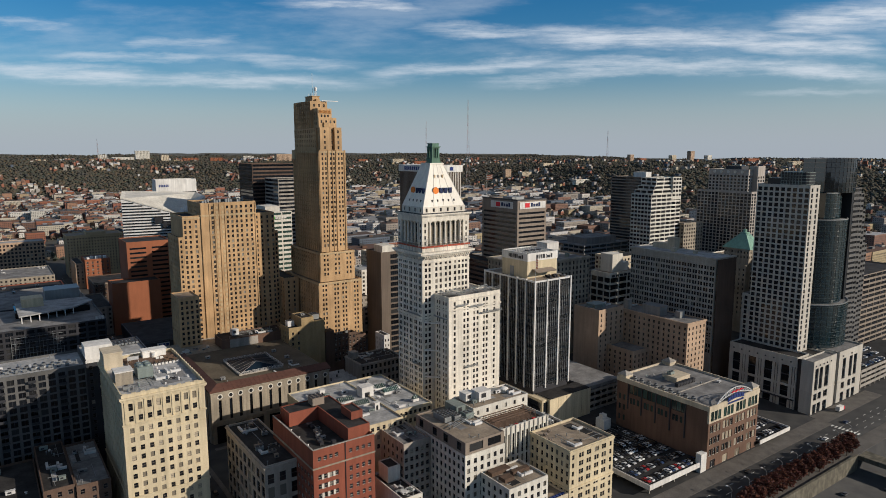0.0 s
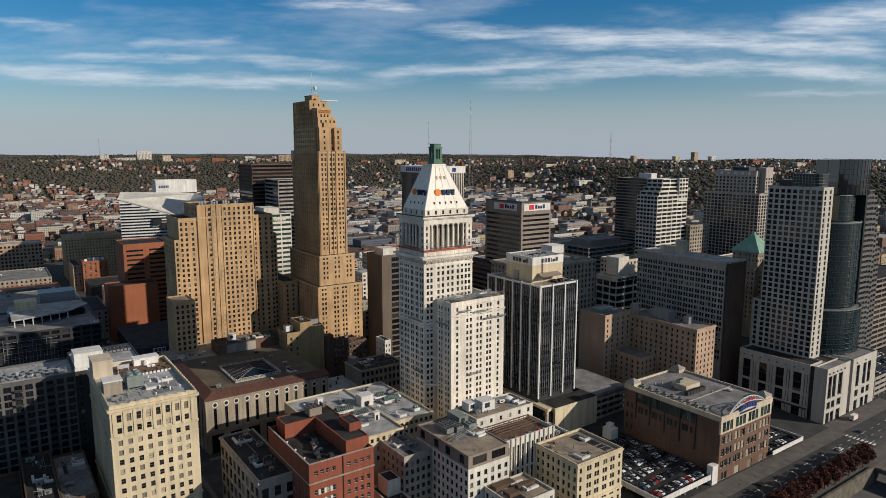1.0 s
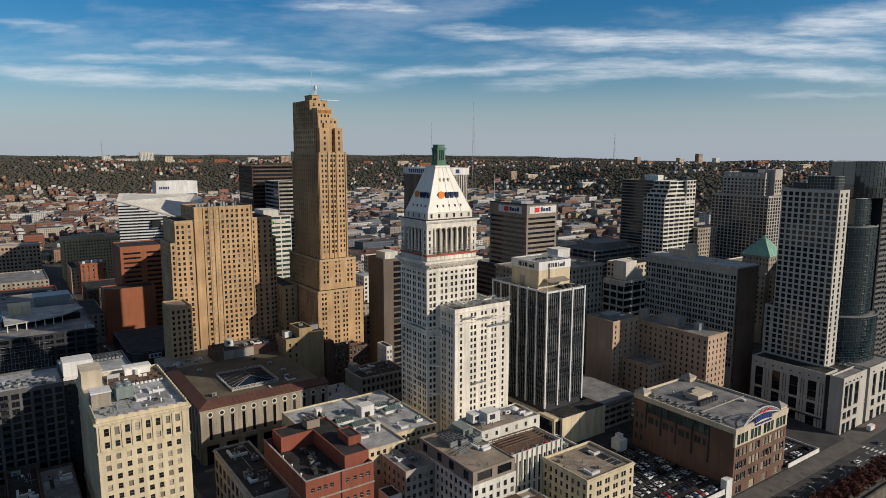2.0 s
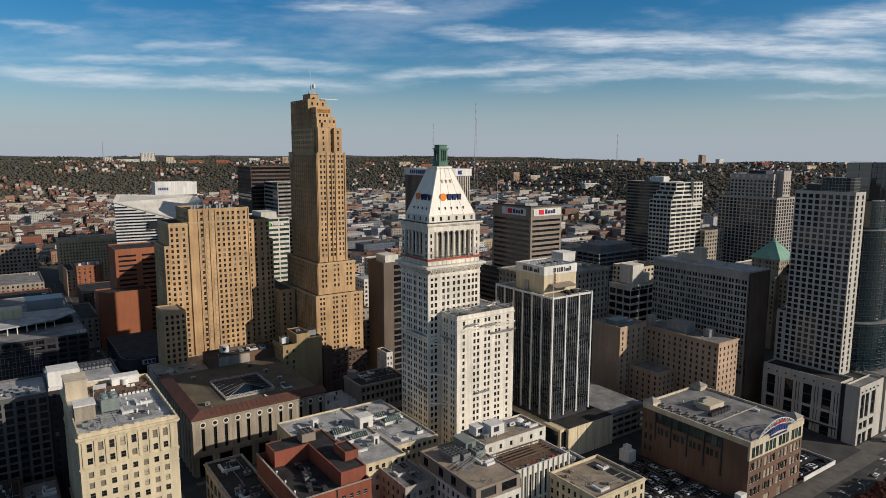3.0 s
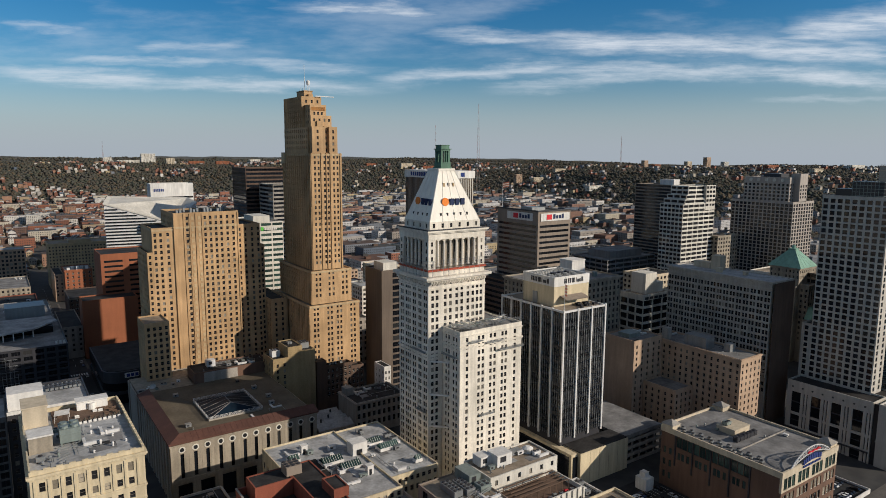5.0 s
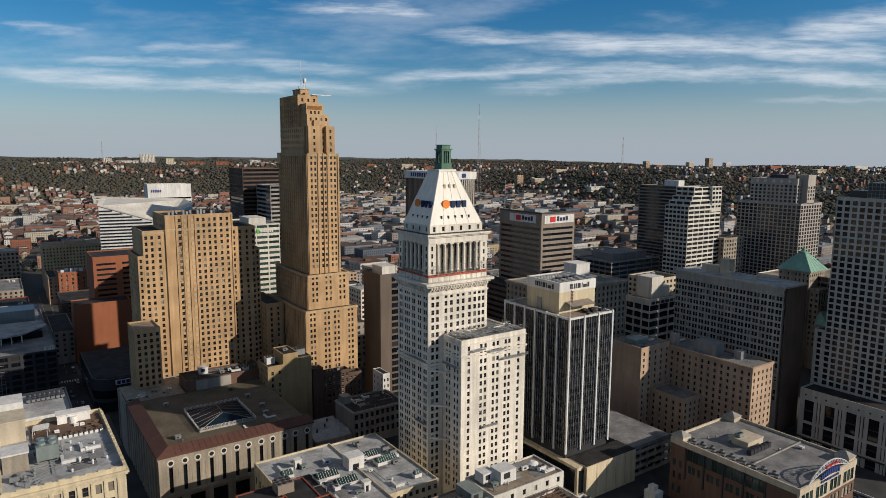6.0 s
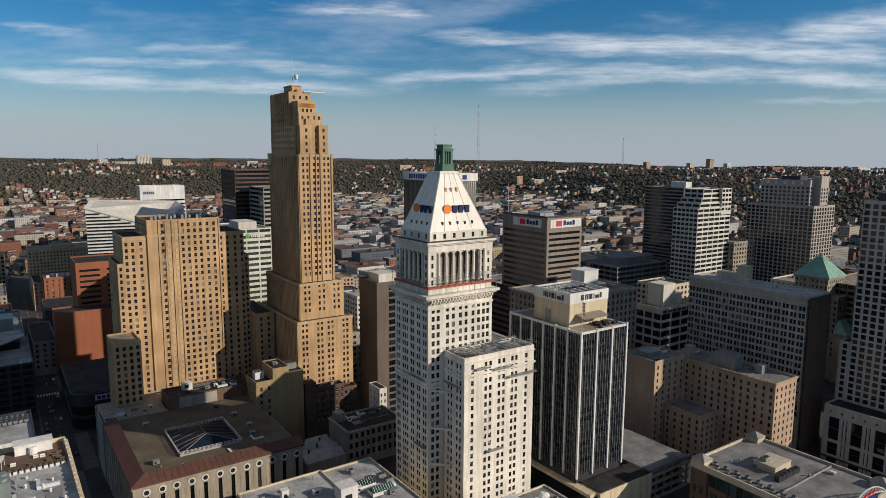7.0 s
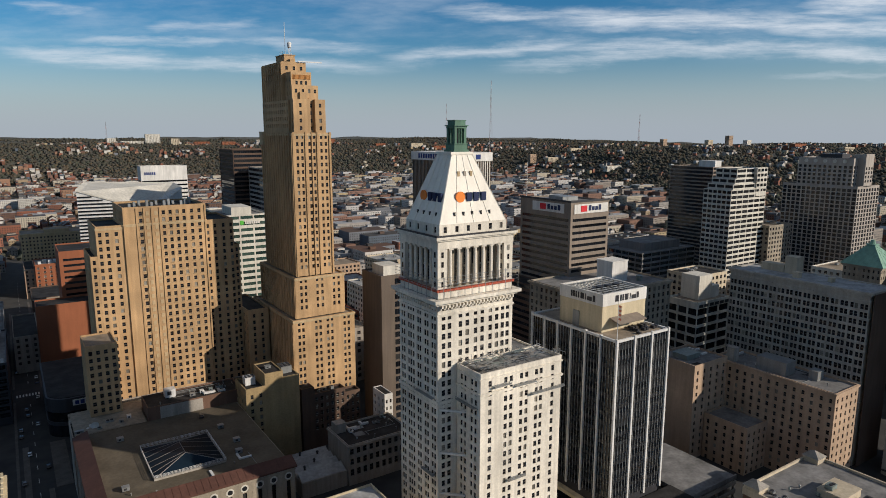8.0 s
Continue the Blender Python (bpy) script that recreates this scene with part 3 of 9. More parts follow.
def scatter_houses():
    """Rows of brick and frame houses on the street grid, thinning out up the hills."""
    walls, roofs, dark_fill, blocks = Shape(), Shape(), Shape(), Shape()
    rnd = random.Random(7)
    n = 0
    for gx_ in range(-11, 215):
        for gy_ in range(22, 195):
            x, y = gx_ * 15 + rnd.uniform(-2, 2), gy_ * 17 + rnd.uniform(-3, 3)
            if gx_ % 6 == 0 or gy_ % 5 == 0:
                continue
            r, a = math.hypot(x, y), math.degrees(math.atan2(x, y))
            if not (0 < a < 76) or r < 560 or r > 3300 or not free(x, y):
                continue
            hill = ground_z(x, y)
            odds = 0.93 if hill < 4 else ((0.5 if a < 30 else 0.2) if noise.noise((x / 260, y / 260, 11)) < -0.10 else 0.03 if a > 26 else 0.012)
            if a > 44 and hill < 4 and r < 1700:
                odds = 0.32
            if noise.noise((x / 160, y / 160, 3)) > 0.32:
                odds *= 0.25
            if rnd.random() > odds:
                continue
            w, d, h = rnd.uniform(7, 14), rnd.uniform(9, 16), rnd.uniform(7, 13)
            if hill < 4 and rnd.random() < 0.10:
                w, d, h = rnd.uniform(22, 48), rnd.uniform(16, 30), rnd.uniform(10, 22)
                if r < 900:
                    h = rnd.uniform(9, 15)
            big = a > 24 and hill < 4 and rnd.random() < 0.22
            if big:
                w, d, h = rnd.uniform(24, 62), rnd.uniform(18, 34), rnd.uniform(8, 26)
            z = hill - 1.5
            x0, x1, y0, y1, z1 = x - w / 2, x + w / 2, y - d / 2, y + d / 2, z + 1.5 + h
            if w > 20 or rnd.random() < 0.45:      # flat roof behind a parapet
                (blocks if big or (a > 24 and hill < 4 and rnd.random() < 0.7) or (hill >= 4 and rnd.random() < 0.75) else walls).box(x0, x1, y0, y1, z, z1, bottom=False)
                roofs.box(x0 + 0.3, x1 - 0.3, y0 + 0.3, y1 - 0.3, z1 - 0.2, z1 + 0.12, bottom=False)
                if w > 20:
                    roofs.box(x - 4, x + 3, y - 2, y + 3, z1 + 0.1, z1 + 3, bottom=False)
            elif w < d:                             # gable to the street
                walls.box(x0, x1, y0, y1, z, z1, bottom=False)
                t = z1 + w * 0.32
                walls.poly([(x0, y0, z1), (x1, y0, z1), (x, y0, t)])
                roofs.quad((x0 - 0.4, y0 - 0.4, z1 - 0.2), (x, y0 - 0.4, t + 0.1), (x, y1 + 0.4, t + 0.1), (x0 - 0.4, y1 + 0.4, z1 - 0.2))
                roofs.quad((x, y0 - 0.4, t + 0.1), (x1 + 0.4, y0 - 0.4, z1 - 0.2), (x1 + 0.4, y1 + 0.4, z1 - 0.2), (x, y1 + 0.4, t + 0.1))
            else:
                walls.box(x0, x1, y0, y1, z, z1, bottom=False)
                t = z1 + d * 0.3
                walls.poly([(x0, y1, z1), (x0, y0, z1), (x0, y, t)])
                roofs.quad((x0 - 0.4, y0 - 0.4, z1 - 0.2), (x1 + 0.4, y0 - 0.4, z1 - 0.2), (x1 + 0.4, y, t + 0.1), (x0 - 0.4, y, t + 0.1))
                roofs.quad((x0 - 0.4, y, t + 0.1), (x1 + 0.4, y, t + 0.1), (x1 + 0.4, y1 + 0.4, z1 - 0.2), (x0 - 0.4, y1 + 0.4, z1 - 0.2))
            if r < 2300:
                k = max(2, round(w / 3.2))
                for f in range(max(1, int(h / 3.4))):
                    zz = z + 2.6 + f * 3.3
                    for i in range(k):
                        u = x0 + w * (i + 0.5) / k
                        dark_fill.quad((u - 0.6, y0 - 0.06, zz), (u + 0.6, y0 - 0.06, zz), (u + 0.6, y0 - 0.06, zz + 1.7), (u - 0.6, y0 - 0.06, zz + 1.7))
                    q = max(2, round(d / 3.6))
                    for i in range(q):
                        u = y0 + d * (i + 0.5) / q
                        dark_fill.quad((x0 - 0.06, u + 0.6, zz), (x0 - 0.06, u - 0.6, zz), (x0 - 0.06, u - 0.6, zz + 1.7), (x0 - 0.06, u + 0.6, zz + 1.7))
            n += 1
    t = thing("far_houses", (600, 1500, 0), "rows of red brick and pale frame houses below the hills", "houses", kind="stuff")
    part("house_walls", walls, M["houses"], t)
    part("block_walls", blocks, M["blocks"], t)
    part("house_roofs", roofs, M["roofs"], t)
    part("house_windows", dark_fill, M["dark_fill"], t)


scatter_houses()


def crowns(count, spot, size, seed, squash=0.8):
    """Clumps of leaves: small jittered solids, about three to a tree."""
    g = np.random.default_rng(seed)
    base = np.array([(1, 0, 0), (0, 1, 0), (-1, 0, 0), (0, -1, 0), (0, 0, 1), (0, 0, -1)], dtype=float)
    tri = np.array([(0, 1, 4), (1, 2, 4), (2, 3, 4), (3, 0, 4), (1, 0, 5), (2, 1, 5), (3, 2, 5), (0, 3, 5)])
    pts = [q for q in (spot(g) for _ in range(count)) if q is not None]
    vs, fs = [], []
    for k, (x, y, z) in enumerate(pts):
        r = size * g.uniform(0.4, 1.0) ** 1.4 * 1.6
        v = (base + g.uniform(-0.35, 0.35, (6, 3))) * (r * g.uniform(0.75, 1.3, (6, 1))) * np.array([1, 1, squash]) + np.array([x, y, z + r * 0.55])
        vs.append(v)
        fs.append(tri + 6 * k)
    me = bpy.data.meshes.new("crowns")
    me.from_pydata(np.concatenate(vs).tolist(), [], np.concatenate(fs).tolist())
    return me


def hill_spot(g):
    a, r = radians(g.uniform(-2, 80)), math.sqrt(g.uniform(1200 ** 2, 4300 ** 2))
    x, y = r * math.sin(a), r * math.cos(a)
    z = ground_z(x, y)
    if z < 5 or (r > 3400 and g.uniform() < 0.5):
        return None
    if noise.noise((x / 260, y / 260, 11)) < -0.10 and g.uniform() < 0.72:
        return None
    return x, y, z - 1.0


def town_spot(g):
    a, r = radians(g.uniform(0, 78)), math.sqrt(g.uniform(620 ** 2, 2400 ** 2))
    x, y = r * math.sin(a), r * math.cos(a)
    if ground_z(x, y) > 6 or not free(x, y) or noise.noise((x / 130, y / 130, 4)) < 0.0:
        return None
    return x, y, ground_z(x, y)


wood = crowns(190000, hill_spot, 4.9, 3, 0.75)
wood.polygons.foreach_set("use_smooth", [True] * len(wood.polygons))
wood.materials.append(M["leaves"])
tagged(new("hillside_woods", wood), "brown and olive autumn woods covering the far hills", "woods", kind="stuff")
town = crowns(26000, town_spot, 3.2, 5)
town.materials.append(M["leaves"])
tagged(new("town_trees", town), "small autumn trees between the houses", "trees", kind="stuff")


def far_ridge():
    """The last blue ridge of the horizon, kilometres behind the hills, with its haze painted as a glow."""
    s = Shape()
    n = 90
    ring = []
    for i in range(n + 1):
        a, r = radians(-12 + 106 * i / n), 9500
        ring.append((r * math.sin(a), r * math.cos(a), 60 + 16 * noise.noise((i / 9, 0.4, 1.0)) + 7 * noise.noise((i / 2.5, 3.0, 1.0)) + 22 * smooth(20, 60, -12 + 106 * i / n)))
    for p, q in zip(ring, ring[1:]):
        s.quad((p[0], p[1], -60), (q[0], q[1], -60), q, p)
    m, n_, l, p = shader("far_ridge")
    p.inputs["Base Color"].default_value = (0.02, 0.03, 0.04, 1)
    # haze and daylight are put into this emission colour
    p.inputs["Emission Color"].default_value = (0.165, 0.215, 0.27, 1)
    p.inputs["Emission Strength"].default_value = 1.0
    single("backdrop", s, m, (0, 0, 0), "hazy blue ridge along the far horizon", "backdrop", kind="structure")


far_ridge()


def viaduct():
    """Curved elevated road crossing the flats below the eastern hills."""
    T = thing("viaduct", (1520, 1380, 3), "pale concrete elevated road curving across the flats", "viaduct")
    pts = [(1380, 1540), (1440, 1530), (1500, 1510), (1555, 1480), (1590, 1430), (1600, 1370), (1580, 1300), (1530, 1230), (1460, 1160)]
    deck = Shape()
    left, right = [], []
    for i, (x, y) in enumerate(pts):
        a, b = pts[max(i - 1, 0)], pts[min(i + 1, len(pts) - 1)]
        d = Vector((b[0] - a[0], b[1] - a[1], 0)).normalized()
        n = Vector((-d.y, d.x, 0)) * 7
        left.append((x + n.x, y + n.y))
        right.append((x - n.x, y - n.y))
    for i in range(len(pts) - 1):
        ring = [right[i], right[i + 1], left[i + 1], left[i]]
        deck.prism(ring, 14.0, 16.6)
    part("deck", deck, M["concrete"], T)
    for i, (x, y) in enumerate(pts):
        s = Shape()
        s.box(x - 1.5, x + 1.5, y - 1.5, y + 1.5, 0, 14.0)
        part("pier", s, M["concrete"], T)
    for k, off in enumerate((-70, -95, -130)):
        s = Shape()
        for i in range(len(pts) - 1):
            (x0, y0), (x1, y1) = pts[i], pts[i + 1]
            s.quad((x0 + off - 8, y0, 0.6 + k * 0.3), (x1 + off - 8, y1, 0.6 + k * 0.3), (x1 + off + 8, y1, 0.6 + k * 0.3), (x0 + off + 8, y0, 0.6 + k * 0.3))
        single("carriageway", s, M["pavement"], (1520 + off, 1380, 0.3), "pale concrete carriageway of a motorway on the flats", "road", kind="structure")


viaduct()


def crest_buildings():
    """Pale institution blocks along the skyline of the hills."""
    rnd = random.Random(21)
    north = [(8.2, 3250, 34, 26, "w"), (9.6, 3250, 90, 16, "w"), (11.0, 3300, 60, 44, "w"), (12.6, 3250, 34, 30, "c"), (14.5, 3300, 70, 15, "r"), (16.5, 3280, 60, 18, "r"), (19.0, 3300, 50, 20, "w"), (22.2, 3150, 110, 34, "b"), (24.3, 3250, 60, 26, "r"), (28.5, 3250, 50, 16, "r"), (31.5, 3100, 60, 17, "c"), (33.6, 3050, 90, 15, "r"), (41.0, 2700, 30, 34, "b")]
    east = [(42.6, 2650, 50, 20, "c"), (44.5, 2800, 70, 14, "c"), (51.3, 3000, 24, 40, "b"), (52.2, 3050, 40, 22, "r"), (54.6, 3000, 30, 36, "c"), (56.0, 2950, 26, 52, "b"), (57.3, 3050, 30, 30, "w"), (47.5, 2300, 90, 14, "w"), (60.5, 2600, 70, 20, "r"), (63.5, 2500, 60, 16, "c"), (66.0, 2700, 90, 18, "w")]
    mats = {"w": M["whitestone"], "c": M["cream"], "r": M["orange"], "b": M["hoteltan"]}
    for a, r, w, h, c in north + east:
        x, y = r * math.sin(radians(a)), r * math.cos(radians(a))
        z = ground_z(x, y)
        hs = House("hill_building", {"w": "white institution block on the far ridge", "c": "cream stone block on the far ridge", "r": "red brick block on the far ridge", "b": "tall buff block of flats on the far ridge"}[c], x, y, z, mats[c], style="plain", group="blocks on the ridge")
        hs.block(x - w / 2, x + w / 2, y - 9, y + 9, z - 3, z + h, S=(even(w, max(3, int(w / 6)), 3.2), levels(z + h - 1, 4.2, max(1, int(h / 4.4)), 2.2)), W=(even(18, 3, 3), levels(z + h - 1, 4.2, max(1, int(h / 4.4)), 2.2)))
        hs.done()


crest_buildings()


def mast(x, y, z0, h, w, name, label):
    s = Shape()
    n = max(6, int(h / 14))
    legs = [(0, 1), (0.87, -0.5), (-0.87, -0.5)]
    for i in range(n):
        a, b = i / n, (i + 1) / n
        wa, wb = w * (1 - 0.85 * a), w * (1 - 0.85 * b)
        for k in range(3):
            p, q = legs[k], legs[(k + 1) % 3]
            s.bar((x + p[0] * wa, y + p[1] * wa, z0 + h * a), (x + p[0] * wb, y + p[1] * wb, z0 + h * b), 0.55 - 0.25 * a, i % 2)
            s.bar((x + p[0] * wa, y + p[1] * wa, z0 + h * a), (x + q[0] * wb, y + q[1] * wb, z0 + h * b), 0.22, i % 2)
    single(name, s, [M["mast"], M["greymetal"]], (x, y, z0), label, "mast", "radio masts")


for a, r, h, w in ((37.6, 2600, 330, 9), (34.0, 2900, 210, 5), (49.4, 2900, 130, 5), (7.9, 3300, 95, 4)):
    x, y = r * math.sin(radians(a)), r * math.cos(radians(a))
    mast(x, y, ground_z(x, y), h, w, "radio_mast", "slender red and white lattice radio mast on the ridge")
# ---- the white tower with the pyramid roof ----
def white_tower():
    h = House("office_tower", "white terracotta office tower with a pyramid roof and scaffolding", 207, 300, 0, M["terracotta"], most=420)
    pitch = 3.3
    side = [0.07, 0.13, 0.25, 0.31, 0.38, 0.50, 0.56, 0.69, 0.75, 0.87, 0.93]
    front = [0.075, 0.15, 0.29, 0.38, 0.49, 0.58, 0.69, 0.78, 0.86, 0.93]
    h.block(191, 222.8, 287.4, 312.4, -8, 95.5, S=(at_shares(31.8, front, 1.5), levels(95.0, pitch, 27, 2.1)), W=(at_shares(25, side, 1.2), levels(95.0, pitch, 27, 2.1)), lip=0.3)
    single_col, pairs = 1.35, [0.11, 0.295, 0.36, 0.485, 0.55, 0.675, 0.735, 0.885]
    h.block(198.6, 234.2, 273.6, 286.9, -8, 73.8, S=(at_shares(35.6, pairs, single_col), levels(71.2, pitch, 20, 2.0)), W=(at_shares(13.3, [0.2, 0.36, 0.64, 0.8], 1.15), levels(71.2, pitch, 20, 2.0)), roof="roofgrey", lip=1.2)
    h.block(223.3, 234.2, 287.4, 312.4, -8, 73.0, roof="roofgrey", lip=0.6)
    h.cornice(191, 222.8, 287.4, 312.4, 95.6, 2.2, 1.1)
    h.cornice(198.6, 234.2, 273.6, 286.4, 66.4, 0.55, 0.6, name="string_course")
    h.cornice(191, 222.8, 287.4, 312.4, 60.5, 0.35, 0.8, name="string_course")
    h.cornice(198.6, 234.2, 273.6, 286.4, 71.6, 0.4, 0.35, name="string_course")
    h.cornice(191, 222.8, 287.4, 312.4, 91.0, 0.35, 0.5, name="string_course")
    T = h.t
    # gallery storey
    s = Shape()
    s.box(191.4, 222.6, 287.8, 312.2, 96.7, 99.2)
    part("gallery_base", s, M["terracotta"], T)
    s = Shape()
    s.box(190.8, 223.2, 287.2, 287.8, 99.1, 100.0)
    s.box(190.8, 191.4, 287.8, 312.6, 99.1, 100.0)
    part("netting", s, M["redband"], T, "red safety netting round the gallery")
    s = Shape()
    s.box(195.5, 218.5, 291.6, 308.4, 99.2, 113.2)
    part("core", s, M["limestone"], T)
    for cx, cy in ((193.2, 289.4), (220.8, 289.4), (193.2, 310.4), (220.8, 310.4)):
        hs = Shape()
        hs.box(cx - 1.9, cx + 1.9, cy - 1.6, cy + 1.6, 99.2, 113.2)
        pr = part("corner_pier", hs, M["terracotta"], T)
        for z in (100.6, 103.8, 107.2, 110.4):
            for along in ("x", "y"):
                ob = new("window", window_mesh(0.9, 1.9, "sash", "glass", "frame"))
                ob.parent = T
                p = (cx - 0.45, cy - 1.63, z) if along == "x" else (cx - 1.93, cy + 0.45, z)
                ob.location = Vector(p) - Vector(T["base"])
                if along == "y":
                    ob.rotation_euler = (0, 0, -math.pi / 2)
    col = Shape()
    col.cyl(0, 0, 0.85, 0, 0.5, 12)
    col.cyl(0, 0, 0.68, 0.5, 11.6, 12, 0.58)
    col.box(-0.95, 0.95, -0.7, 0.7, 11.6, 12.3)
    cm = col.mesh("column", [M["terracotta"]])
    for i in range(7):
        x = 196.8 + i * 3.4
        if i < 7:
            ob = new("column", cm)
            ob.parent = T
            ob.location = Vector((x, 288.7, 101.0)) - Vector(T["base"])
    for i in range(5):
        ob = new("column", cm)
        ob.parent = T
        ob.location = Vector((192.4, 293.4 + i * 3.25, 101.0)) - Vector(T["base"])
    for i in range(6):                 # dark bays between the columns
        for z, hh in ((100.8, 5.0), (106.4, 5.6)):
            ob = new("window", window_mesh(2.0, hh, "pair", "glass", "frame"))
            ob.parent = T
            ob.location = Vector((197.5 + i * 3.4, 291.5, z)) - Vector(T["base"])
    for i in range(4):
        for z, hh in ((100.8, 5.0), (106.4, 5.6)):
            ob = new("window", window_mesh(2.0, hh, "pair", "glass", "frame"))
            ob.parent = T
            ob.location = Vector((195.4, 306.5 - i * 3.25, z)) - Vector(T["base"])
            ob.rotation_euler = (0, 0, -math.pi / 2)
    s = Shape()
    s.box(191.2, 222.8, 287.6, 312.4, 113.2, 116.4)
    part("entablature", s, M["terracotta"], T)
    h.cornice(191.2, 222.8, 287.6, 312.4, 116.5, 1.1, 0.8)
    s = Shape()
    s.box(190.3, 223.7, 286.7, 287.0, 117.3, 117.9)
    s.box(190.3, 190.6, 287.0, 313.3, 117.3, 117.9)
    part("walkway_rail", s, M["darkmetal"], T)
    # attic with small square windows, then the pyramid
    h2 = House("attic_storey", "x", 0, 0, 0, M["terracotta"])
    bpy.data.objects.remove(h2.t)
    h2.t = T
    h2.block(193, 221, 289.4, 310.6, 117.3, 121.0, S=(even(28, 6, 1.3), [(118.2, 120.2)]), W=(even(21.2, 4, 1.2), [(118.2, 120.2)]), lip=0.1)
    h2.done()
    s = Shape()
    ring = [(193.2, 289.6), (220.8, 289.6), (220.8, 310.4), (193.2, 310.4)]
    top = [(202.6, 296.6), (211.2, 296.6), (211.2, 305.2), (202.6, 305.2)]
    s.prism(ring, 121.0, 143.4, 0, None, top)
    # raised ribs and dormer slots on the slopes
    for face in range(2):
        for q in (0.0, 0.25, 0.5, 0.75, 1.0):
            for k in range(1):
                if face == 0:
                    a = (ring[0][0] + (ring[1][0] - ring[0][0]) * q, 289.5, 121.0)
                    b = (top[0][0] + (top[1][0] - top[0][0]) * q, 296.5, 143.4)
                else:
                    a = (193.1, ring[0][1] + (ring[3][1] - ring[0][1]) * q, 121.0)
                    b = (202.5, top[0][1] + (top[3][1] - top[0][1]) * q, 143.4)
                rb = Shape()
                rb.bar((a[0] + 0.06, a[1] + 0.06, a[2]), (b[0] + 0.06, b[1] + 0.06, b[2]), 0.2)
                part("roof_rib", rb, M["pyramid"], T)
    part("pyramid_roof", s, M["pyramid"], T, "smooth white stone pyramid roof")
    s = Shape()
    s.box(202.3, 211.5, 296.3, 305.5, 143.4, 144.3)
    part("pyramid_cap", s, M["pyramid"], T)
    for i in range(5):                 # slots low on the slope
        u = 0.2 + 0.15 * i
        y = 289.6 + 7 * 0.13
        x = 193.2 + 27.6 * 0.06 + (27.6 * 0.88) * u + 0.0
        s = Shape()
        s.box(x - 0.36, x + 0.36, y - 0.2, y + 0.6, 123.4, 124.7)
        part("dormer", s, M["dark_fill"], T)
    for i in range(4):
        y = 293.6 + i * 3.8
        s = Shape()
        s.box(193.2 + 9.4 * 0.13 - 0.2, 193.2 + 9.4 * 0.13 + 0.6, y - 0.34, y + 0.34, 123.4, 124.7)
        part("dormer", s, M["dark_fill"], T)
    for i, z in enumerate((136.2, 136.2, 136.2)):
        k = (z - 121) / 22.4
        y, x = 289.6 + 7 * k, 206.6 + (i - 1) * 2.6
        s = Shape()
        s.box(x - 0.45, x + 0.45, y - 0.1, y + 1.2, z, z + 1.7)
        part("dormer", s, [M["tanstone"], M["greystone"], M["tanstone"]][i % 3], T)
    # signs on two slopes: a round badge and three blocks
    for face in range(2):
        k = (129.5 - 121) / 22.4
        rt = Shape()
        n = 20
        if face == 0:
            y = 289.6 + 7 * k - 0.5
            pts = [(203.0 + 1.85 * math.cos(2 * math.pi * i / n), y - 0.15, 129.5 + 1.85 * math.sin(2 * math.pi * i / n)) for i in range(n)]
            back = [(p[0], p[1] + 0.5, p[2]) for p in pts]
        else:
            x = 193.2 + 9.4 * k - 0.5
            pts = [(x - 0.15, 304.3 - 1.85 * math.cos(2 * math.pi * i / n), 129.5 + 1.85 * math.sin(2 * math.pi * i / n)) for i in range(n)]
            back = [(p[0] + 0.5, p[1], p[2]) for p in pts]
        rt.poly(pts)
        for i in range(n):
            rt.quad(back[i], back[(i + 1) % n], pts[(i + 1) % n], pts[i])
        part("badge", rt, M["orangesign"], T, "round orange badge on the roof slope")
        bl = Shape()
        if face == 0:
            for x0 in (205.6, 208.5, 211.6):
                bl.box(x0, x0 + 2.0, y - 0.3, y + 0.6, 128.0, 130.9)
        else:
            for y1 in (301.0, 298.2, 295.0):
                bl.box(x - 0.3, x + 0.6, y1 - 1.9, y1, 128.0, 130.9)
        part("sign_blocks", bl, M["navy"], T, "dark blue sign blocks on the roof slope")
    # copper lantern
    lx, ly = 207.5, 300.7
    s = Shape()
    s.box(lx - 3.1, lx + 3.1, ly - 3.1, ly + 3.1, 144.3, 145.0)
    s.box(lx - 2.7, lx + 2.7, ly - 2.7, ly + 2.7, 145.0, 146.8)
    s.box(lx - 2.85, lx + 2.85, ly - 2.85, ly + 2.85, 146.8, 147.1)
    part("lantern_base", s, M["copper"], T)
    for i in (-1, 1):
        for j in (-1, 1):
            s = Shape()
            s.box(lx + i * 1.95 - 0.5, lx + i * 1.95 + 0.5, ly + j * 1.95 - 0.5, ly + j * 1.95 + 0.5, 147.1, 152.2)
            part("lantern_pier", s, M["copper"], T)
    for u in (-0.55, 0.55):
        for i in (-1, 1):
            for px, py in ((lx + u, ly + i * 2.1), (lx + i * 2.1, ly + u)):
                s = Shape()
                s.cyl(px, py, 0.27, 147.1, 152.2, 10, 0.23)
                part("lantern_column", s, M["copper"], T)
    s = Shape()
    s.box(lx - 0.9, lx + 0.9, ly - 0.9, ly + 0.9, 147.1, 152.2)
    part("lantern_core", s, M["darkmetal"], T)
    s = Shape()
    s.box(lx - 2.55, lx + 2.55, ly - 2.55, ly + 2.55, 152.2, 152.9)
    s.box(lx - 2.95, lx + 2.95, ly - 2.95, ly + 2.95, 152.9, 153.3)
    s.box(lx - 2.2, lx + 2.2, ly - 2.2, ly + 2.2, 153.3, 154.7)
    s.box(lx - 2.4, lx + 2.4, ly - 2.4, ly + 2.4, 154.7, 155.0)
    part("lantern_top", s, M["copper"], T)
    # brackets under the main cornice
    bk = Shape()
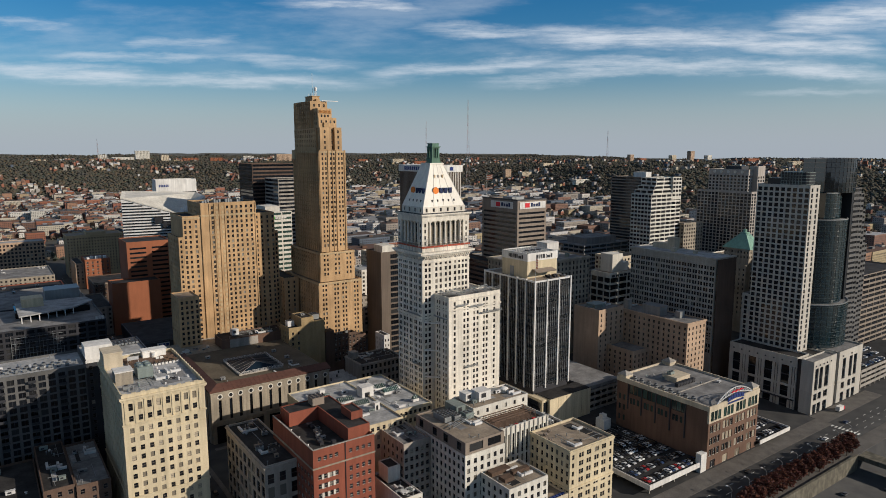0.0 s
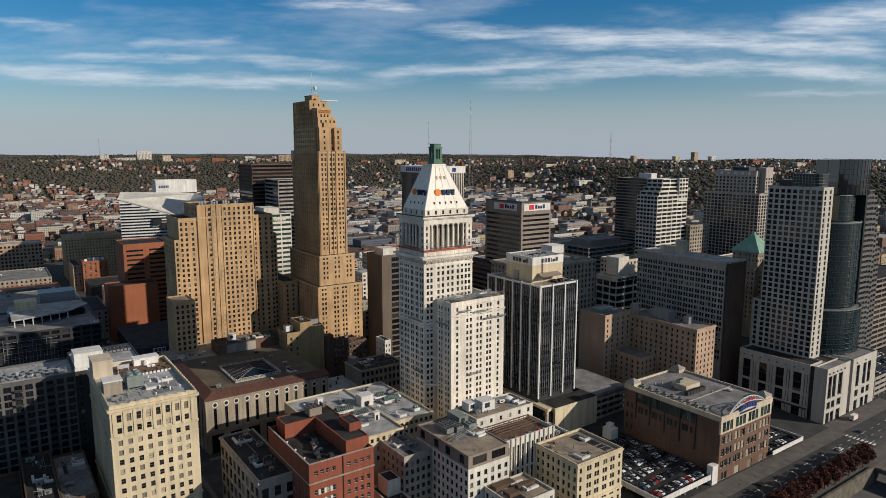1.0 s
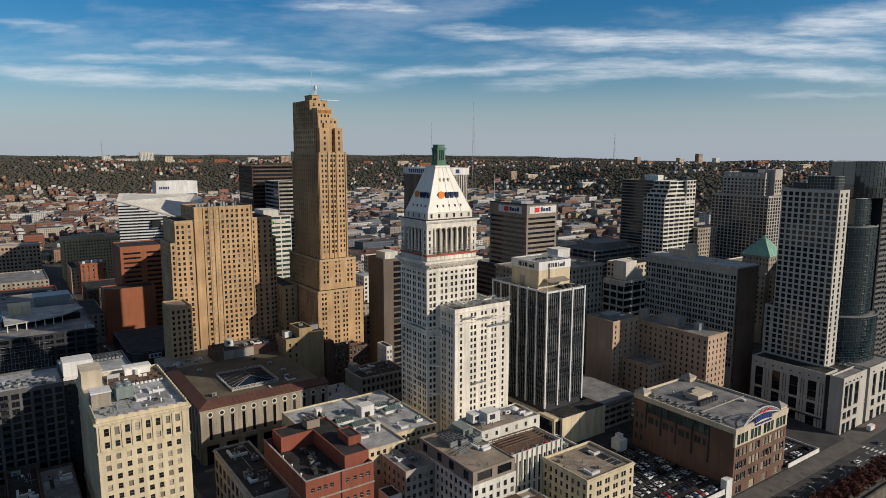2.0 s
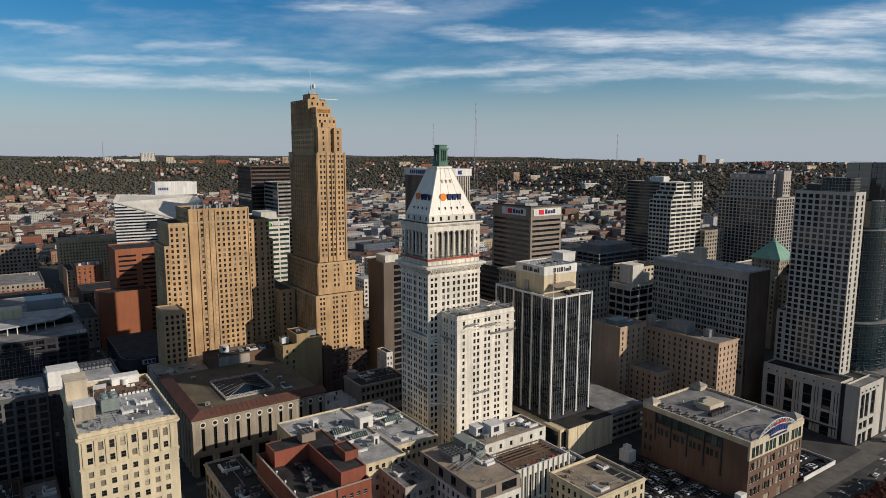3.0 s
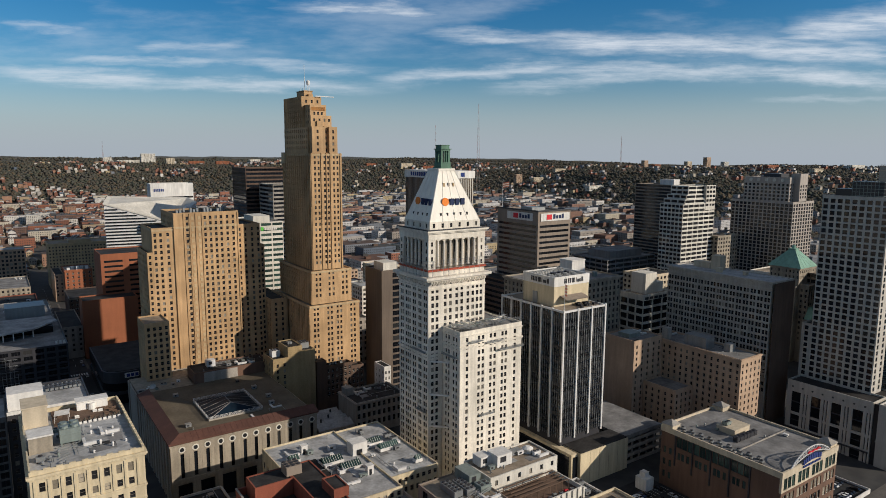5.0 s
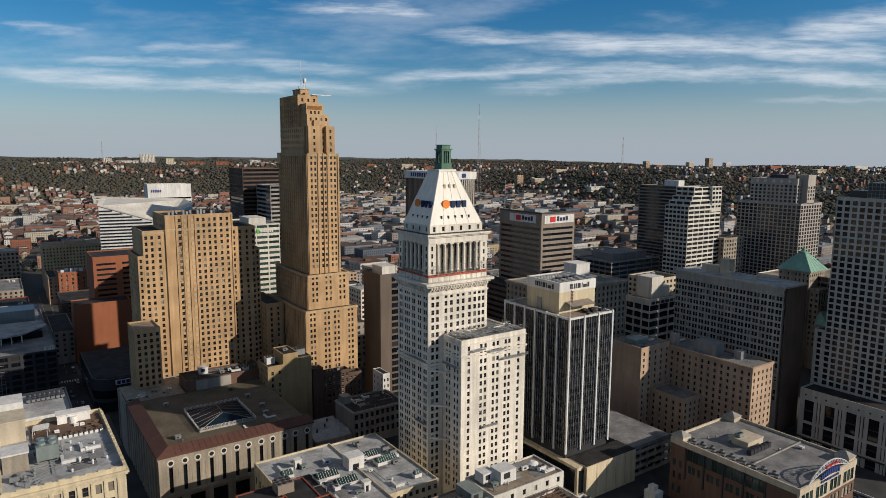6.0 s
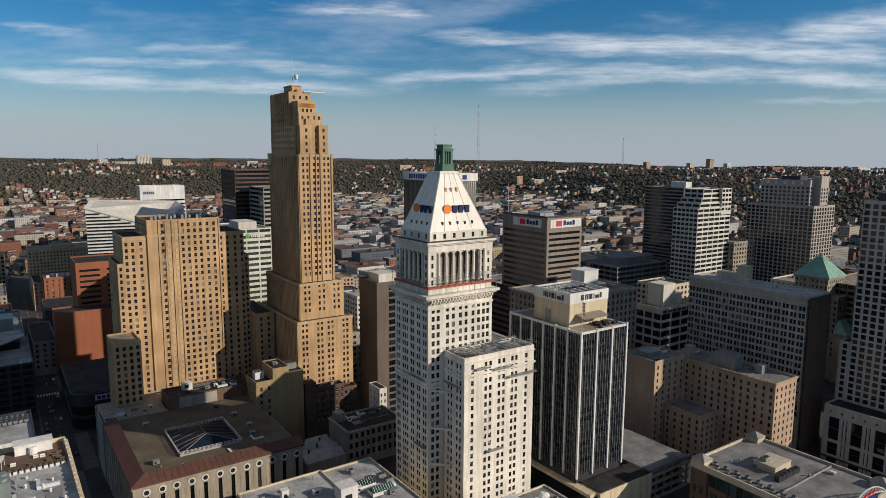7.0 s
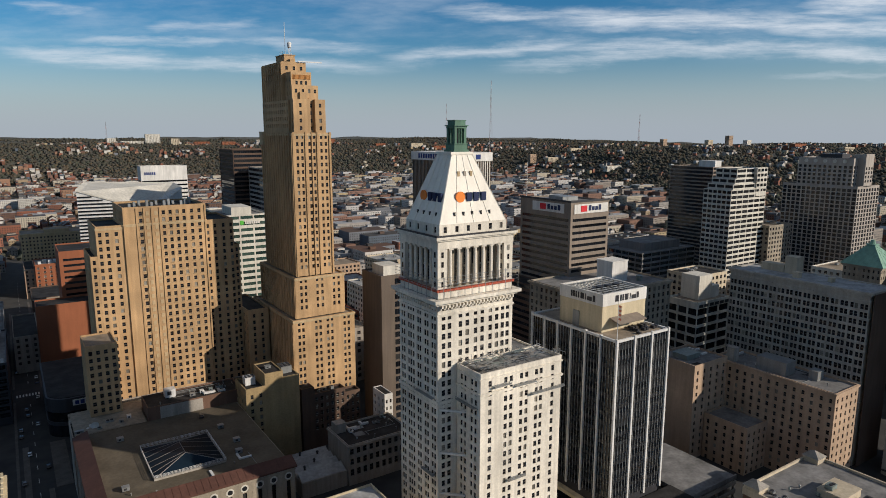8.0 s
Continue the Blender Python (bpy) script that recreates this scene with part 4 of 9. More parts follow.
    bk.box(-0.3, 0.3, -1.7, 0.0, -0.9, 0.0)
    bk.box(-0.3, 0.3, -0.9, 0.0, -1.7, -0.9)
    bm = bk.mesh("bracket", [M["terracotta"]])
    main_cornice = [o for o in T.children if o.name.split(".")[0] == "cornice"][0]
    for i in range(22):
        ob = new("bracket", bm)
        ob.parent = main_cornice
        ob.location = Vector((191.9 + i * 1.42, 287.38, 94.8)) - Vector(T["base"])
    for i in range(17):
        ob = new("bracket", bm)
        ob.parent = main_cornice
        ob.location = Vector((190.98, 288.4 + i * 1.45, 94.8)) - Vector(T["base"])
        ob.rotation_euler = (0, 0, -math.pi / 2)
    # what sits on the slopes and on the lantern belongs to them
    for stem, owner in (("roof_rib", "pyramid_roof"), ("dormer", "pyramid_roof"), ("badge", "pyramid_roof"), ("sign_bar", "pyramid_roof"), ("lantern_column", "lantern_base"), ("lantern_pier", "lantern_base"), ("lantern_core", "lantern_base"), ("walkway_rail", "entablature"), ("netting", "gallery_base")):
        top_part = [o for o in T.children if o.name.split(".")[0] == owner][0]
        for o in [o for o in T.children if o.name.split(".")[0] == stem]:
            o.parent = top_part
    # work platforms hung on the walls
    h.done()
    for x0, x1, y, z in ((212.5, 221.5, 272.8, 67.0), (220, 234.6, 272.7, 62.6), (203.5, 210.5, 272.8, 68.5), (210, 217.5, 272.8, 33.5)):
        s = Shape()
        s.box(x0, x1, y - 0.75, y + 0.6, z, z + 0.25)
        for zz in (0.6, 1.1):
            s.bar((x0, y - 0.7, z + zz), (x1, y - 0.7, z + zz), 0.12)
        for k in range(int(x1 - x0) // 2 + 1):
            s.bar((x0 + k * 2, y - 0.7, z), (x0 + k * 2, y - 0.7, z + 1.1), 0.1)
        single("work_platform", s, M["greymetal"], ((x0 + x1) / 2, y, z), "grey suspended work platform hung against the white wall", "scaffold", "hanging platforms")
    for y0, y1, x, z in ((289, 300, 190.2, 62.0), (274.5, 286, 197.8, 61.5), (288.5, 296, 190.2, 34.0)):
        s = Shape()
        s.box(x - 0.75, x + 0.6, y0, y1, z, z + 0.25)
        for zz in (0.6, 1.1):
            s.bar((x - 0.7, y0, z + zz), (x - 0.7, y1, z + zz), 0.12)
        single("work_platform", s, M["greymetal"], (x, (y0 + y1) / 2, z), "grey suspended work platform hung against the white wall", "scaffold", "hanging platforms")
    for z in (58.5, 43.0, 28.0):
        s = Shape()
        s.bar((191.6, 287.2, z), (198.4, 281.5, z - 0.4), 0.7)
        single("strut", s, M["whitepaint"], (195, 284.4, z), "white horizontal strut braced between tower and wing", "scaffold", "struts on the tower")
    # scaffold tubes round the gallery and outriggers on the wing's roof
    s = Shape()
    for z in (100.4, 101.6, 102.8, 104.0):
        s.bar((189.6, 286.2, z), (224.2, 286.2, z), 0.1)
        s.bar((189.6, 286.2, z), (189.6, 313, z), 0.1)
    for i in range(13):
        s.bar((189.6 + i * 2.88, 286.2, 96.8), (189.6 + i * 2.88, 286.2, 104.4), 0.1)
    for i in range(10):
        s.bar((189.6, 286.2 + i * 2.9, 96.8), (189.6, 286.2 + i * 2.9, 104.4), 0.1)
    single("scaffold", s, M["greymetal"], (207, 300, 96.7), "grey tube scaffold round the colonnade", "scaffold")
    rnd = random.Random(4)
    s = Shape()
    for i in range(26):                # decking sheets lying on one another
        x, y = rnd.uniform(199.6, 229), rnd.uniform(274.4, 283.4)
        w, d, z = rnd.uniform(1.6, 5.2), rnd.uniform(0.9, 2.6), 74.05 + 0.03 * i
        s.box(x, min(x + w, 233.6), y, min(y + d, 286.2), z, z + 0.12, rnd.choice((0, 0, 1, 2)))
    for i in range(22):                # loose and cantilevered beams
        x, y = rnd.uniform(199, 230), rnd.uniform(273.2, 284)
        a = rnd.choice((0.05, -0.08, 1.5, 1.62, 0.4))
        n = rnd.uniform(3, 8)
        s.bar((x, y, 75.0 + 0.02 * i), (min(max(x + n * math.cos(a), 198), 235.6), min(max(y + n * math.sin(a), 272), 286), 75.0 + rnd.uniform(0, 0.7)), 0.2)
    for x in (199.6, 204, 208.6, 213, 217.4, 222, 226.6, 231, 233.4):
        s.bar((x, 273.9, 72.7), (x, 273.9, 76.2), 0.1)
        s.bar((x, 271.4, 75.6), (x, 277.5, 75.2), 0.18)
        s.bar((x, 286, 72.7), (x, 286, 76.0), 0.1)
    for zz in (75.4, 76.1):
        s.bar((198.8, 273.9, zz), (233.8, 273.9, zz), 0.09)
        s.bar((198.8, 273.9, zz), (198.8, 286, zz), 0.09)
    single("roof_scaffold", s, [M["greymetal"], M["greenmetal"], M["concrete"]], (216, 280, 72.6), "tangle of grey scaffold beams and decking on the lower roof", "scaffold")


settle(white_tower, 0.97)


# ---- tan brick skyscraper and hotel ----
def tan_tower():
    h = House("skyscraper", "tall stepped tan brick skyscraper with many small windows", 195, 420, 0, M["tanbrick"], most=500)
    p = 3.25
    f = [0.13, 0.25, 0.44, 0.56, 0.75, 0.87]
    h.block(187.2, 206.5, 404.6, 447, 82.8, 151, S=(at_shares(19.3, f, 1.15), levels(150.4, p, 20, 1.75)), W=(even(42.4, 13, 1.05), levels(150.4, p, 20, 1.75)), roof="rooftan", lip=0.6, d=0.35)
    h.block(185.0, 210.6, 402, 452, 62.8, 82.8, S=(at_shares(25.6, [0.12, 0.21, 0.44, 0.54, 0.78, 0.88], 1.2), levels(82.4, p, 5, 1.8)), W=(even(50, 14, 1.1), levels(82.4, p, 5, 1.8)), roof="rooftan", lip=0.6, d=0.35)
    h.block(182.4, 214.4, 399.4, 458, 0, 62.8, S=(at_shares(32, [0.09, 0.155, 0.36, 0.43, 0.55, 0.62, 0.83, 0.9], 1.25), levels(62.3, p, 15, 1.8)), W=(even(58.6, 15, 1.2), levels(62.3, p, 14, 1.8)), roof="rooftan", lip=0.6, d=0.35)
    # head: a tall slab over the west wall, with tiers stepping down in front of it
    h.block(188.9, 201.0, 419.0, 447, 166, 184.2, S=(at_shares(12.1, [0.2, 0.5, 0.8], 1.2), [(180.4, 182.2)]), W=(even(28, 9, 1.0), levels(183.6, p, 5, 1.8)), roof="rooftan", lip=0.5, d=0.35)
    h.block(188.5, 202.0, 411.2, 447.3, 151, 166, W=(even(36, 12, 1.0), levels(165.4, p, 4, 1.8)), roof="rooftan", lip=0.4, d=0.35)
    h.block(190.3, 200.4, 411.2, 418.9, 166, 179.0, S=(at_shares(10.1, [0.27, 0.5, 0.73], 1.15), [(173.2, 174.9)]), W=(at_shares(7.7, [0.3, 0.7], 0.9), levels(177, p, 3, 1.7)), roof="rooftan", lip=0.5)
    h.block(189.5, 202.5, 408.5, 411.1, 151, 172.8, S=(at_shares(13.0, [0.16, 0.42, 0.66, 0.88], 1.15), [(169.3, 171.0)]), roof="rooftan", lip=0.4)
    h.block(188.7, 197.0, 405.4, 408.4, 151, 166.3, S=(at_shares(8.3, [0.42], 1.2), levels(165.2, p + 0.25, 4, 1.8)), W=(at_shares(3.0, [0.5], 0.9), levels(165.2, p + 0.25, 4, 1.8)), roof="rooftan", lip=0.4)
    h.block(197.1, 199.3, 407.2, 408.4, 151, 166.8, S=(at_shares(2.2, [0.5], 1.15), levels(165.2, p + 0.25, 4, 1.8)), roof="rooftan", lip=0.3)
    h.block(199.4, 204.6, 405.4, 408.4, 151, 166.3, S=(at_shares(5.2, [0.5], 1.2), levels(165.2, p + 0.25, 4, 1.8)), roof="rooftan", lip=0.4)
    h.block(193.0, 196.8, 407.4, 408.4, 166.4, 169.6, roof="rooftan", lip=0.2)
    T = h.t
    # fluted ornament along the upper tier
    for i in range(15):
        s = Shape()
        x = 191.2 + i * 0.6
        s.box(x - 0.17, x + 0.17, 410.95, 411.19, 175.7, 177.7)
        part("flute", s, M["ornament"], T)
    # piers running up the walls between the windows
    for i in range(14):
        y = 404.8 + i * 42.0 / 13
        s = Shape()
        s.box(186.75, 187.19, y - 0.35, y + 0.35, 82.8, 150.6)
        part("pier", s, M["tanbrick"], T)
    for i in range(10):
        y = 419.0 + i * 28.0 / 9
        s = Shape()
        s.box(188.5, 188.89, max(y - 0.35, 419.0), min(y + 0.35, 447), 166.1, 183.9)
        part("pier", s, M["tanbrick"], T)
    for i in range(15):
        y = 402.6 + i * 48.6 / 14
        s = Shape()
        s.box(184.6, 184.99, y - 0.35, y + 0.35, 62.8, 81.6)
        part("pier", s, M["tanbrick"], T)
    for i in range(16):
        y = 399.9 + i * 57.6 / 15
        s = Shape()
        s.box(182.0, 182.39, y - 0.4, y + 0.4, 1, 61.4)
        part("pier", s, M["tanbrick"], T)
    for q in (0.0, 0.335, 0.5, 0.655, 1.0):
        x = 187.7 + 18.3 * q
        w = 0.2 if q == 0.5 else 0.45
        s = Shape()
        s.box(x - w, x + w, 404.1, 404.58, 82.8, 151.2)
        part("pier", s, M["tanbrick"], T)
    h.cornice(185.0, 210.6, 402, 452, 81.8, 0.35, 0.7, M["tanstone"])
    h.cornice(182.4, 214.4, 399.4, 458, 61.8, 0.35, 0.7, M["tanstone"])
    h.cornice(187.2, 206.5, 404.6, 447, 149.9, 0.3, 0.6, M["tanstone"])
    s = Shape()
    s.box(191.4, 196.6, 421.6, 433, 183.7, 187.4)
    s.box(191.1, 196.9, 421.3, 433.3, 187.4, 187.8)
    s.box(193.4, 196.0, 419.6, 421.6, 183.7, 185.6)
    part("crown", s, M["tanbrick"], T)
    s = Shape()
    for k in range(3):
        a = 2 * math.pi * k / 3
        s.bar((195.0 + 0.9 * math.cos(a), 424 + 0.9 * math.sin(a), 187.8), (195.0 + 0.5 * math.cos(a), 424 + 0.5 * math.sin(a), 191.4), 0.16)
    s.cyl(195.0, 424, 0.95, 191.4, 193.4, 12, 1.05)
    s.cyl(195.0, 424, 1.05, 193.4, 194.0, 12, 0.5)
    part("radome", s, M["whitemetal"], T, "white radome on a tripod")
    s = Shape()
    s.bar((193.4, 425.5, 187.8), (193.4, 425.5, 203), 0.2)
    for dx, dy, hh in ((-0.6, 2.0, 2.2), (1.6, 5.0, 1.5), (0.2, 6.2, 2.6), (-1.2, 4.0, 1.8)):
        s.bar((193.4 + dx, 425.5 + dy, 187.6), (193.4 + dx, 425.5 + dy, 187.6 + hh), 0.14)
    part("aerial", s, M["greymetal"], T, "thin aerials on the roof")
    s = Shape()
    s.box(197.0, 209.0, 418.2, 418.7, 184.3, 184.75)
    part("roof_beam", s, M["whitemetal"], T, "white beam reaching over the roof edge")
    s = Shape()
    for x in (197.6, 200.4):
        s.bar((x, 418.45, 183.7), (x, 418.45, 184.4), 0.18)
    part("beam_foot", s, M["greymetal"], T)
    s = Shape()
    s.box(185.6, 186.9, 441, 446, 145, 151.5)
    part("balcony", s, M["tanstone"], T)
    h.done()


def tan_hotel():
    h = House("hotel", "broad tan brick hotel block with rows of small windows", 136, 455, 0, M["tanbrick"], most=480)
    p = 3.3
    cols = [(x - 118.5) / 37 for x in (126.1, 136.1, 139.15, 142.3, 145.35, 148.9, 152.35)]
    blind = [(x - 118.5) / 37 for x in (121.6, 129.0, 132.8)]
    h.block(118.5, 155.5, 440.4, 472, 16, 117, S=(at_shares(37, cols, 1.45), levels(115.2, p, 29, 1.9)), W=(even(31, 8, 1.3), levels(115.2, p, 2, 1.9)), roof="roofdark", lip=1.0, d=0.35)
    h.block(106.9, 118.5, 440.8, 472, 16, 109, S=(at_shares(11.6, [0.14, 0.40, 0.73], 1.45), levels(106.5, p, 26, 1.9)), roof="roofdark", d=0.35)
    h.block(103.9, 106.9, 440.9, 470, 16, 95.4, S=(at_shares(3.0, [0.5], 1.3), levels(94.0, p, 23, 1.9)), W=(even(29, 7, 1.3), levels(94, p, 23, 1.9)), roof="roofdark", d=0.35)
    h.block(155.5, 168.7, 441.2, 472, 16, 108.7, S=(at_shares(13.2, [0.05, 0.32, 0.63, 0.91], 1.35), levels(107, p, 27, 1.9)), roof="roofdark", d=0.35)
    h.block(168.7, 171.4, 442, 470, 16, 95.3, S=(at_shares(2.7, [0.5], 1.2), levels(94, p, 23, 1.9)), roof="roofdark", d=0.35)
    h.block(96.8, 109.4, 420.5, 440.2, 8, 60, S=(at_shares(12.6, [0.16, 0.4, 0.64, 0.88], 1.5), levels(58, p, 14, 1.9)), W=(even(19.7, 4, 1.4), levels(58, p, 14, 1.9)), roof="rooftan", lip=0.7, d=0.35)
    h.cornice(118.5, 155.5, 440.4, 472, 108.4, 0.3, 0.7, M["tanstone"])
    h.cornice(106.9, 118.5, 440.8, 471, 107.4, 0.3, 0.6, M["tanstone"])
    T = h.t
    for x, w in ((118.9, 0.35), (124.3, 0.3), (127.6, 0.35), (130.9, 0.3), (134.5, 0.35), (155.1, 0.35)):
        s = Shape()
        s.box(x - w, x + w, 440.0, 440.38, 17, 116.4)
        part("pier", s, M["tanbrick"], T)
    # bricked-up openings: shallow panels in place of windows
    panel = Shape()
    panel.box(-0.7, 0.7, -0.12, 0.0, 0, 1.9)
    panel_mesh = panel.mesh("blind_window", [M["tanstone"]])
    for q in blind[1:]:
        for a, b in levels(115.2, p, 29, 1.9):
            ob = new("blind_window", panel_mesh)
            ob.parent = T
            ob.location = Vector((118.5 + 37 * q, 440.38, a)) - Vector(T["base"])
    # sills under the sash windows
    sill = Shape()
    sill.box(-0.95, 0.95, -0.28, 0.0, -0.28, 0.0)
    sill_mesh = sill.mesh("sill", [M["tanstone"]])
    for q in cols:
        for a, b in levels(115.2, p, 18, 1.9):
            ob = new("sill", sill_mesh)
            ob.parent = T
            ob.location = Vector((118.5 + 37 * q, 440.38, a)) - Vector(T["base"])
    for i in range(12):
        s = Shape()
        s.box(122.5 + i * 2.6, 123.6 + i * 2.6, 450 + (i % 3) * 3, 452 + (i % 3) * 3, 116, 117.6 + (i % 4) * 0.4)
        part("roof_plant", s, M["greymetal"], T)
    h.done()
    k = House("link_block", "dark tan brick link between hotel and skyscraper", 174, 450, 0, M["tanbrick"])
    k.block(171.6, 182.2, 434, 470, 0, 62, S=(at_shares(10.6, [0.3, 0.7], 1.3), levels(60, p, 12, 1.9)), W=(even(36, 9, 1.3), levels(60, p, 12, 1.9)), roof="roofdark")
    k.done()


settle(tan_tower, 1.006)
tan_hotel()


# ---- black glass tower with white ribs ----
def ribbed_tower():
    T = thing("glass_office_tower", (261, 281, 13), "black glass office tower with white vertical ribs", "building")
    x0, x1, y0, y1, z0, z1 = 247.2, 275.0, 259.4, 303.2, 17.5, 79.2
    s = Shape()
    s.box(x0 + 0.3, x1 - 0.3, y0 + 0.3, y1 - 0.3, 13, z1 - 1.0)
    part("core", s, M["darkmetal"], T)
    floors = 17
    ph = (z1 - z0) / floors
    pane = {}
    rnd = random.Random(2)

    def panel(w, hh, along, p, name, key, mat):
        if key not in pane:
            q = Shape()
            q.box(0, w, 0, 0.12, 0, hh)
            pane[key] = q.mesh(name, [mat])
        ob = new(name, pane[key])
        ob.parent = T
        ob.location = Vector(p) - Vector(T["base"])
        if along == "y":
            ob.rotation_euler = (0, 0, -math.pi / 2)

    bays_s, bays_w = 3, 6
    for f in range(floors):
        z = z0 + f * ph
        for b in range(bays_s):
            w = (x1 - x0) / bays_s
            panel(w, ph * 0.60, "x", (x0 + b * w, y0 + 0.18, z + ph * 0.40), "window_band", ("ws"), M["glassdark"])
            panel(w, ph * 0.40, "x", (x0 + b * w, y0 + 0.10, z), "spandrel", ("ss"), M["dark_fill"])
        for b in range(bays_w):
            w = (y1 - y0) / bays_w
            panel(w, ph * 0.60, "y", (x0 + 0.18, y1 - b * w, z + ph * 0.40), "window_band", ("ww"), M["glassdark"])
            panel(w, ph * 0.40, "y", (x0 + 0.10, y1 - b * w, z), "spandrel", ("sw"), M["dark_fill"])
    for b in range(bays_s + 1):
        x = x0 + (x1 - x0) * b / bays_s
        s = Shape()
        s.box(x - 0.42, x + 0.42, y0 - 0.55, y0 + 0.25, z0 - 1.2, z1 + 0.7)
        part("rib", s, M["whitemetal"], T)
        if b < bays_s:
            for k in range(1, 6):
                s = Shape()
                u = x + (x1 - x0) / bays_s * k / 6
                s.box(u - 0.07, u + 0.07, y0 - 0.12, y0 + 0.2, z0, z1 - 0.6)
                part("mullion", s, M["greymetal"], T)
    for b in range(1, bays_w + 1):
        y = y0 + (y1 - y0) * b / bays_w
        s = Shape()
        s.box(x0 - 0.55, x0 + 0.25, y - 0.42, y + 0.42, z0 - 1.2, z1 + 0.7)
        part("rib", s, M["whitemetal"], T)
    for b in range(bays_w):
        for k in range(1, 5):
            u = y0 + (y1 - y0) * (b + k / 5) / bays_w
            s = Shape()
            s.box(x0 - 0.12, x0 + 0.2, u - 0.07, u + 0.07, z0, z1 - 0.6)
            part("mullion", s, M["greymetal"], T)
    s = Shape()
    s.box(x0 - 0.3, x1 + 0.3, y0 - 0.3, y0 + 0.5, z1 - 0.6, z1 + 0.3)
    s.box(x0 - 0.3, x0 + 0.5, y0 + 0.5, y1 + 0.3, z1 - 0.6, z1 + 0.3)
    s.box(x1 - 0.5, x1 + 0.3, y0 + 0.5, y1 + 0.3, z1 - 0.6, z1 + 0.3)
    s.box(x0 + 0.5, x1 - 0.5, y1 - 0.5, y1 + 0.3, z1 - 0.6, z1 + 0.3)
    part("parapet", s, M["whitemetal"], T)
    s = Shape()
    s.box(x0 + 0.5, x1 - 0.5, y0 + 0.5, y1 - 0.5, z1 - 1.0, z1 - 0.3)
    part("roof", s, M["rooftan"], T)
    # penthouse with a white sign band and open plant inside
    s = Shape()
    for a, b, c, d in ((251.2, 274.6, 270.2, 270.7), (251.2, 251.7, 270.7, 292), (274.1, 274.6, 270.7, 292), (251.7, 274.1, 291.5, 292)):
        s.box(a, b, c, d, z1 - 0.3, 88.6)
    s.box(251.7, 274.1, 270.7, 291.5, 86.6, 87.0)
    part("penthouse", s, M["creamwall"], T, "cream penthouse on the roof")
    s = Shape()
    for a, b, c, d in ((251.0, 274.8, 270.0, 270.6), (251.0, 251.6, 270.6, 292.2), (274.2, 274.8, 270.6, 292.2), (251.6, 274.2, 291.6, 292.2)):
        s.box(a, b, c, d, 88.6, 93.2)
    part("sign_band", s, M["whitepaint"], T, "white band with dark sign bars")
    s = Shape()
    for x, w in ((257.6, 0.6), (258.4, 0.9), (260.2, 0.6), (261.4, 0.6), (262.7, 0.6), (263.5, 0.9), (265.4, 0.25), (266.4, 2.2), (269.2, 1.0)):
        s.box(x, x + w, 269.8, 270.0, 89.7, 92.0 if w < 2 else 91.2)
    for y, w in ((286.0, 0.6), (285.0, 0.9), (283.6, 0.6), (282.4, 0.6), (281.0, 0.6), (280.2, 0.9), (278.6, 0.25), (277.6, 2.2), (274.8, 1.0)):
        s.box(250.8, 251.0, y - w, y, 89.7, 92.0 if w < 2 else 91.2)
    part("sign_bars", s, M["darkmetal"], T)
    s = Shape()
    for i in range(12):
        s.bar((252 + i * 1.9, 271, 92.6), (252 + i * 1.9, 291, 92.6), 0.22)
    for i in range(9):
        s.bar((252, 272 + i * 2.3, 92.8), (274, 272 + i * 2.3, 92.8), 0.22)
    part("roof_frame", s, M["greymetal"], T)
    s = Shape()
    for i in range(3):
        s.box(258 + i * 4.6, 261.6 + i * 4.6, 276, 284, 87, 92.4)
        s.cyl(259.8 + i * 4.6, 280, 1.4, 92.4, 93.4, 12)
    part("cooling_plant", s, M["darkmetal"], T)
    s = Shape()
    s.box(250.9, 251.2, 281.5, 284.8, z1 - 0.3, 84.6)
    part("shutter", s, M["greymetal"], T)
    s = Shape()
    s.quad((255, 265.2, 82.6), (270, 265.2, 82.6), (270, 270.1, 84.0), (255, 270.1, 84.0))
    s.quad((255, 270.1, 83.8), (270, 270.1, 83.8), (270, 265.2, 82.4), (255, 265.2, 82.4))
    part("awning", s, M["taupe"], T)
    for i in range(14):
        s = Shape()
        s.box(261 + (i * 1.7) % 12, 262.0 + (i * 1.7) % 12, 261 + (i * 2.3) % 7, 262.6 + (i * 2.3) % 7, z1 - 0.4, z1 + 0.5 + (i % 3) * 0.3)
        part("planter", s, M["darkmetal"], T)
    s = Shape()
    s.cyl(248.6, 260.6, 0.14, z1 - 0.4, 96.0, 8, 0.07)
    part("flagpole", s, M["whitemetal"], T)
    s = Shape()
    for i in range(7):
        a, b = 91.8 - i * 0.75, 91.8 - (i + 1) * 0.75
        s.quad((248.7, 260.6, b), (249.7 + 0.15 * (i % 2), 260.2, b - 0.5), (249.7 + 0.15 * ((i + 1) % 2), 260.2, a - 0.5), (248.7, 260.6, a), i % 2)
    part("flag", s, [M["redbrick"], M["concrete"]], T, "furled red and white striped flag")
    # podium
    s = Shape()
    s.box(249.0, 282.0, 247.6, 259.0, -2, 14.2)
    s.box(245.0, 249.0, 249.5, 303.0, -2, 14.0)
    part("podium", s, M["creamwall"], T)
    s = Shape()
    s.box(244.9, 245.0, 251, 302, 2, 12.6)
    s.box(246, 248.9, 249.3, 249.5, 2, 12.6)
    part("podium_glazing", s, M["glassdark"], T)
    for i in range(1, 5):
        s = Shape()
        s.box(249 + i * 6.4 - 0.05, 249 + i * 6.4 + 0.05, 247.52, 247.6, -1, 13.6)
        part("panel_joint", s, M["taupe"], T)
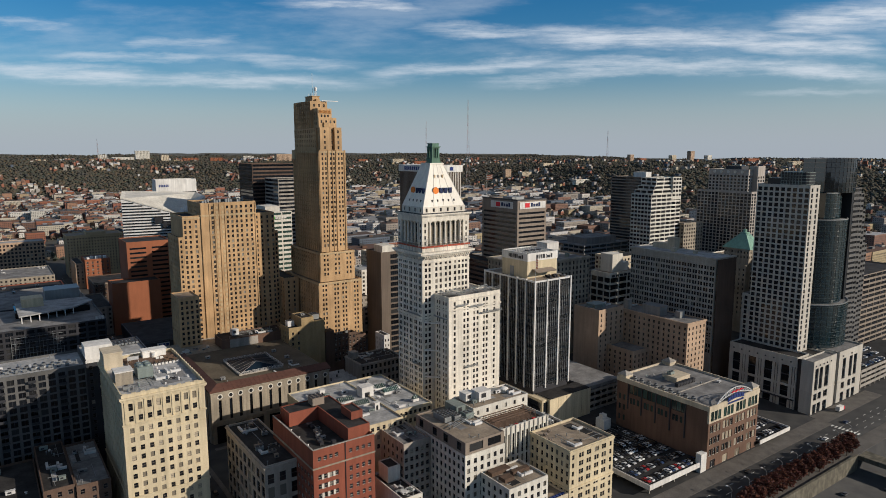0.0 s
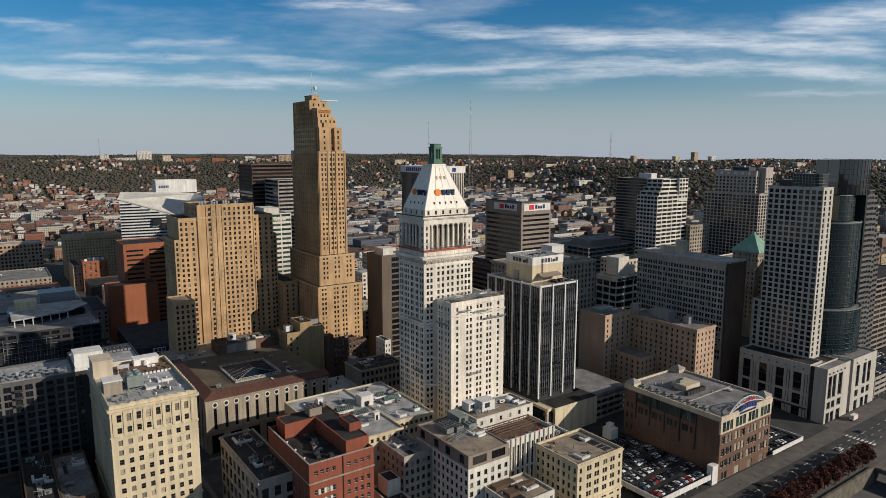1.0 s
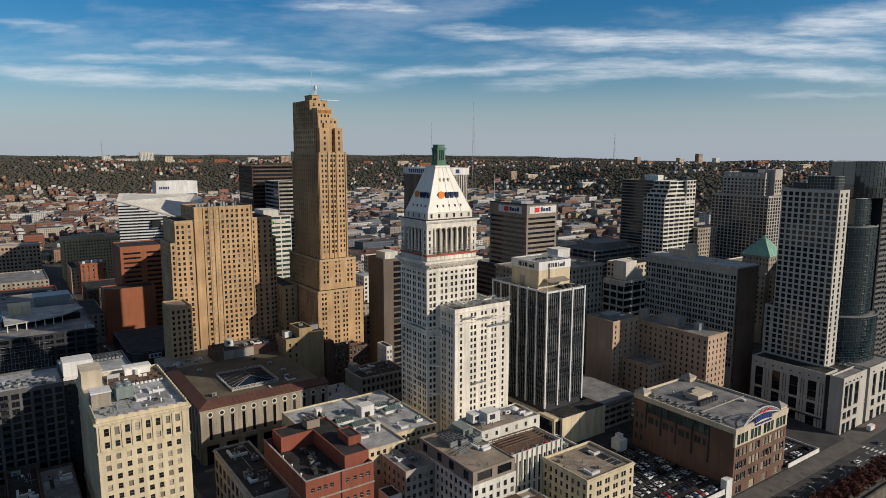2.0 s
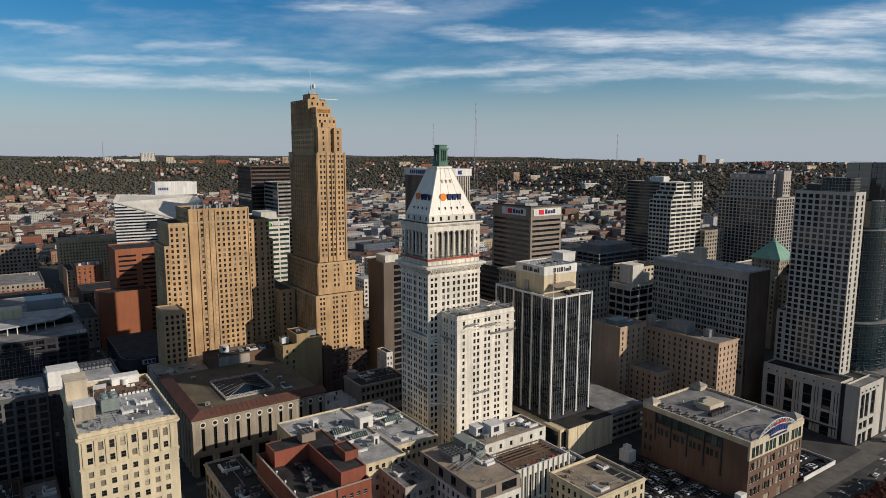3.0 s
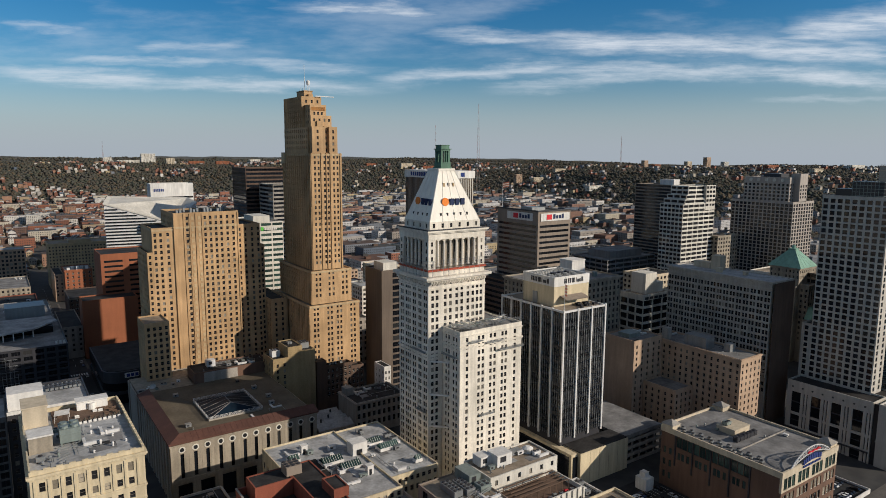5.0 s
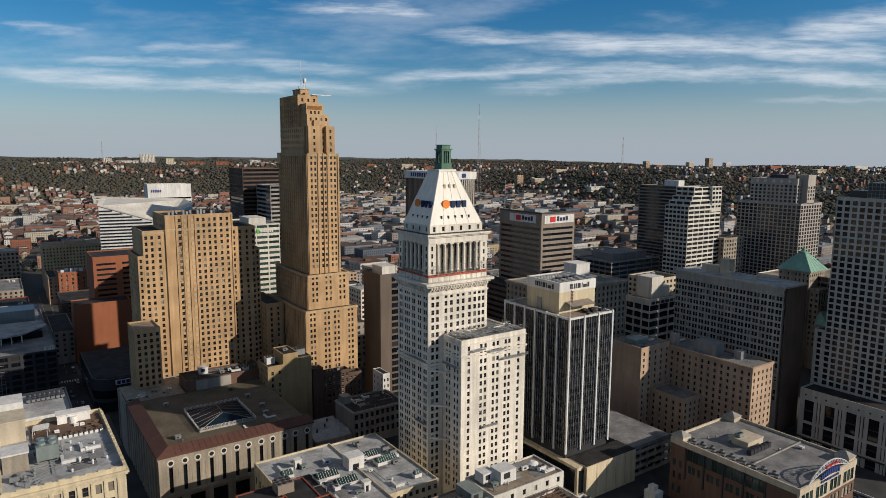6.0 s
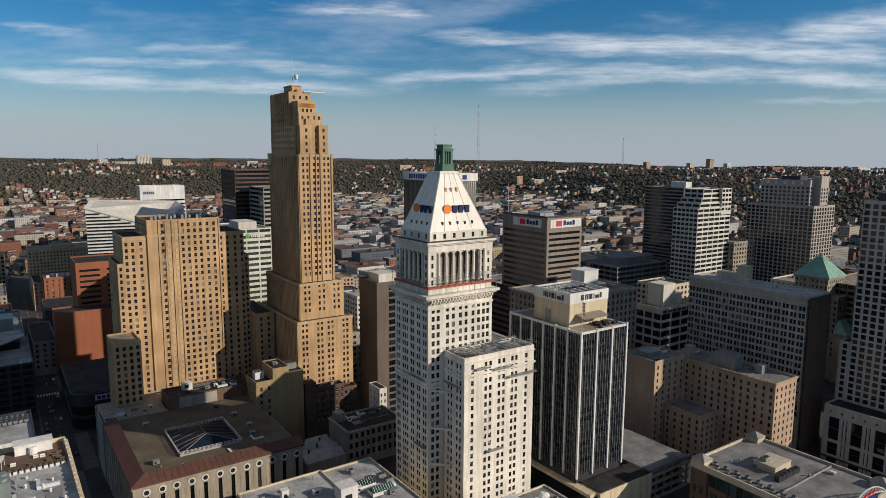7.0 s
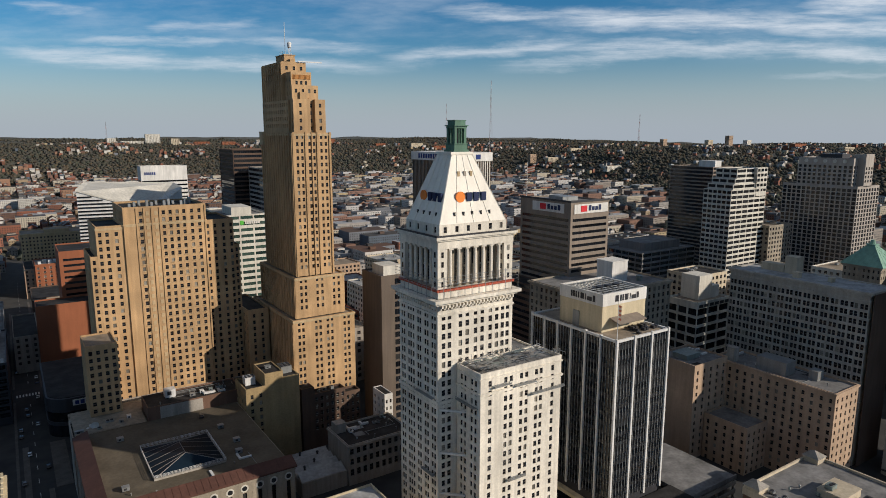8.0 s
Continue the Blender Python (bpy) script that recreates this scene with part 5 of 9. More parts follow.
    s = Shape()
    s.box(249.5, 281.5, 248.0, 259.0, 14.2, 14.6)
    part("podium_roof", s, M["roofdark"], T)


ribbed_tower()


def parking_deck():
    T = thing("parking_deck", (296, 270, -3), "pale concrete parking building with open dark storeys", "building")
    for i, z in enumerate((-1.5, 2.2, 5.9, 9.6)):
        s = Shape()
        s.box(282.5, 312, 250, 300, z, z + 0.4)
        s.box(282.4, 312, 249.8, 250.1, z, z + 1.7)
        s.box(282.2, 282.5, 250.1, 300, z, z + 1.7)
        part("deck_level", s, M["concrete"], T)
    s = Shape()
    s.box(283, 311.6, 250.4, 299.6, 12.9, 13.3)
    s.box(282.2, 312, 249.8, 250.3, 12.0, 13.9)
    s.box(282.2, 282.7, 250.3, 300, 12.0, 13.9)
    part("top_deck", s, M["roofgrey"], T)
    for i in range(6):
        s = Shape()
        s.box(283 + i * 5.6, 283.7 + i * 5.6, 250.2, 251, -3, 12)
        part("column", s, M["concrete"], T)
    # near-black block standing in for the shade inside the open storeys
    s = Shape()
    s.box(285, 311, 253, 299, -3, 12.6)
    part("inner_wall", s, M["dark_fill"], T)


parking_deck()


# ---- towers behind ----
def banded(name, label, x0, x1, y0, y1, z0, z1, wall, glass, pitch, share, south=True, west=True, top=0.0, most=300, d=0.35, roof="roofgrey", margin=0.6, splits=1):
    """A tower of continuous window ribbons."""
    h = House(name, label, (x0 + x1) / 2, (y0 + y1) / 2, z0, M[wall], glass, "framedark", "ribbon", most=most)
    n = int((z1 - top - z0) / pitch)
    rows = levels(z1 - top, pitch, n, pitch * share, pitch * (1 - share) * 0.5)
    cs = even(x1 - x0, splits, (x1 - x0 - margin * 2) / splits - (0.5 if splits > 1 else 0), None)
    cw = even(y1 - y0, splits, (y1 - y0 - margin * 2) / splits - (0.5 if splits > 1 else 0), None)
    h.block(x0, x1, y0, y1, z0, z1, S=(cs, rows) if south else None, W=(cw, rows) if west else None, d=d, roof=roof)
    return h


def bank_tower():
    h = banded("bank_tower", "taupe bank tower with dark ribbon windows and white signs", 331.7, 361.7, 368.9, 411, 0, 113.4, "taupe", "glassdark", 3.58, 0.46, top=8.2, margin=1.6)
    T = h.t
    s = Shape()
    s.box(331.4, 362.0, 368.6, 369.1, 113.4, 114.4)
    s.box(331.4, 331.9, 369.1, 411.2, 113.4, 114.4)
    part("parapet_band", s, M["darkmetal"], T, "dark band along the roof edge")
    s = Shape()
    s.box(334.0, 360.4, 368.5, 368.9, 107.0, 112.2)
    part("sign_board", s, M["whitepaint"], T, "white sign board with red and blue bars")
    s = Shape()
    s.box(331.3, 331.7, 374, 400, 107.0, 112.2)
    part("sign_board", s, M["whitepaint"], T, "white sign board with red and blue bars")
    s = Shape()
    s.box(339.0, 343.6, 368.3, 368.5, 108.0, 111.4)
    s.box(331.1, 331.3, 388.6, 393.4, 108.0, 111.4)
    part("sign_shield", s, M["redsign"], T)
    s = Shape()
    for i in range(4):
        s.box(345.0 + i * 2.6, 346.9 + i * 2.6, 368.3, 368.5, 108.4, 110.6 + (0.8 if i in (0, 3) else 0))
        s.box(331.1, 331.3, 385.2 - i * 2.8, 387.2 - i * 2.8, 108.4, 110.6 + (0.8 if i in (0, 3) else 0))
    part("sign_bars", s, M["navy"], T)
    s = Shape()
    s.box(336, 341, 380, 386, 112.6, 115.6)
    s.box(344, 352, 384, 400, 112.6, 114.9)
    s.cyl(336, 376, 0.15, 112.6, 131, 8, 0.08)
    part("roof_plant", s, M["greymetal"], T)
    h.done()
    k = banded("bank_annex", "low taupe annex with black ribbon windows", 318, 331.4, 384, 430, 0, 66, "brownbrick", "glassdark", 3.7, 0.5, roof="roofdark")
    k.done()
    # flag above the roof
    s = Shape()
    s.cyl(333.5, 408, 0.2, 112.5, 134, 8, 0.1)
    for i in range(5):
        s.quad((333.6, 408, 130.4 - i * 0.7), (338.2, 406.6, 131.4 - i * 0.7), (338.2, 406.6, 132.1 - i * 0.7), (333.6, 408, 131.1 - i * 0.7), 1 + i % 2)
    single("flagpole", s, [M["whitemetal"], M["redbrick"], M["concrete"]], (333.5, 408, 112.5), "tall flagpole with a striped flag on the bank roof", "flagpole")


bank_tower()


def bronze_tower():
    h = House("ribbed_bank_tower", "dark bronze tower with vertical ribs under a white sign band", 357, 522, 0, M["brownbrick"], "glassdark", "framedark", "plain")
    h.block(342, 372, 493, 553, 0, 132)
    T = h.t
    # sun side put into the rib colours: taupe to the west, white to the south
    for i in range(30):
        s = Shape()
        y = 494 + i * 2.0
        s.box(341.4, 342.0, y, y + 0.7, 4, 131)
        part("rib", s, M["taupe"], T)
    for i in range(15):
        s = Shape()
        x = 342.4 + i * 2.0
        s.box(x, x + 0.7, 492.4, 493, 4, 131)
        part("rib", s, M["whitestone"], T)
    s = Shape()
    s.box(341, 373, 492, 554, 131.2, 137.4)
    part("sign_band", s, M["whitepaint"], T, "white sign band with dark bars")
    s = Shape()
    for i in range(11):
        s.box(340.8, 341.0, 541 - i * 3.4, 543.2 - i * 3.4, 132.6, 136)
    s.box(358, 362, 491.8, 492, 132.6, 136)
    part("sign_bars", s, M["blue"], T)
    h.done()


bronze_tower()


def stone_grid_tower():
    """The pale stone tower on the right with its bowed glass front."""
    h = House("corner_tower", "grey granite grid tower with a bowed blue glass front", 435, 205, -7, M["cornerstone"], "glassdark", "framedark", "plain", most=420)
    p = 3.3
    rows = levels(128.6, p, 31, 2.3, 0.5)
    low = levels(56.0, p, 9, 2.3, 0.5)
    h.block(410.8, 423.2, 194.2, 227.2, 24.4, 130, S=(at_shares(12.4, [0.22, 0.72], 2.1), rows), W=(even(33, 9, 2.45), rows), roof="roofdark")
    h.block(411.0, 423.2, 227.2, 232.6, 24.4, 57, W=(even(5.4, 1, 2.1), low), roof="roofdark")
    T = h.t
    # podium: a long wing of tall bays, a dark slot, and a street block cut by the fin
    bays = []
    for i in range(4):
        u = 2.6 + i * 10.6
        bays += [(u, u + 5.0), (u + 6.6, u + 7.1), (u + 8.2, u + 8.7)]
    h.block(397.4, 412.0, 187.2, 231, -9.5, 26.4, W=(bays, [(-8.6, -1.2), (0.4, 7.0), (8.4, 20.2)]), roof="roofdark", d=0.6)
    h.block(398.6, 412.0, 184.6, 187.2, -9.5, 25.6, roof="roofdark")
    tall = [(2.2, 6.4), (7.6, 11.8), (14.6, 19.6)]
    h.block(397.4, 426.0, 177.3, 184.6, -9.5, 26.4, S=(tall, [(-8.6, -1.0), (1.2, 5.6), (7.6, 21.4)]), roof="roofgrey", d=0.7)
    h.block(426.0, 430.0, 179.6, 190.5, -9.5, 25.8, roof="roofdark")
    h.block(430.0, 462.5, 177.3, 190.5, -9.5, 26.4, S=([(5.2, 9.6), (14.2, 18.6), (20.6, 25.0)], [(-8.6, -1.0), (1.2, 5.6), (7.6, 21.4)]), roof="roofgrey", d=0.7)
    h.block(412.0, 426.0, 184.6, 231, -9.5, 26.0, roof="roofdark")
    h.cornice(397.4, 426.0, 177.3, 184.6, 6.4, 0.25, 0.5, name="string_course")
    h.cornice(430.0, 462.5, 177.3, 190.5, 6.4, 0.25, 0.5, name="string_course")
    s = Shape()
    s.box(426.06, 429.94, 179.2, 179.58, -9, 26.2)
    s.box(398.2, 398.58, 184.7, 187.1, -9, 25.8)
    part("dark_slot", s, M["dark_fill"], T)
    for i in range(15):
        s = Shape()
        if i < 8:
            s.box(397.0, 397.4, 190.4 + i * 5.3, 191.2 + i * 5.3, 22.6, 23.4)
        else:
            x = (399.6, 404.4, 409.2, 413.6, 418.6, 434.6, 446.4)[i - 8]
            s.box(x, x + 0.8, 176.9, 177.3, 22.8, 23.6)
        part("stud", s, M["darkmetal"], T)
    s = Shape()
    s.box(396.2, 397.3, 187.4, 230.8, -1.0, -0.5)
    part("canopy", s, M["darkmetal"], T)
    # bowed glass in drums that step back, each with fine rails
    for name, cx, cy, r, a0, a1, z0, z1, n in (("lower_bow", 446, 214.5, 30, 221, 319, 26.0, 54, 26), ("middle_bow", 446, 210.4, 22, 213, 303, 54, 107.5, 20), ("upper_bow", 448, 209, 15.6, 230, 310, 107.5, 124, 14)):
        g, rail = Shape(), Shape()
        ring = [(cx + r * math.cos(radians(a0 + (a1 - a0) * i / n)), cy + r * math.sin(radians(a0 + (a1 - a0) * i / n))) for i in range(n + 1)]
        for i in range(n):
            (xa, ya), (xb, yb) = ring[i], ring[i + 1]
            g.quad((xa, ya, z0), (xb, yb, z0), (xb, yb, z1), (xa, ya, z1))
        (xe, ye), (xs, ys) = ring[-1], ring[0]
        g.quad((xe, ye, z0), (xe, 216, z0), (xe, 216, z1), (xe, ye, z1))
        g.quad((xs, 216, z0), (xs, ys, z0), (xs, ys, z1), (xs, 216, z1))
        g.poly([(x, y, z1 - 0.1) for x, y in ring] + [(xe, 216, z1 - 0.1), (xs, 216, z1 - 0.1)], 1)
        part(name, g, [M["glassblue"], M["roofgrey"]], T, "bowed blue-green curtain wall")
        k, z, f = 0, z0 + 0.2, 1 + 0.12 / r
        while z < z1:
            for i in range(n):
                (xa, ya), (xb, yb) = ring[i], ring[i + 1]
                rail.bar((cx + (xa - cx) * f, cy + (ya - cy) * f, z), (cx + (xb - cx) * f, cy + (yb - cy) * f, z), 0.08 if k % 3 else 0.16)
            z += (1.0, 0.75, 1.55)[k % 3]
            k += 1
        for i in range(0, n + 1, 2):
            rail.bar((cx + (ring[i][0] - cx) * 1.003, cy + (ring[i][1] - cy) * 1.003, z0), (cx + (ring[i][0] - cx) * 1.003, cy + (ring[i][1] - cy) * 1.003, z1), 0.1)
        part("glazing_grid", rail, M["rails"], T)
        s = Shape()
        for i in range(n):
            (xa, ya), (xb, yb) = ring[i], ring[i + 1]
            s.bar((cx + (xa - cx) * f, cy + (ya - cy) * f, z1 + 0.2), (cx + (xb - cx) * f, cy + (yb - cy) * f, z1 + 0.2), 0.55)
        part("coping", s, M["greymetal"], T)
    s = Shape()
    s.box(459.4, 461.6, 190.8, 191.8, 26, 130)
    s.box(459.6, 461.2, 191.8, 214, 26, 124)
    part("dark_fin", s, M["dark_fill"], T)
    s = Shape()
    s.box(423.25, 461, 214.2, 227, 26, 124.1)
    part("core", s, M["glassblue"], T)
    # glass head that overhangs the upper drum
    head = [(424.2, 206.0), (432.2, 202.6)] + [(456.5 + 18.5 * math.cos(radians(208 + 112 * i / 14)), 208 + 18.5 * math.sin(radians(208 + 112 * i / 14))) for i in range(15)] + [(470.6, 224)]
    s = Shape()
    s.prism(head, 124.2, 146)
    part("glass_head", s, M["glassblue"], T, "dark bowed glass head above the roof")
    s = Shape()
    for z in (127.4, 130.6, 133.8, 137.0, 140.2, 143.4, 145.9):
        for a, b in zip(head[:-1], head[1:]):
            s.bar((a[0] - 0.06, a[1] - 0.08, z), (b[0] - 0.06, b[1] - 0.08, z), 0.14 if z < 145 else 0.4)
    for a in head[:-1]:
        s.bar((a[0] - 0.06, a[1] - 0.08, 124.2), (a[0] - 0.06, a[1] - 0.08, 146), 0.12)
    part("glazing_grid", s, M["darkmetal"], T)
    # screened plant on the stone roof, with a rounded corner
    s = Shape()
    plant = [(412.6, 200.6), (413.4, 198.6), (415.4, 197.4), (422.6, 197.4), (422.6, 213.4), (412.6, 213.4)]
    s.prism(plant, 129.2, 137.8)
    s.box(413.4, 422, 213.5, 222, 129.2, 133.6)
    part("roof_plant", s, M["dark_fill"], T)
    s = Shape()
    for z in (130.4, 132.2, 134.0, 135.8, 137.6):
        for a, b in zip(plant, plant[1:] + plant[:1]):
            s.bar((a[0], a[1] - 0.06, z), (b[0], b[1] - 0.06, z), 0.22)
    for i in range(8):
        s.bar((412.5, 200.6 + i * 1.8, 129.2), (412.5, 200.6 + i * 1.8, 138.2), 0.18)
    s.bar((414, 203, 137.8), (414, 203, 142.5), 0.15)
    s.bar((418, 209, 137.8), (418, 209, 140.5), 0.15)
    part("plant_screen", s, M["greenmetal"], T)
    h.done()


stone_grid_tower()


def brown_slab():
    h = House("long_office_block", "long grey-brown stone office block with a heavy cornice", 406, 278, -2, M["slabstone"], "glass", "frame", "sash", most=420)
    pairs = []
    for i in range(16):
        u = 68 * (i + 0.5) / 16
        pairs += [(u - 1.65, u - 0.2), (u + 0.2, u + 1.65)]
    rows = levels(75.8, 3.75, 16, 2.4, 0.75)
    h.block(391, 412, 241, 309, -2, 80.9, W=(pairs, rows), roof="roofwhite", lip=0.4)
    h.cornice(391, 412, 241, 309, 79.9, 1.3, 1.0)
    for z, out, t in ((76.6, 0.45, 0.5), (68.5, 0.4, 0.45), (57.2, 0.4, 0.45), (53.4, 0.25, 0.35), (28.8, 0.35, 0.5), (25.0, 0.35, 0.5)):
        h.cornice(391, 412, 241, 309, z, out, t, name="string_course")
    T = h.t
    s = Shape()
    s.box(391.6, 412.6, 239.3, 239.65, -2, 80)
    part("party_wall", s, M["brownbrick"], T, "blank dark brick end wall")
    h.done()
    for a, b, c, d, z in ((403, 409, 281, 287, 89), (404, 410, 288, 300, 84), (396, 399, 276, 279, 83), (400, 403, 262, 264, 82.4)):
        s = Shape()
        s.box(a, b, c, d, 80.4, z)
        s.box(a - 0.2, b + 0.2, c - 0.2, d + 0.2, z, z + 0.3)
        single("roof_house", s, M["cream"], ((a + b) / 2, (c + d) / 2, 80.4), "small cream lift house on the white roof", "rooftop unit", "lift houses")


brown_slab()


def buff_block():
    h = House("apartment_block", "buff brick L-shaped block with a grid of small windows", 356, 265, -3, M["hoteltan"], most=300)
    p = 3.5
    h.block(354, 373.5, 234.3, 292, -4, 44.2, S=(even(19.5, 5, 1.3), levels(42, p, 12, 1.9)), W=(even(57.7, 15, 1.3), levels(42, p, 12, 1.9)), roof="roofgrey")
    h.block(329, 354, 284, 306, -3, 46.2, S=(even(25, 5, 1.3), levels(44, p, 12, 1.9)), roof="roofgrey")
    h.cornice(354, 373.5, 234.3, 292, 43.4, 0.5, 0.6)
    h.block(338, 354, 262, 283.5, -4, 22, W=(even(21.5, 5, 1.3), levels(20, p, 6, 1.9)), S=(even(16, 4, 1.3), levels(20, p, 6, 1.9)), roof="roofgrey")
    h.done()
    for a, b, c, d, z0, z, m in ((358, 366, 258, 272, 43.3, 49.2, "greymetal"), (364, 369, 247, 251, 43.3, 47.4, "greymetal"), (356, 360, 282, 286, 43.3, 50, "concrete"), (334, 344, 292, 300, 45.3, 47.6, "greenmetal")):
        s = Shape()
        s.box(a, b, c, d, z0, z)
        s.box(a - 0.15, b + 0.15, c - 0.15, d + 0.15, z, z + 0.25)
        single("roof_house", s, M[m], ((a + b) / 2, (c + d) / 2, z0), "plain grey plant housing on the flat roof", "rooftop unit", "plant housings")


buff_block()


def others():
    # behind the ribbed tower
    h = House("cornice_block", "stone office block with a bracketed cornice and a white lift house", 338, 352, 0, M["limestone"])
    h.block(306, 371, 331, 372, 0, 73, S=(even(65, 17, 1.7), levels(71, 3.8, 12, 2.3)), W=(even(41, 11, 1.7), levels(71, 3.8, 12, 2.3)), roof="roofgrey")
    h.cornice(306, 371, 331, 372, 71.8, 1.0, 0.9)
    s = Shape()
    s.box(340, 352, 345, 356, 72, 83)
    s.box(339.7, 352.3, 344.7, 356.3, 83, 83.5)
    part("lift_house", s, M["whitepaint"], h.t, "white lift house on the roof")
    s = Shape()
    for i in range(6):
        s.box(314 + i * 4.4, 317 + i * 4.4, 338, 341, 72, 74.2 + (i % 2))
    s.cyl(357, 341, 1.7, 72, 75, 12)
    part("roof_plant", s, M["greenmetal"], h.t)
    h.done()
    h = banded("grid_office", "pale concrete office block with deep black window bands", 389.5, 419.5, 326.4, 346, 0, 58, "whitestone", "glassdark", 5.4, 0.72, splits=3, roof="rooftan", d=0.7, top=3.2)
    for i in range(6):
        s = Shape()
        s.box(391 + i * 4.8, 394.6 + i * 4.8, 326.2, 326.38, 54.6, 56.4)
        part("clerestory", s, M["dark_fill"], h.t)
    s = Shape()
    s.box(398, 410, 332, 344, 57, 71)
    s.box(410.02, 417, 332, 344, 57, 64)
    part("lift_house", s, M["whitestone"], h.t)
    h.done()
    # stepped white tower and its dark neighbour
    for k, (x0, x1, y0, y1, z1) in enumerate(((557.6, 606.8, 418.4, 443.5, 106.6), (561.2, 606.7, 419.4, 442.5, 110.9), (564.8, 606.6, 420.4, 441.5, 115.2), (568.4, 606.5, 421.4, 440.5, 123.2), (592, 606.9, 418.3, 421.3, 123.4))):
        h = banded("stepped_tower", "white banded office tower with stepped top floors", x0, x1, y0, y1, 0 if k == 0 else 100, z1, "whitestone", "glassdark", 4.1, 0.58, roof="roofdark", margin=0.9, splits=6 if k == 0 else 3)
        h.done()
    h = banded("striped_tower", "dark brown tower with thin pale bands", 636, 668, 489, 537, 0, 120, "taupe", "glassdark", 3.6, 0.6, roof="roofdark")
    s = Shape()
    s.box(646, 656, 494, 512, 119, 125.5)
    part("lift_house", s, M["whitepaint"], h.t)
    h.done()
    # granite tower with an arched head
    h = House("granite_tower", "grey granite office tower with set-back top", 684, 402, 0, M["pinkstone"], "glassdark", "framedark", "plain", most=520)
    p = 3.5
    h.block(660.4, 699, 371.1, 434, 0, 108, S=(even(38.6, 8, 3.2), levels(106, p, 28, 2.6, 0.6)), W=(even(62.9, 15, 3.1), levels(106, p, 28, 2.6, 0.6)), roof="roofdark")
    h.block(662.5, 692, 377, 423, 107.2, 131, S=(even(29.5, 6, 2.6), levels(125, p, 5, 2.2)), W=(even(46, 11, 2.4), levels(125, p, 5, 2.2)), roof="roofdark")
    h.block(670, 684, 371.1, 380, 107.4, 134.5, S=(even(14, 3, 2.4), levels(124, p, 5, 2.2)), roof="roofdark")
    for i in range(5):
        s = Shape()
        s.cyl(0, 0, 1.6, 0, 0.4, 14)
        ob = new("roundel", s.mesh("roundel", [M["whitestone"]]))
        ob.parent = h.t
        ob.location = Vector((662.4, 384 + i * 8, 128.2)) - Vector(h.t["base"])
        ob.rotation_euler = (0, -math.pi / 2, 0)
    s = Shape()
    s.box(674, 688, 392, 410, 130, 134)
    part("roof_plant", s, M["darkmetal"], h.t)
    h.done()
    # green-roofed tower
    h = House("green_roof_tower", "stone tower with a pale green copper pyramid roof", 526, 299, -2, M["limestone"])
    h.block(515, 537, 288, 310, 0, 70, S=(even(22, 8, 1.1), levels(69, 3.8, 2, 1.9)), W=(even(22, 8, 1.1), levels(69, 3.8, 2, 1.9)))
    h.block(517, 537, 281.4, 288, 0, 58.5, S=(even(20, 6, 1.5), [(47, 56)] + levels(46, 4, 8, 2.0)), W=(even(6.6, 2, 1.5), levels(56, 4, 10, 2.0)))
    h.block(511.5, 515, 288, 310, 0, 57, W=(even(22, 6, 1.3), levels(55, 4, 10, 2.0)))
    h.cornice(515, 537, 288, 310, 69.2, 1.0, 0.8)
    h.cornice(517, 537, 281.4, 288, 57.6, 0.6, 0.7)
    s = Shape()
    s.prism([(513.4, 286.4), (538.6, 286.4), (538.6, 311.6), (513.4, 311.6)], 70.05, 82, 0, None, [(523.8, 296.8), (528.2, 296.8), (528.2, 301.2), (523.8, 301.2)])
    s.prism([(523.2, 296.2), (528.8, 296.2), (528.8, 301.8), (523.2, 301.8)], 82.0, 82.7)
    s.cyl(526, 299, 1.7, 82.7, 85.2, 10, 1.2)
    part("copper_roof", s, M["copper_pale"], h.t, "pale green copper roof")
    for i in range(6):
        for a, b in (((513.3 + 5.04 * i, 286.3), (523.7 + 0.9 * i, 296.7)), ((513.3, 286.3 + 5.04 * i), (523.7, 296.7 + 0.9 * i))):
            s = Shape()
            s.bar((*a, 70.1), (*b, 81.9), 0.12)
            part("roof_rib", s, M["copper_pale"], h.t)
    s = Shape()
    s.prism([(513, 272), (537, 272), (537, 281.3), (513, 281.3)], 34, 42, 0, None, [(519, 280), (537, 280), (537, 281.3), (519, 281.3)])
    part("lower_copper_roof", s, M["copper_pale"], h.t)
    s = Shape()
    s.box(514, 537, 273, 281.3, 0, 34)
    part("low_wing", s, M["limestone"], h.t)
    h.done()
    # right edge
    for x0, x1, z1 in ((499, 510, 125), (510, 515, 121), (515, 519, 109), (519, 523, 95), (523, 527, 84)):
        banded("terraced_tower", "grey-brown tower with dark ribbon windows stepping down in terraces", x0, x1 - 0.05, 206, 250, -5, z1, "shadeslate", "glassdark", 3.7, 0.5, roof="roofdark", margin=0.3).done()
    banded("ribbon_block", "broad beige block with dark ribbon windows", 527.2, 640, 257, 300, -6, 66, "taupe", "glassdark", 4.0, 0.62, roof="rooftan", splits=9).done()
    banded("low_ribbon_block", "brown block with dark ribbon windows", 527.2, 600, 206, 254, -6, 60, "taupe", "glassdark", 3.8, 0.62, roof="roofdark", splits=7).done()
    # behind the skyscraper
    h = banded("dark_tower", "black tower rising behind the tan skyscraper", 244, 293, 697, 740, 0, 137, "brownbrick", "glassdark", 4.0, 0.6, roof="roofdark")
    h.done()
    h = banded("striped_office", "pink-grey banded office block with dark windows", 255, 296, 652, 690, 0, 122, "concrete", "glassdark", 4.0, 0.55, roof="roofdark")
    h.done()
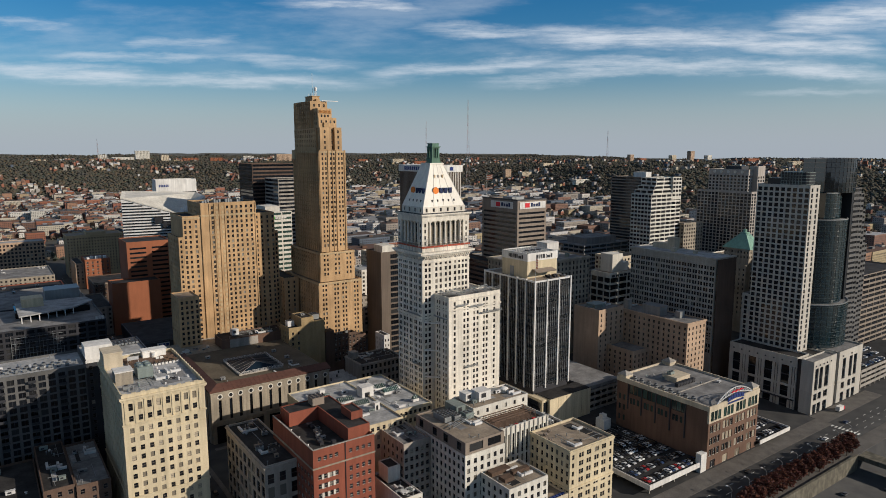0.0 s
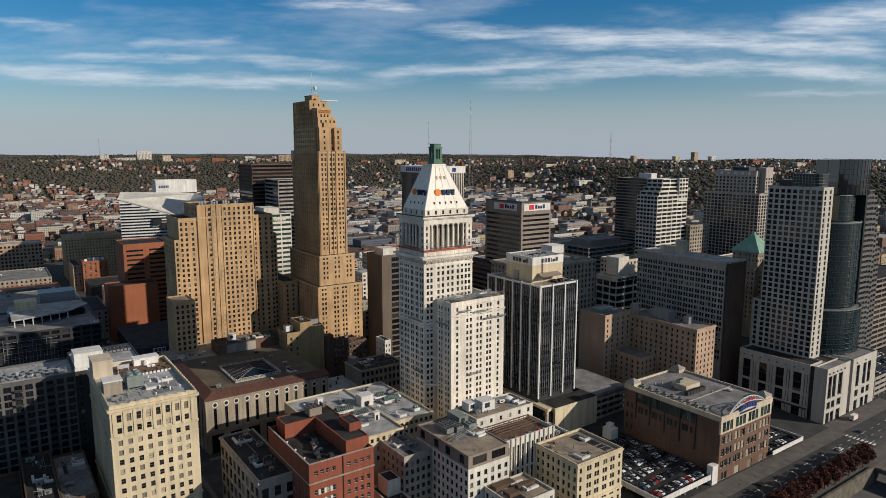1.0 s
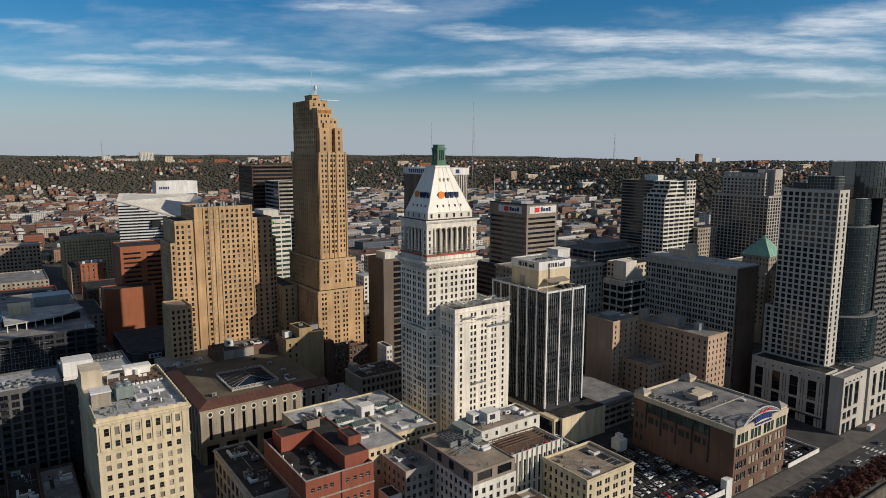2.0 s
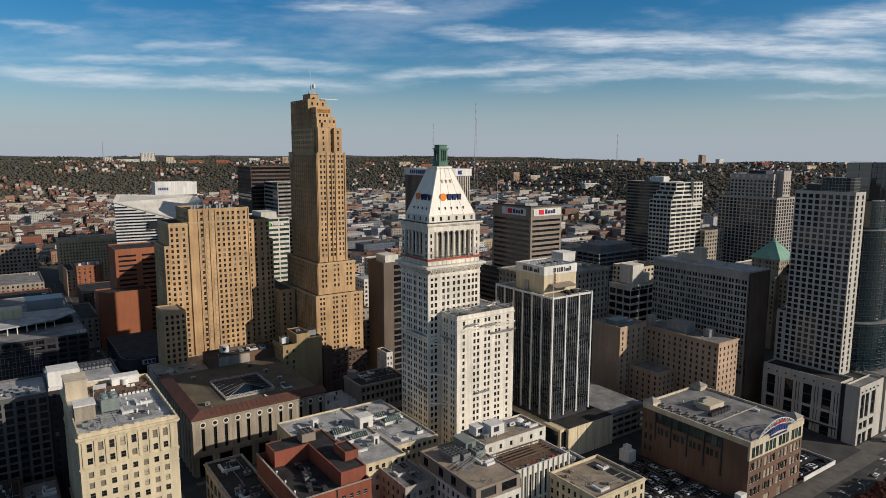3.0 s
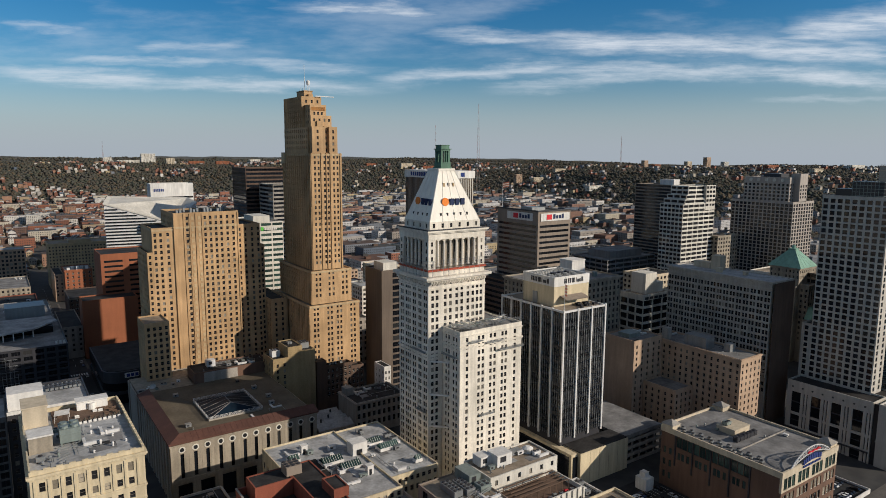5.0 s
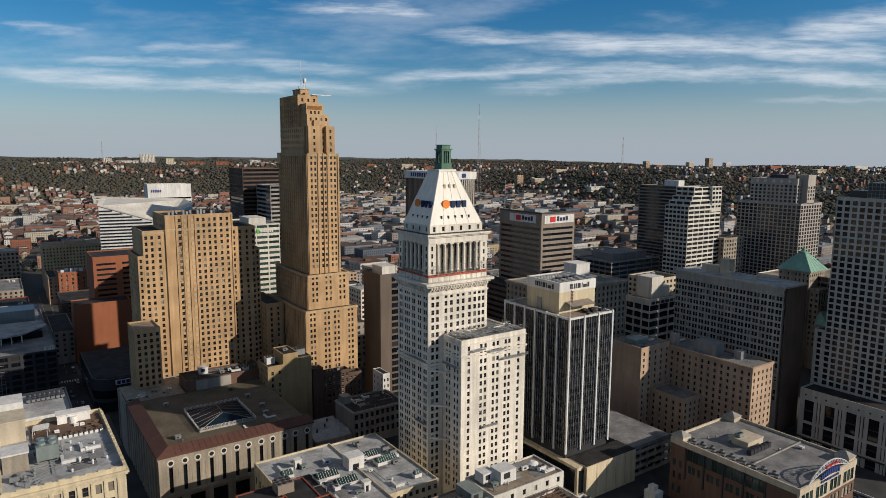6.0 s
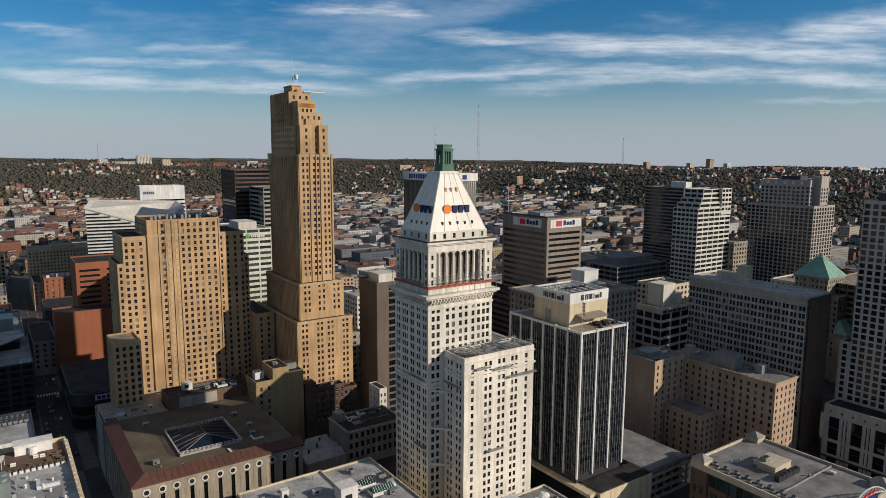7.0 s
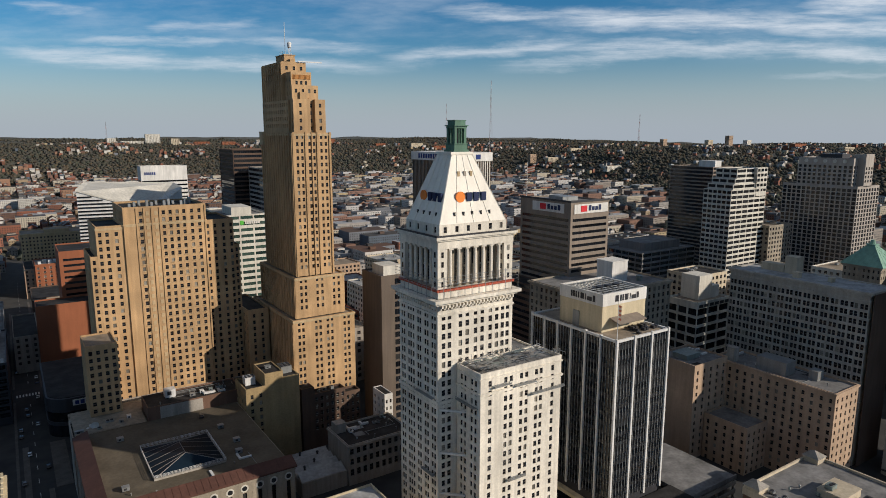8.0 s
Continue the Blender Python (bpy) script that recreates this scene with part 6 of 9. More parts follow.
    h = banded("green_glass_office", "pale office block with green ribbon windows", 181, 206, 500, 545, 0, 103, "whitestone", "glassgreen", 3.7, 0.5, roof="roofgrey", splits=3)
    s = Shape()
    s.box(189.5, 191.5, 499.7, 500, 97, 99.4)
    part("sign_badge", s, M["greensign"], h.t)
    s = Shape()
    for i in range(7):
        s.box(192.2 + i * 1.35, 193.2 + i * 1.35, 499.7, 500, 97.2, 98.8)
    part("sign_bars", s, M["whitepaint"], h.t)
    s = Shape()
    s.box(186, 198, 505, 525, 102, 107)
    part("lift_house", s, M["whitestone"], h.t)
    h.done()
    # tan block between the towers
    h = House("blank_walled_tower", "brown tower with a blank wall and black window bands", 228, 410, 0, M["brownpanel"], "glassdark", "framedark", "ribbon")
    h.block(226.6, 243, 393, 414, 0, 80.5, S=([(7.6, 16)], levels(79, 4.0, 19, 2.9, 0.6)), roof="roofgrey")
    s = Shape()
    s.box(230, 240, 397, 409, 79.6, 84.5)
    part("lift_house", s, M["whitestone"], h.t)
    h.done()
    # white box tower far off
    h = banded("white_banded_block", "white office block with black stripes below a blank top", 238.3, 302, 1137.5, 1165, 0, 104.6, "whitepaint", "glassdark", 6.0, 0.42, top=19)
    s = Shape()
    for i in range(6):
        s.box(243 + i * 2.6, 244.7 + i * 2.6, 1137.2, 1137.5, 92, 96)
    part("sign_bars", s, M["blue"], h.t)
    h.done()
    # wedge-roofed hall
    T = thing("wedge_building", (175, 810, 0), "white louvred building with a folded sloping roof", "building")
    A, B, C, D, E = (126, 778, 101), (186, 770, 80.5), (222, 800, 97.5), (224, 850, 100), (140, 850, 104)
    s = Shape()
    s.poly([A, B, C, D, E])
    s.poly([(p[0], p[1], p[2] - 1.2) for p in (E, D, C, B, A)])
    for p, q in ((A, B), (B, C), (C, D), (D, E), (E, A)):
        s.quad((p[0], p[1], p[2] - 1.2), (q[0], q[1], q[2] - 1.2), q, p)
    part("folded_roof", s, M["whitestone"], T)
    s = Shape()
    for p, q in ((A, B), (B, C), (C, D), (D, E), (E, A)):
        a, b = (p[0] + (175 - p[0]) * 0.02, p[1] + (810 - p[1]) * 0.02), (q[0] + (175 - q[0]) * 0.02, q[1] + (810 - q[1]) * 0.02)
        s.quad((*a, 0), (*b, 0), (*b, q[2] - 1.2), (*a, p[2] - 1.2))
    part("wall", s, M["whitemetal"], T)
    for i in range(24):                # thin dark louvre bands under the sloping roof edge
        z = 94.5 - i * 3.2
        q = min(1.0, (98.6 - z) / 20.5) * 0.985
        if z < 24:
            continue
        w = Shape()
        w.bar((127.3, 777.9, z), (127.3 + 57.4 * q, 777.9 - 7.6 * q, z), 1.05)
        part("louvre_band", w, M["glassdark"], T)
    for x, z, n in ((158, 74.5, 9), (166, 70, 9)):
        w = Shape()
        w.box(x, x + n, 771.6, 773.6, z - 3.4, z + 3.4)
        part("loggia", w, M["dark_fill"], T)
    for i in range(7):
        w = Shape()
        x = 187 + i * 4.8
        w.poly([(x, 770.5 + i * 4, 80 + i * 2.3), (x + 4.6, 774 + i * 4, 82 + i * 2.3), (x + 1.2, 777 + i * 4, 88 + i * 1.6)])
        w.poly([(x, 770.5 + i * 4, 80 + i * 2.3), (x + 1.2, 777 + i * 4, 88 + i * 1.6), (x - 1.5, 776 + i * 4, 83 + i * 2.3)])
        part("roof_fold", w, M["whitemetal"], T)
    # red-brown block and its lower wing
    h = banded("orange_brick_tower", "orange brick office block with dark slot windows", 99.8, 135, 603, 640, 0, 74, "orange", "glassdark", 3.9, 0.42, west=False, roof="roofdark", top=4, splits=2, margin=4)
    h.done()
    h = House("orange_brick_hall", "low blank orange brick hall", 102, 593, 0, M["orange"])
    h.block(83.5, 121, 583, 602.8, 0, 43.5, roof="roofdark")
    h.done()
    # tan low hotel and others up the street on the left
    h = House("cream_block", "buff stone hotel with rows of small windows", 112, 905, 0, M["tanstone"])
    h.block(82.7, 143.2, 888.3, 925, 0, 50.5, S=(even(60.5, 19, 1.4), levels(48, 3.6, 12, 1.8)), W=(even(36.7, 10, 1.4), levels(48, 3.6, 12, 1.8)), roof="rooftan")
    h.cornice(82.7, 143.2, 888.3, 925, 49.2, 0.7, 0.8)
    h.cornice(82.7, 143.2, 888.3, 925, 41.0, 0.3, 0.5, name="string_course")
    h.block(104, 126, 896, 915, 49.6, 53, roof="rooftan", lip=0.3)
    h.done()
    h = House("orange_block", "small orange brick block beside the street", 103, 820, 0, M["orange"], frame="whitestone")
    h.block(90.4, 115.2, 802.7, 836, 0, 33, S=(even(24.8, 5, 1.9), levels(31, 3.9, 7, 2.3)), W=(even(33.3, 8, 1.6), levels(31, 3.9, 7, 2.3)), roof="roofgrey")
    h.cornice(90.4, 115.2, 802.7, 836, 31.8, 0.4, 0.6)
    h.done()
    for i in range(5):
        s = Shape()
        s.box(93 + i * 4.2, 95.6 + i * 4.2, 808 + (i % 2) * 6, 811 + (i % 2) * 6, 32.0, 34.4 + (i % 3) * 0.5)
        single("roof_house", s, M["whitemetal"], (94 + i * 4.2, 810 + (i % 2) * 6, 32.0), "white plant box on the flat roof", "rooftop unit", "plant housings")
    h = House("brown_block", "narrow brown brick block beside the street", 86, 836, 0, M["hoteltan"])
    h.block(82, 90.2, 812, 862, 0, 28, S=(even(8.2, 2, 1.5), levels(27, 3.7, 6, 2.0)), W=(even(50, 12, 1.5), levels(27, 3.7, 6, 2.0)), roof="roofdark")
    h.done()
    h = House("dark_corner_block", "low dark brick block with a stone parapet", 96, 700, 0, M["brownbrick"], frame="whitestone")
    h.block(84, 118, 690, 735, 0, 26, S=(even(34, 9, 1.6), levels(25, 3.7, 5, 2.0)), W=(even(45, 11, 1.6), levels(25, 3.7, 5, 2.0)), roof="roofdark")
    h.cornice(84, 118, 690, 735, 24.8, 0.3, 0.7, M["limestone"])
    h.done()
    h = House("cream_corner_block", "cream stone block with large windows", 38, 940, 0, M["hoteltan"])
    h.block(-16, 62, 923.2, 950, 0, 43, S=(even(78, 20, 2.4), levels(41.5, 4.4, 9, 2.6)), W=None, roof="roofwhite")
    h.done()
    h = House("grey_block", "low grey block with a white roof", 75, 560, 0, M["greystone"])
    h.block(70, 84, 590, 652, 0, 24, S=(even(14, 3, 1.6), levels(23, 3.7, 5, 1.9)), W=(even(62, 14, 1.6), levels(23, 3.7, 5, 1.9)), roof="roofdark")
    h.done()
    h = banded("pale_flats", "pale blocks of flats with small windows", 520, 545, 560, 620, 0, 58, "whitestone", "glass", 3.2, 0.5, splits=7)
    h.done()



def blue_roof_office():
    h = banded("blue_roof_office", "dark glass office block with a blue-grey roof", 440, 500, 402, 440, 20, 67, "slate", "glassblue", 3.8, 0.6, roof="roofgrey", splits=6)
    h.block(452, 492, 410, 434, 66, 72, roof="roofgrey", lip=0.4)
    h.done()


others()
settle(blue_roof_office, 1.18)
# ---- rooftop things ----
UNIT = {}


def roof_unit(x, y, z, w, d, h, mat="greymetal", kind="box", turn=0):
    """An air handler, fan row, duct or vent standing on a roof."""
    key = (round(w, 1), round(d, 1), round(h, 1), mat, kind)
    if key not in UNIT:
        s = Shape()
        if kind == "vent":
            s.cyl(0, 0, w / 2, 0, h * 0.7, 10)
            s.cyl(0, 0, w * 0.75, h * 0.7, h, 10, w * 0.3)
        elif kind == "dish":
            s.cyl(0, 0, 0.12, 0, h, 6)
            n = 16
            k = len(s.v)
            s.v += [(w / 2 * math.cos(2 * math.pi * i / n), -0.35, h + w / 2 * math.sin(2 * math.pi * i / n)) for i in range(n)] + [(0, 0.15, h)]
            for i in range(n):
                s.f.append((k + i, k + (i + 1) % n, k + n))
                s.m.append(0)
        else:
            s.box(-w / 2, w / 2, -d / 2, d / 2, 0.3, h)
            s.box(-w / 2 - 0.08, w / 2 + 0.08, -d / 2 - 0.08, d / 2 + 0.08, h, h + 0.1)
            for a in (-0.35, 0.35):
                s.box(w * a - 0.12, w * a + 0.12, -d / 2, d / 2, 0, 0.3, 1)
            if kind == "fans":
                n = max(1, round(w / 1.8))
                for i in range(n):
                    for j in range(max(1, round(d / 1.8))):
                        s.cyl(-w / 2 + w * (i + 0.5) / n, -d / 2 + 0.9 + j * 1.8, 0.62, h + 0.1, h + 0.4, 10, None, 1)
            else:
                s.box(-w * 0.3, w * 0.1, -d / 2 - 0.04, -d / 2, h * 0.4, h * 0.85, 1)
        UNIT[key] = s.mesh("rooftop_unit", [M[mat], M["darkmetal"]])
    ob = new("rooftop_unit", UNIT[key])
    ob.location, ob.rotation_euler = (x, y, z), (0, 0, radians(turn))
    words = {"vent": "small capped roof vent on a flat roof", "dish": "white satellite dish on a flat roof", "fans": "air conditioner with round fans on a flat roof", "box": "boxy air handler standing on a flat roof"}
    return tagged(ob, words[kind], "rooftop unit", "rooftop units")


def clutter(x0, x1, y0, y1, z, n, seed, mats=("greymetal", "whitemetal", "greenmetal")):
    r = random.Random(seed)
    done = []
    n = max(3, round(n * 0.66))
    for _ in range(n * 4):
        if len(done) >= n:
            break
        k = r.choice(("box", "box", "fans", "vent", "vent"))
        w, d, h = (r.choice((0.6, 0.8)), 0.6, r.choice((0.9, 1.3))) if k == "vent" else (r.choice((1.6, 2.4, 3.2)), r.choice((1.4, 2.0)), r.choice((1.1, 1.6)))
        x, y = r.uniform(x0 + 1.5, x1 - 1.5), r.uniform(y0 + 1.5, y1 - 1.5)
        if any(abs(x - a) < (w + b) / 2 + 0.2 and abs(y - c) < (d + e) / 2 + 0.2 for a, b, c, e in done):
            continue
        done.append((x, w, y, d))
        roof_unit(x, y, z, w, d, h, r.choice(mats), k)


# ---- cream block and its neighbours on the near left ----
def cream_building():
    h = House("cream_office", "cream stone office block with string courses and a planted roof", 52, 285, -2, M["creamwall"], "glassblind", most=360)
    top = 61.0
    S = at_shares(30.2, [(x - 37.2) / 30.2 for x in (40.2, 43.5, 46.8, 50.1, 53.5, 56.8, 60.15, 63.4)], 1.55)
    rows = [(54.4, 57.2), (50.1, 52.3)] + levels(48.1, 3.68, 13, 2.05, 1.05)
    W = even(52, 14, 1.3)
    h.block(37.2, 67.4, 258.7, 311, -3, top, S=(S, rows), W=(W, rows), roof="roofwhite", lip=1.4)
    h.cornice(37.2, 67.4, 258.7, 311, 59.0, 0.8, 0.7)
    h.cornice(37.2, 67.4, 258.7, 311, 48.8, 0.35, 0.45, name="string_course")
    h.cornice(37.2, 67.4, 258.7, 311, 44.7, 0.15, 0.2, name="string_course")
    h.cornice(37.2, 67.4, 258.7, 311, 19.4, 0.4, 0.5, name="string_course")
    T = h.t
    for i in range(10):                # raised blocks along the parapet
        s = Shape()
        x = 37.5 + i * 3.25
        s.box(x, min(x + 1.7, 67.3), 258.5, 259.1, top + 0.004, top + 0.35)
        part("merlon", s, M["creamwall"], T)
    for i in range(15):
        s = Shape()
        y = 261.5 + i * 3.3
        s.box(66.9, 67.5, y, y + 1.7, top + 0.004, top + 0.25)
        part("merlon", s, M["creamwall"], T)
    for x in (38.3, 41.85, 45.15, 48.45, 51.8, 55.15, 58.5, 61.8, 65.3):
        s = Shape()
        s.box(x - 0.3, x + 0.3, 258.45, 258.68, 49.4, 58.0)
        part("pilaster", s, M["creamwall"], T)
    h.done()
    s = Shape()
    s.box(37.4, 44.6, 297.5, 308, 59.6, 66.4)
    s.box(37.2, 44.9, 297.2, 308.3, 66.4, 66.9)
    single("lift_house", s, M["cream"], (41, 302, 59.6), "tan rendered lift house on the roof", "rooftop unit", "lift houses")
    s = Shape()
    s.box(38.0, 44.4, 274.5, 281, 59.6, 64.7)
    s.box(37.8, 44.7, 274.2, 281.3, 64.7, 65.2, 1)
    single("stair_house", s, [M["limestone"], M["whitepaint"]], (41.2, 278, 59.6), "low stone stair house with a white coping", "rooftop unit")
    s = Shape()
    s.box(46.4, 52.2, 276, 283, 60.6, 65.0)
    s.box(46.3, 52.3, 275.9, 283.1, 63.2, 63.4)
    for x in (46.8, 51.8):
        for y in (276.4, 282.6):
            s.box(x - 0.2, x + 0.2, y - 0.2, y + 0.2, 59.6, 60.6)
    for x in (47.8, 50.6):
        for y in (277.8, 281.2):
            s.cyl(x, y, 1.1, 65.0, 65.7, 12)
    single("cooling_tower", s, M["greenmetal"], (49.3, 280, 59.6), "grey-green metal cooling tower on the roof", "rooftop unit")
    s = Shape()
    s.box(46, 66.5, 294, 309.5, 59.6, 60.0)
    single("roof_terrace", s, M["wooddeck"], (56, 302, 59.6), "brown timber roof terrace", "terrace")
    s = Shape()
    s.box(53.8, 63.6, 305, 309.6, 60, 62.9)
    s.box(53.5, 63.9, 304.6, 309.9, 62.9, 63.2)
    s.cyl(58.4, 304.9, 1.3, 60.0, 62.2, 14, 1.3)
    single("pavilion", s, M["whitepaint"], (58, 307, 60), "white pavilion with a rounded bay on the terrace", "pavilion")
    s = Shape()
    s.quad((46.2, 296.5, 62.6), (50.6, 296.5, 62.6), (51.4, 300.6, 63.0), (46.8, 300.6, 63.0))
    s.quad((46.8, 300.6, 62.92), (51.4, 300.6, 62.92), (50.6, 296.5, 62.52), (46.2, 296.5, 62.52))
    for x, y in ((46.4, 296.7), (50.4, 296.7), (47.0, 300.4), (51.1, 300.4)):
        s.bar((x, y, 60.0), (x, y, 62.7), 0.12)
    single("canopy", s, M["whitepaint"], (48.6, 298, 60), "white sail canopy over the roof terrace", "canopy")
    for i in range(10):
        s = Shape()
        s.box(51.5 + i * 1.5, 52.5 + i * 1.5, 292.4, 293.3, 59.6, 60.5)
        s.cyl(52.0 + i * 1.5, 292.85, 0.5, 60.5, 61.3, 7, 0.2, 1)
        single("planter", s, [M["whitepaint"], M["leaves"]], (52 + i * 1.5, 292.9, 59.6), "white planter with a small shrub on the roof", "planter", "planters on the roof")
    rp = random.Random(27)
    for i in range(12):
        x, y = rp.uniform(47, 65.5), rp.uniform(295, 303.5)
        s = Shape()
        s.box(x - 0.7, x + 0.7, y - 0.35, y + 0.35, 60.004, 60.45)
        s.box(x - 0.7, x + 0.7, y + 0.25, y + 0.35, 60.45, 60.85)
        single("bench", s, M["wooddeck"] if i % 3 else M["whitepaint"], (x, y, 60.0), "low bench on the timber roof terrace", "bench", "terrace benches")
    s = Shape()
    for i in range(7):
        s.bar((53.4 + 0.5 * (i % 2), 276 + i * 1.9, 59.9), (53.4 + 0.5 * (i % 2), 277.6 + i * 1.9, 60.6 + 0.7 * (i % 3)), 0.28)
        s.bar((45.2, 262 + i * 2.2, 59.9), (46.4 + i * 0.9, 262.4 + i * 2.2, 60.3), 0.22)
    single("pipes", s, M["greymetal"], (50, 270, 59.6), "tangle of grey pipes beside the cooling tower", "pipes")
    clutter(39, 47, 262, 273, 59.6, 8, 11)
    clutter(40, 50, 283, 292, 59.6, 6, 13)
    for i, (x, y) in enumerate(((56, 288), (58, 284), (59.5, 279), (62, 283), (61, 276), (57, 272), (64, 270), (55.5, 282), (60, 268), (54.5, 266))):
        roof_unit(x, y, 59.6, 0.6, 0.6, 0.9 + 0.3 * (i % 3), "whitemetal", "vent")
    # balcony flats behind
    h = House("balcony_flats", "grey framed apartment block with dark recessed balconies", 14, 332, 0, M["shadeslate"], "glassdark", "framedark", "pair", most=300)
    h.block(-16, 33, 320, 346, 0, 57.4, S=(even(49, 13, 2.7), levels(56, 3.1, 17, 2.4, 0.3)), roof="roofwhite")
    T = h.t
    h.done()
    for f in range(10):
        for c in range(1, 13, 3):
            s = Shape()
            x = -16 + 49 * c / 13 + 0.5
            z = 53.2 - f * 3.1
            s.box(x, x + 3.0, 318.7, 319.96, z, z + 0.18)
            s.box(x, x + 3.0, 318.7, 318.76, z + 0.18, z + 1.15)
            part("balcony", s, M["darkmetal"], T)
    r = random.Random(3)
    for i in range(13):
        roof_unit(-12 + i * 3.2, 326 + r.uniform(-1, 1), 56.5, 1.6, 1.4, 1.3, "greymetal", "fans")
        roof_unit(-11 + i * 3.2, 331 + r.uniform(-1, 1), 56.5, 1.6, 1.4, 1.1, "greymetal", "fans")
    # the dark recess beside the flats is put into this wall's colour
    h = House("white_roof_block", "dark-walled block with a white roof full of condensers", 46, 335, 0, M["darkmetal"])
    h.block(33.2, 60, 322, 352, 0, 58, S=(even(26.8, 7, 1.4), levels(56, 3.2, 16, 1.8)), roof="roofwhite")
    s = Shape()
    s.box(40.6, 43.4, 320.8, 321.98, 20, 58.3)
    part("white_pier", s, M["whitepaint"], h.t)
    s = Shape()
    s.box(33.2, 60, 321.7, 321.98, 57.0, 58.3)
    part("parapet_band", s, M["whitepaint"], h.t)
    h.done()
    s = Shape()
    s.box(33.6, 45, 326, 336, 57, 63.4)
    single("stair_house", s, M["whitepaint"], (39, 331, 57), "white rendered stair house on the roof", "rooftop unit")
    for i in range(8):
        for j in range(3):
            roof_unit(47 + i * 1.6, 342 + j * 2.2, 57.1, 1.2, 1.0, 1.1, "greymetal", "fans")
    # low brick pair in front
    for x0, x1, y0, y1, z, m, rf in ((10.5, 21, 270, 316, 26.2, "brownbrick", "roofdark"), (21.2, 33, 269, 312, 25.4, "brownbrick", "roofgrey"), (-14, 10, 262, 314, 22, "brownbrick", "roofdark"), (-14, 33, 240, 256, 10, "brownbrick", "roofdark")):
        h = House("brick_shop", "low brick shop building with a patched roof", (x0 + x1) / 2, (y0 + y1) / 2, -3, M[m])
        h.block(x0, x1, y0, y1, -4, z, S=(even(x1 - x0, max(3, int((x1 - x0) / 3)), 1.5), levels(z - 1, 3.6, int(z / 3.8), 2.0)), roof=rf)
        h.done()
        clutter(x0 + 1, x1 - 1, y0 + 1, y1 - 1, z - 0.9, 6, int(x0 * 7 + 90))


cream_building()


# ---- bank hall with the tiled eaves and roof court ----
def court_building():
    T = thing("bank_hall", (120, 365, 0), "low limestone hall with round windows and a red roof edge", "building")
    x0, x1, y0, y1, z1 = 88.6, 155.0, 329.6, 400, 28.2
    s = Shape()
    s.box(x0 + 0.6, x1, y0 + 0.6, y1 + 30, -2, 28.0)
    part("body", s, M["limestone"], T)
    xs = [93.3 + 10.7 * (i // 2) + (5.6 if i % 2 else 0) for i in range(12)]
    for i, x in enumerate(xs):
        s = Shape()
        s.box(x - 0.95, x + 0.95, y0 + 0.42, y0 + 0.62, 12.5, 23.2)
        part("window_slot", s, M["glassdark"], T)
        s = Shape()
        n = 8
        for (r1, dep, mi) in ((1.5, 0.0, 0), (0.95, -0.05, 1)):
            pts = [(x + r1 * math.cos(math.pi / 8 + 2 * math.pi * k / n), y0 - 0.12 + dep, 25.4 + r1 * math.sin(math.pi / 8 + 2 * math.pi * k / n)) for k in range(n)]
            s.poly(pts, mi)
            if not mi:
                for k in range(n):
                    a, b = pts[k], pts[(k + 1) % n]
                    s.quad(a, (a[0], a[1] + 0.4, a[2]), (b[0], b[1] + 0.4, b[2]), b)
        part("round_window", s, [M["whitestone"], M["dark_fill"]], T, "eight-sided window with a pale rim")
    edges = [x0] + [(a + b) / 2 for a, b in zip(xs, xs[1:])] + [x1]
    for a, b, c in zip(edges, edges[1:], xs):
        for p, q in ((a, c - 0.72), (c + 0.72, b)):
            s = Shape()
            s.box(p + 0.03, q - 0.03, y0, y0 + 0.6, 12.2, 23.6)
            part("pier", s, M["limestone"], T)
    s = Shape()
    s.box(x0, x1, y0, y0 + 0.6, 23.6, 28.6)
    part("frieze", s, M["limestone"], T)
    s = Shape()
    s.box(x0, x1, y0 - 0.3, y0 + 0.6, 10.8, 12.2)
    part("string_course", s, M["limestone"], T)
    s = Shape()
    s.box(x0 - 0.35, x1 + 0.2, y0 - 0.4, y0 - 0.01, 27.4, 28.0)
    part("frieze_moulding", s, M["limestone"], T)
    for i in range(7):                 # shop fronts below the string course
        s = Shape()
        s.box(x0 + 2.6 + i * 9.4, x0 + 8.4 + i * 9.4, y0 + 0.35, y0 + 0.62, -1.0, 9.4)
        part("shop_front", s, M["glassdark"], T)
        s = Shape()
        s.box(x0 + 8.6 + i * 9.4, x0 + 11.8 + i * 9.4, y0 - 0.1, y0 + 0.6, -2.0, 10.8)
        part("pier", s, M["limestone"], T)
    for i in range(17):
        s = Shape()
        y = y0 + 2.5 + i * 6.0
        s.box(x0 - 0.05, x0 + 0.6, y, y + 2.9, -1, 27.4)
        part("pier", s, M["greystone"], T)
        s = Shape()
        s.box(x0 + 0.45, x0 + 0.62, y + 2.95, y + 5.95, 2, 25.5)
        part("window_slot", s, M["glassdark"], T)
    # sloped tile skirt, mitred at the corner
    s = Shape()
    e, i0 = 0.7, 5.0
    s.quad((x0 - e, y0 - e, 28.9), (x1 + e, y0 - e, 28.9), (x1 + e, y0 + i0, 30.9), (x0 + i0, y0 + i0, 30.9))
    s.quad((x0 - e, y1, 28.9), (x0 - e, y0 - e, 28.9), (x0 + i0, y0 + i0, 30.9), (x0 + i0, y1, 30.9))
    s.quad((x0 - e, y0 - e, 28.3), (x1 + e, y0 - e, 28.3), (x1 + e, y0 - e, 28.9), (x0 - e, y0 - e, 28.9))
    s.quad((x0 - e, y1, 28.3), (x0 - e, y0 - e, 28.3), (x0 - e, y0 - e, 28.9), (x0 - e, y1, 28.9))
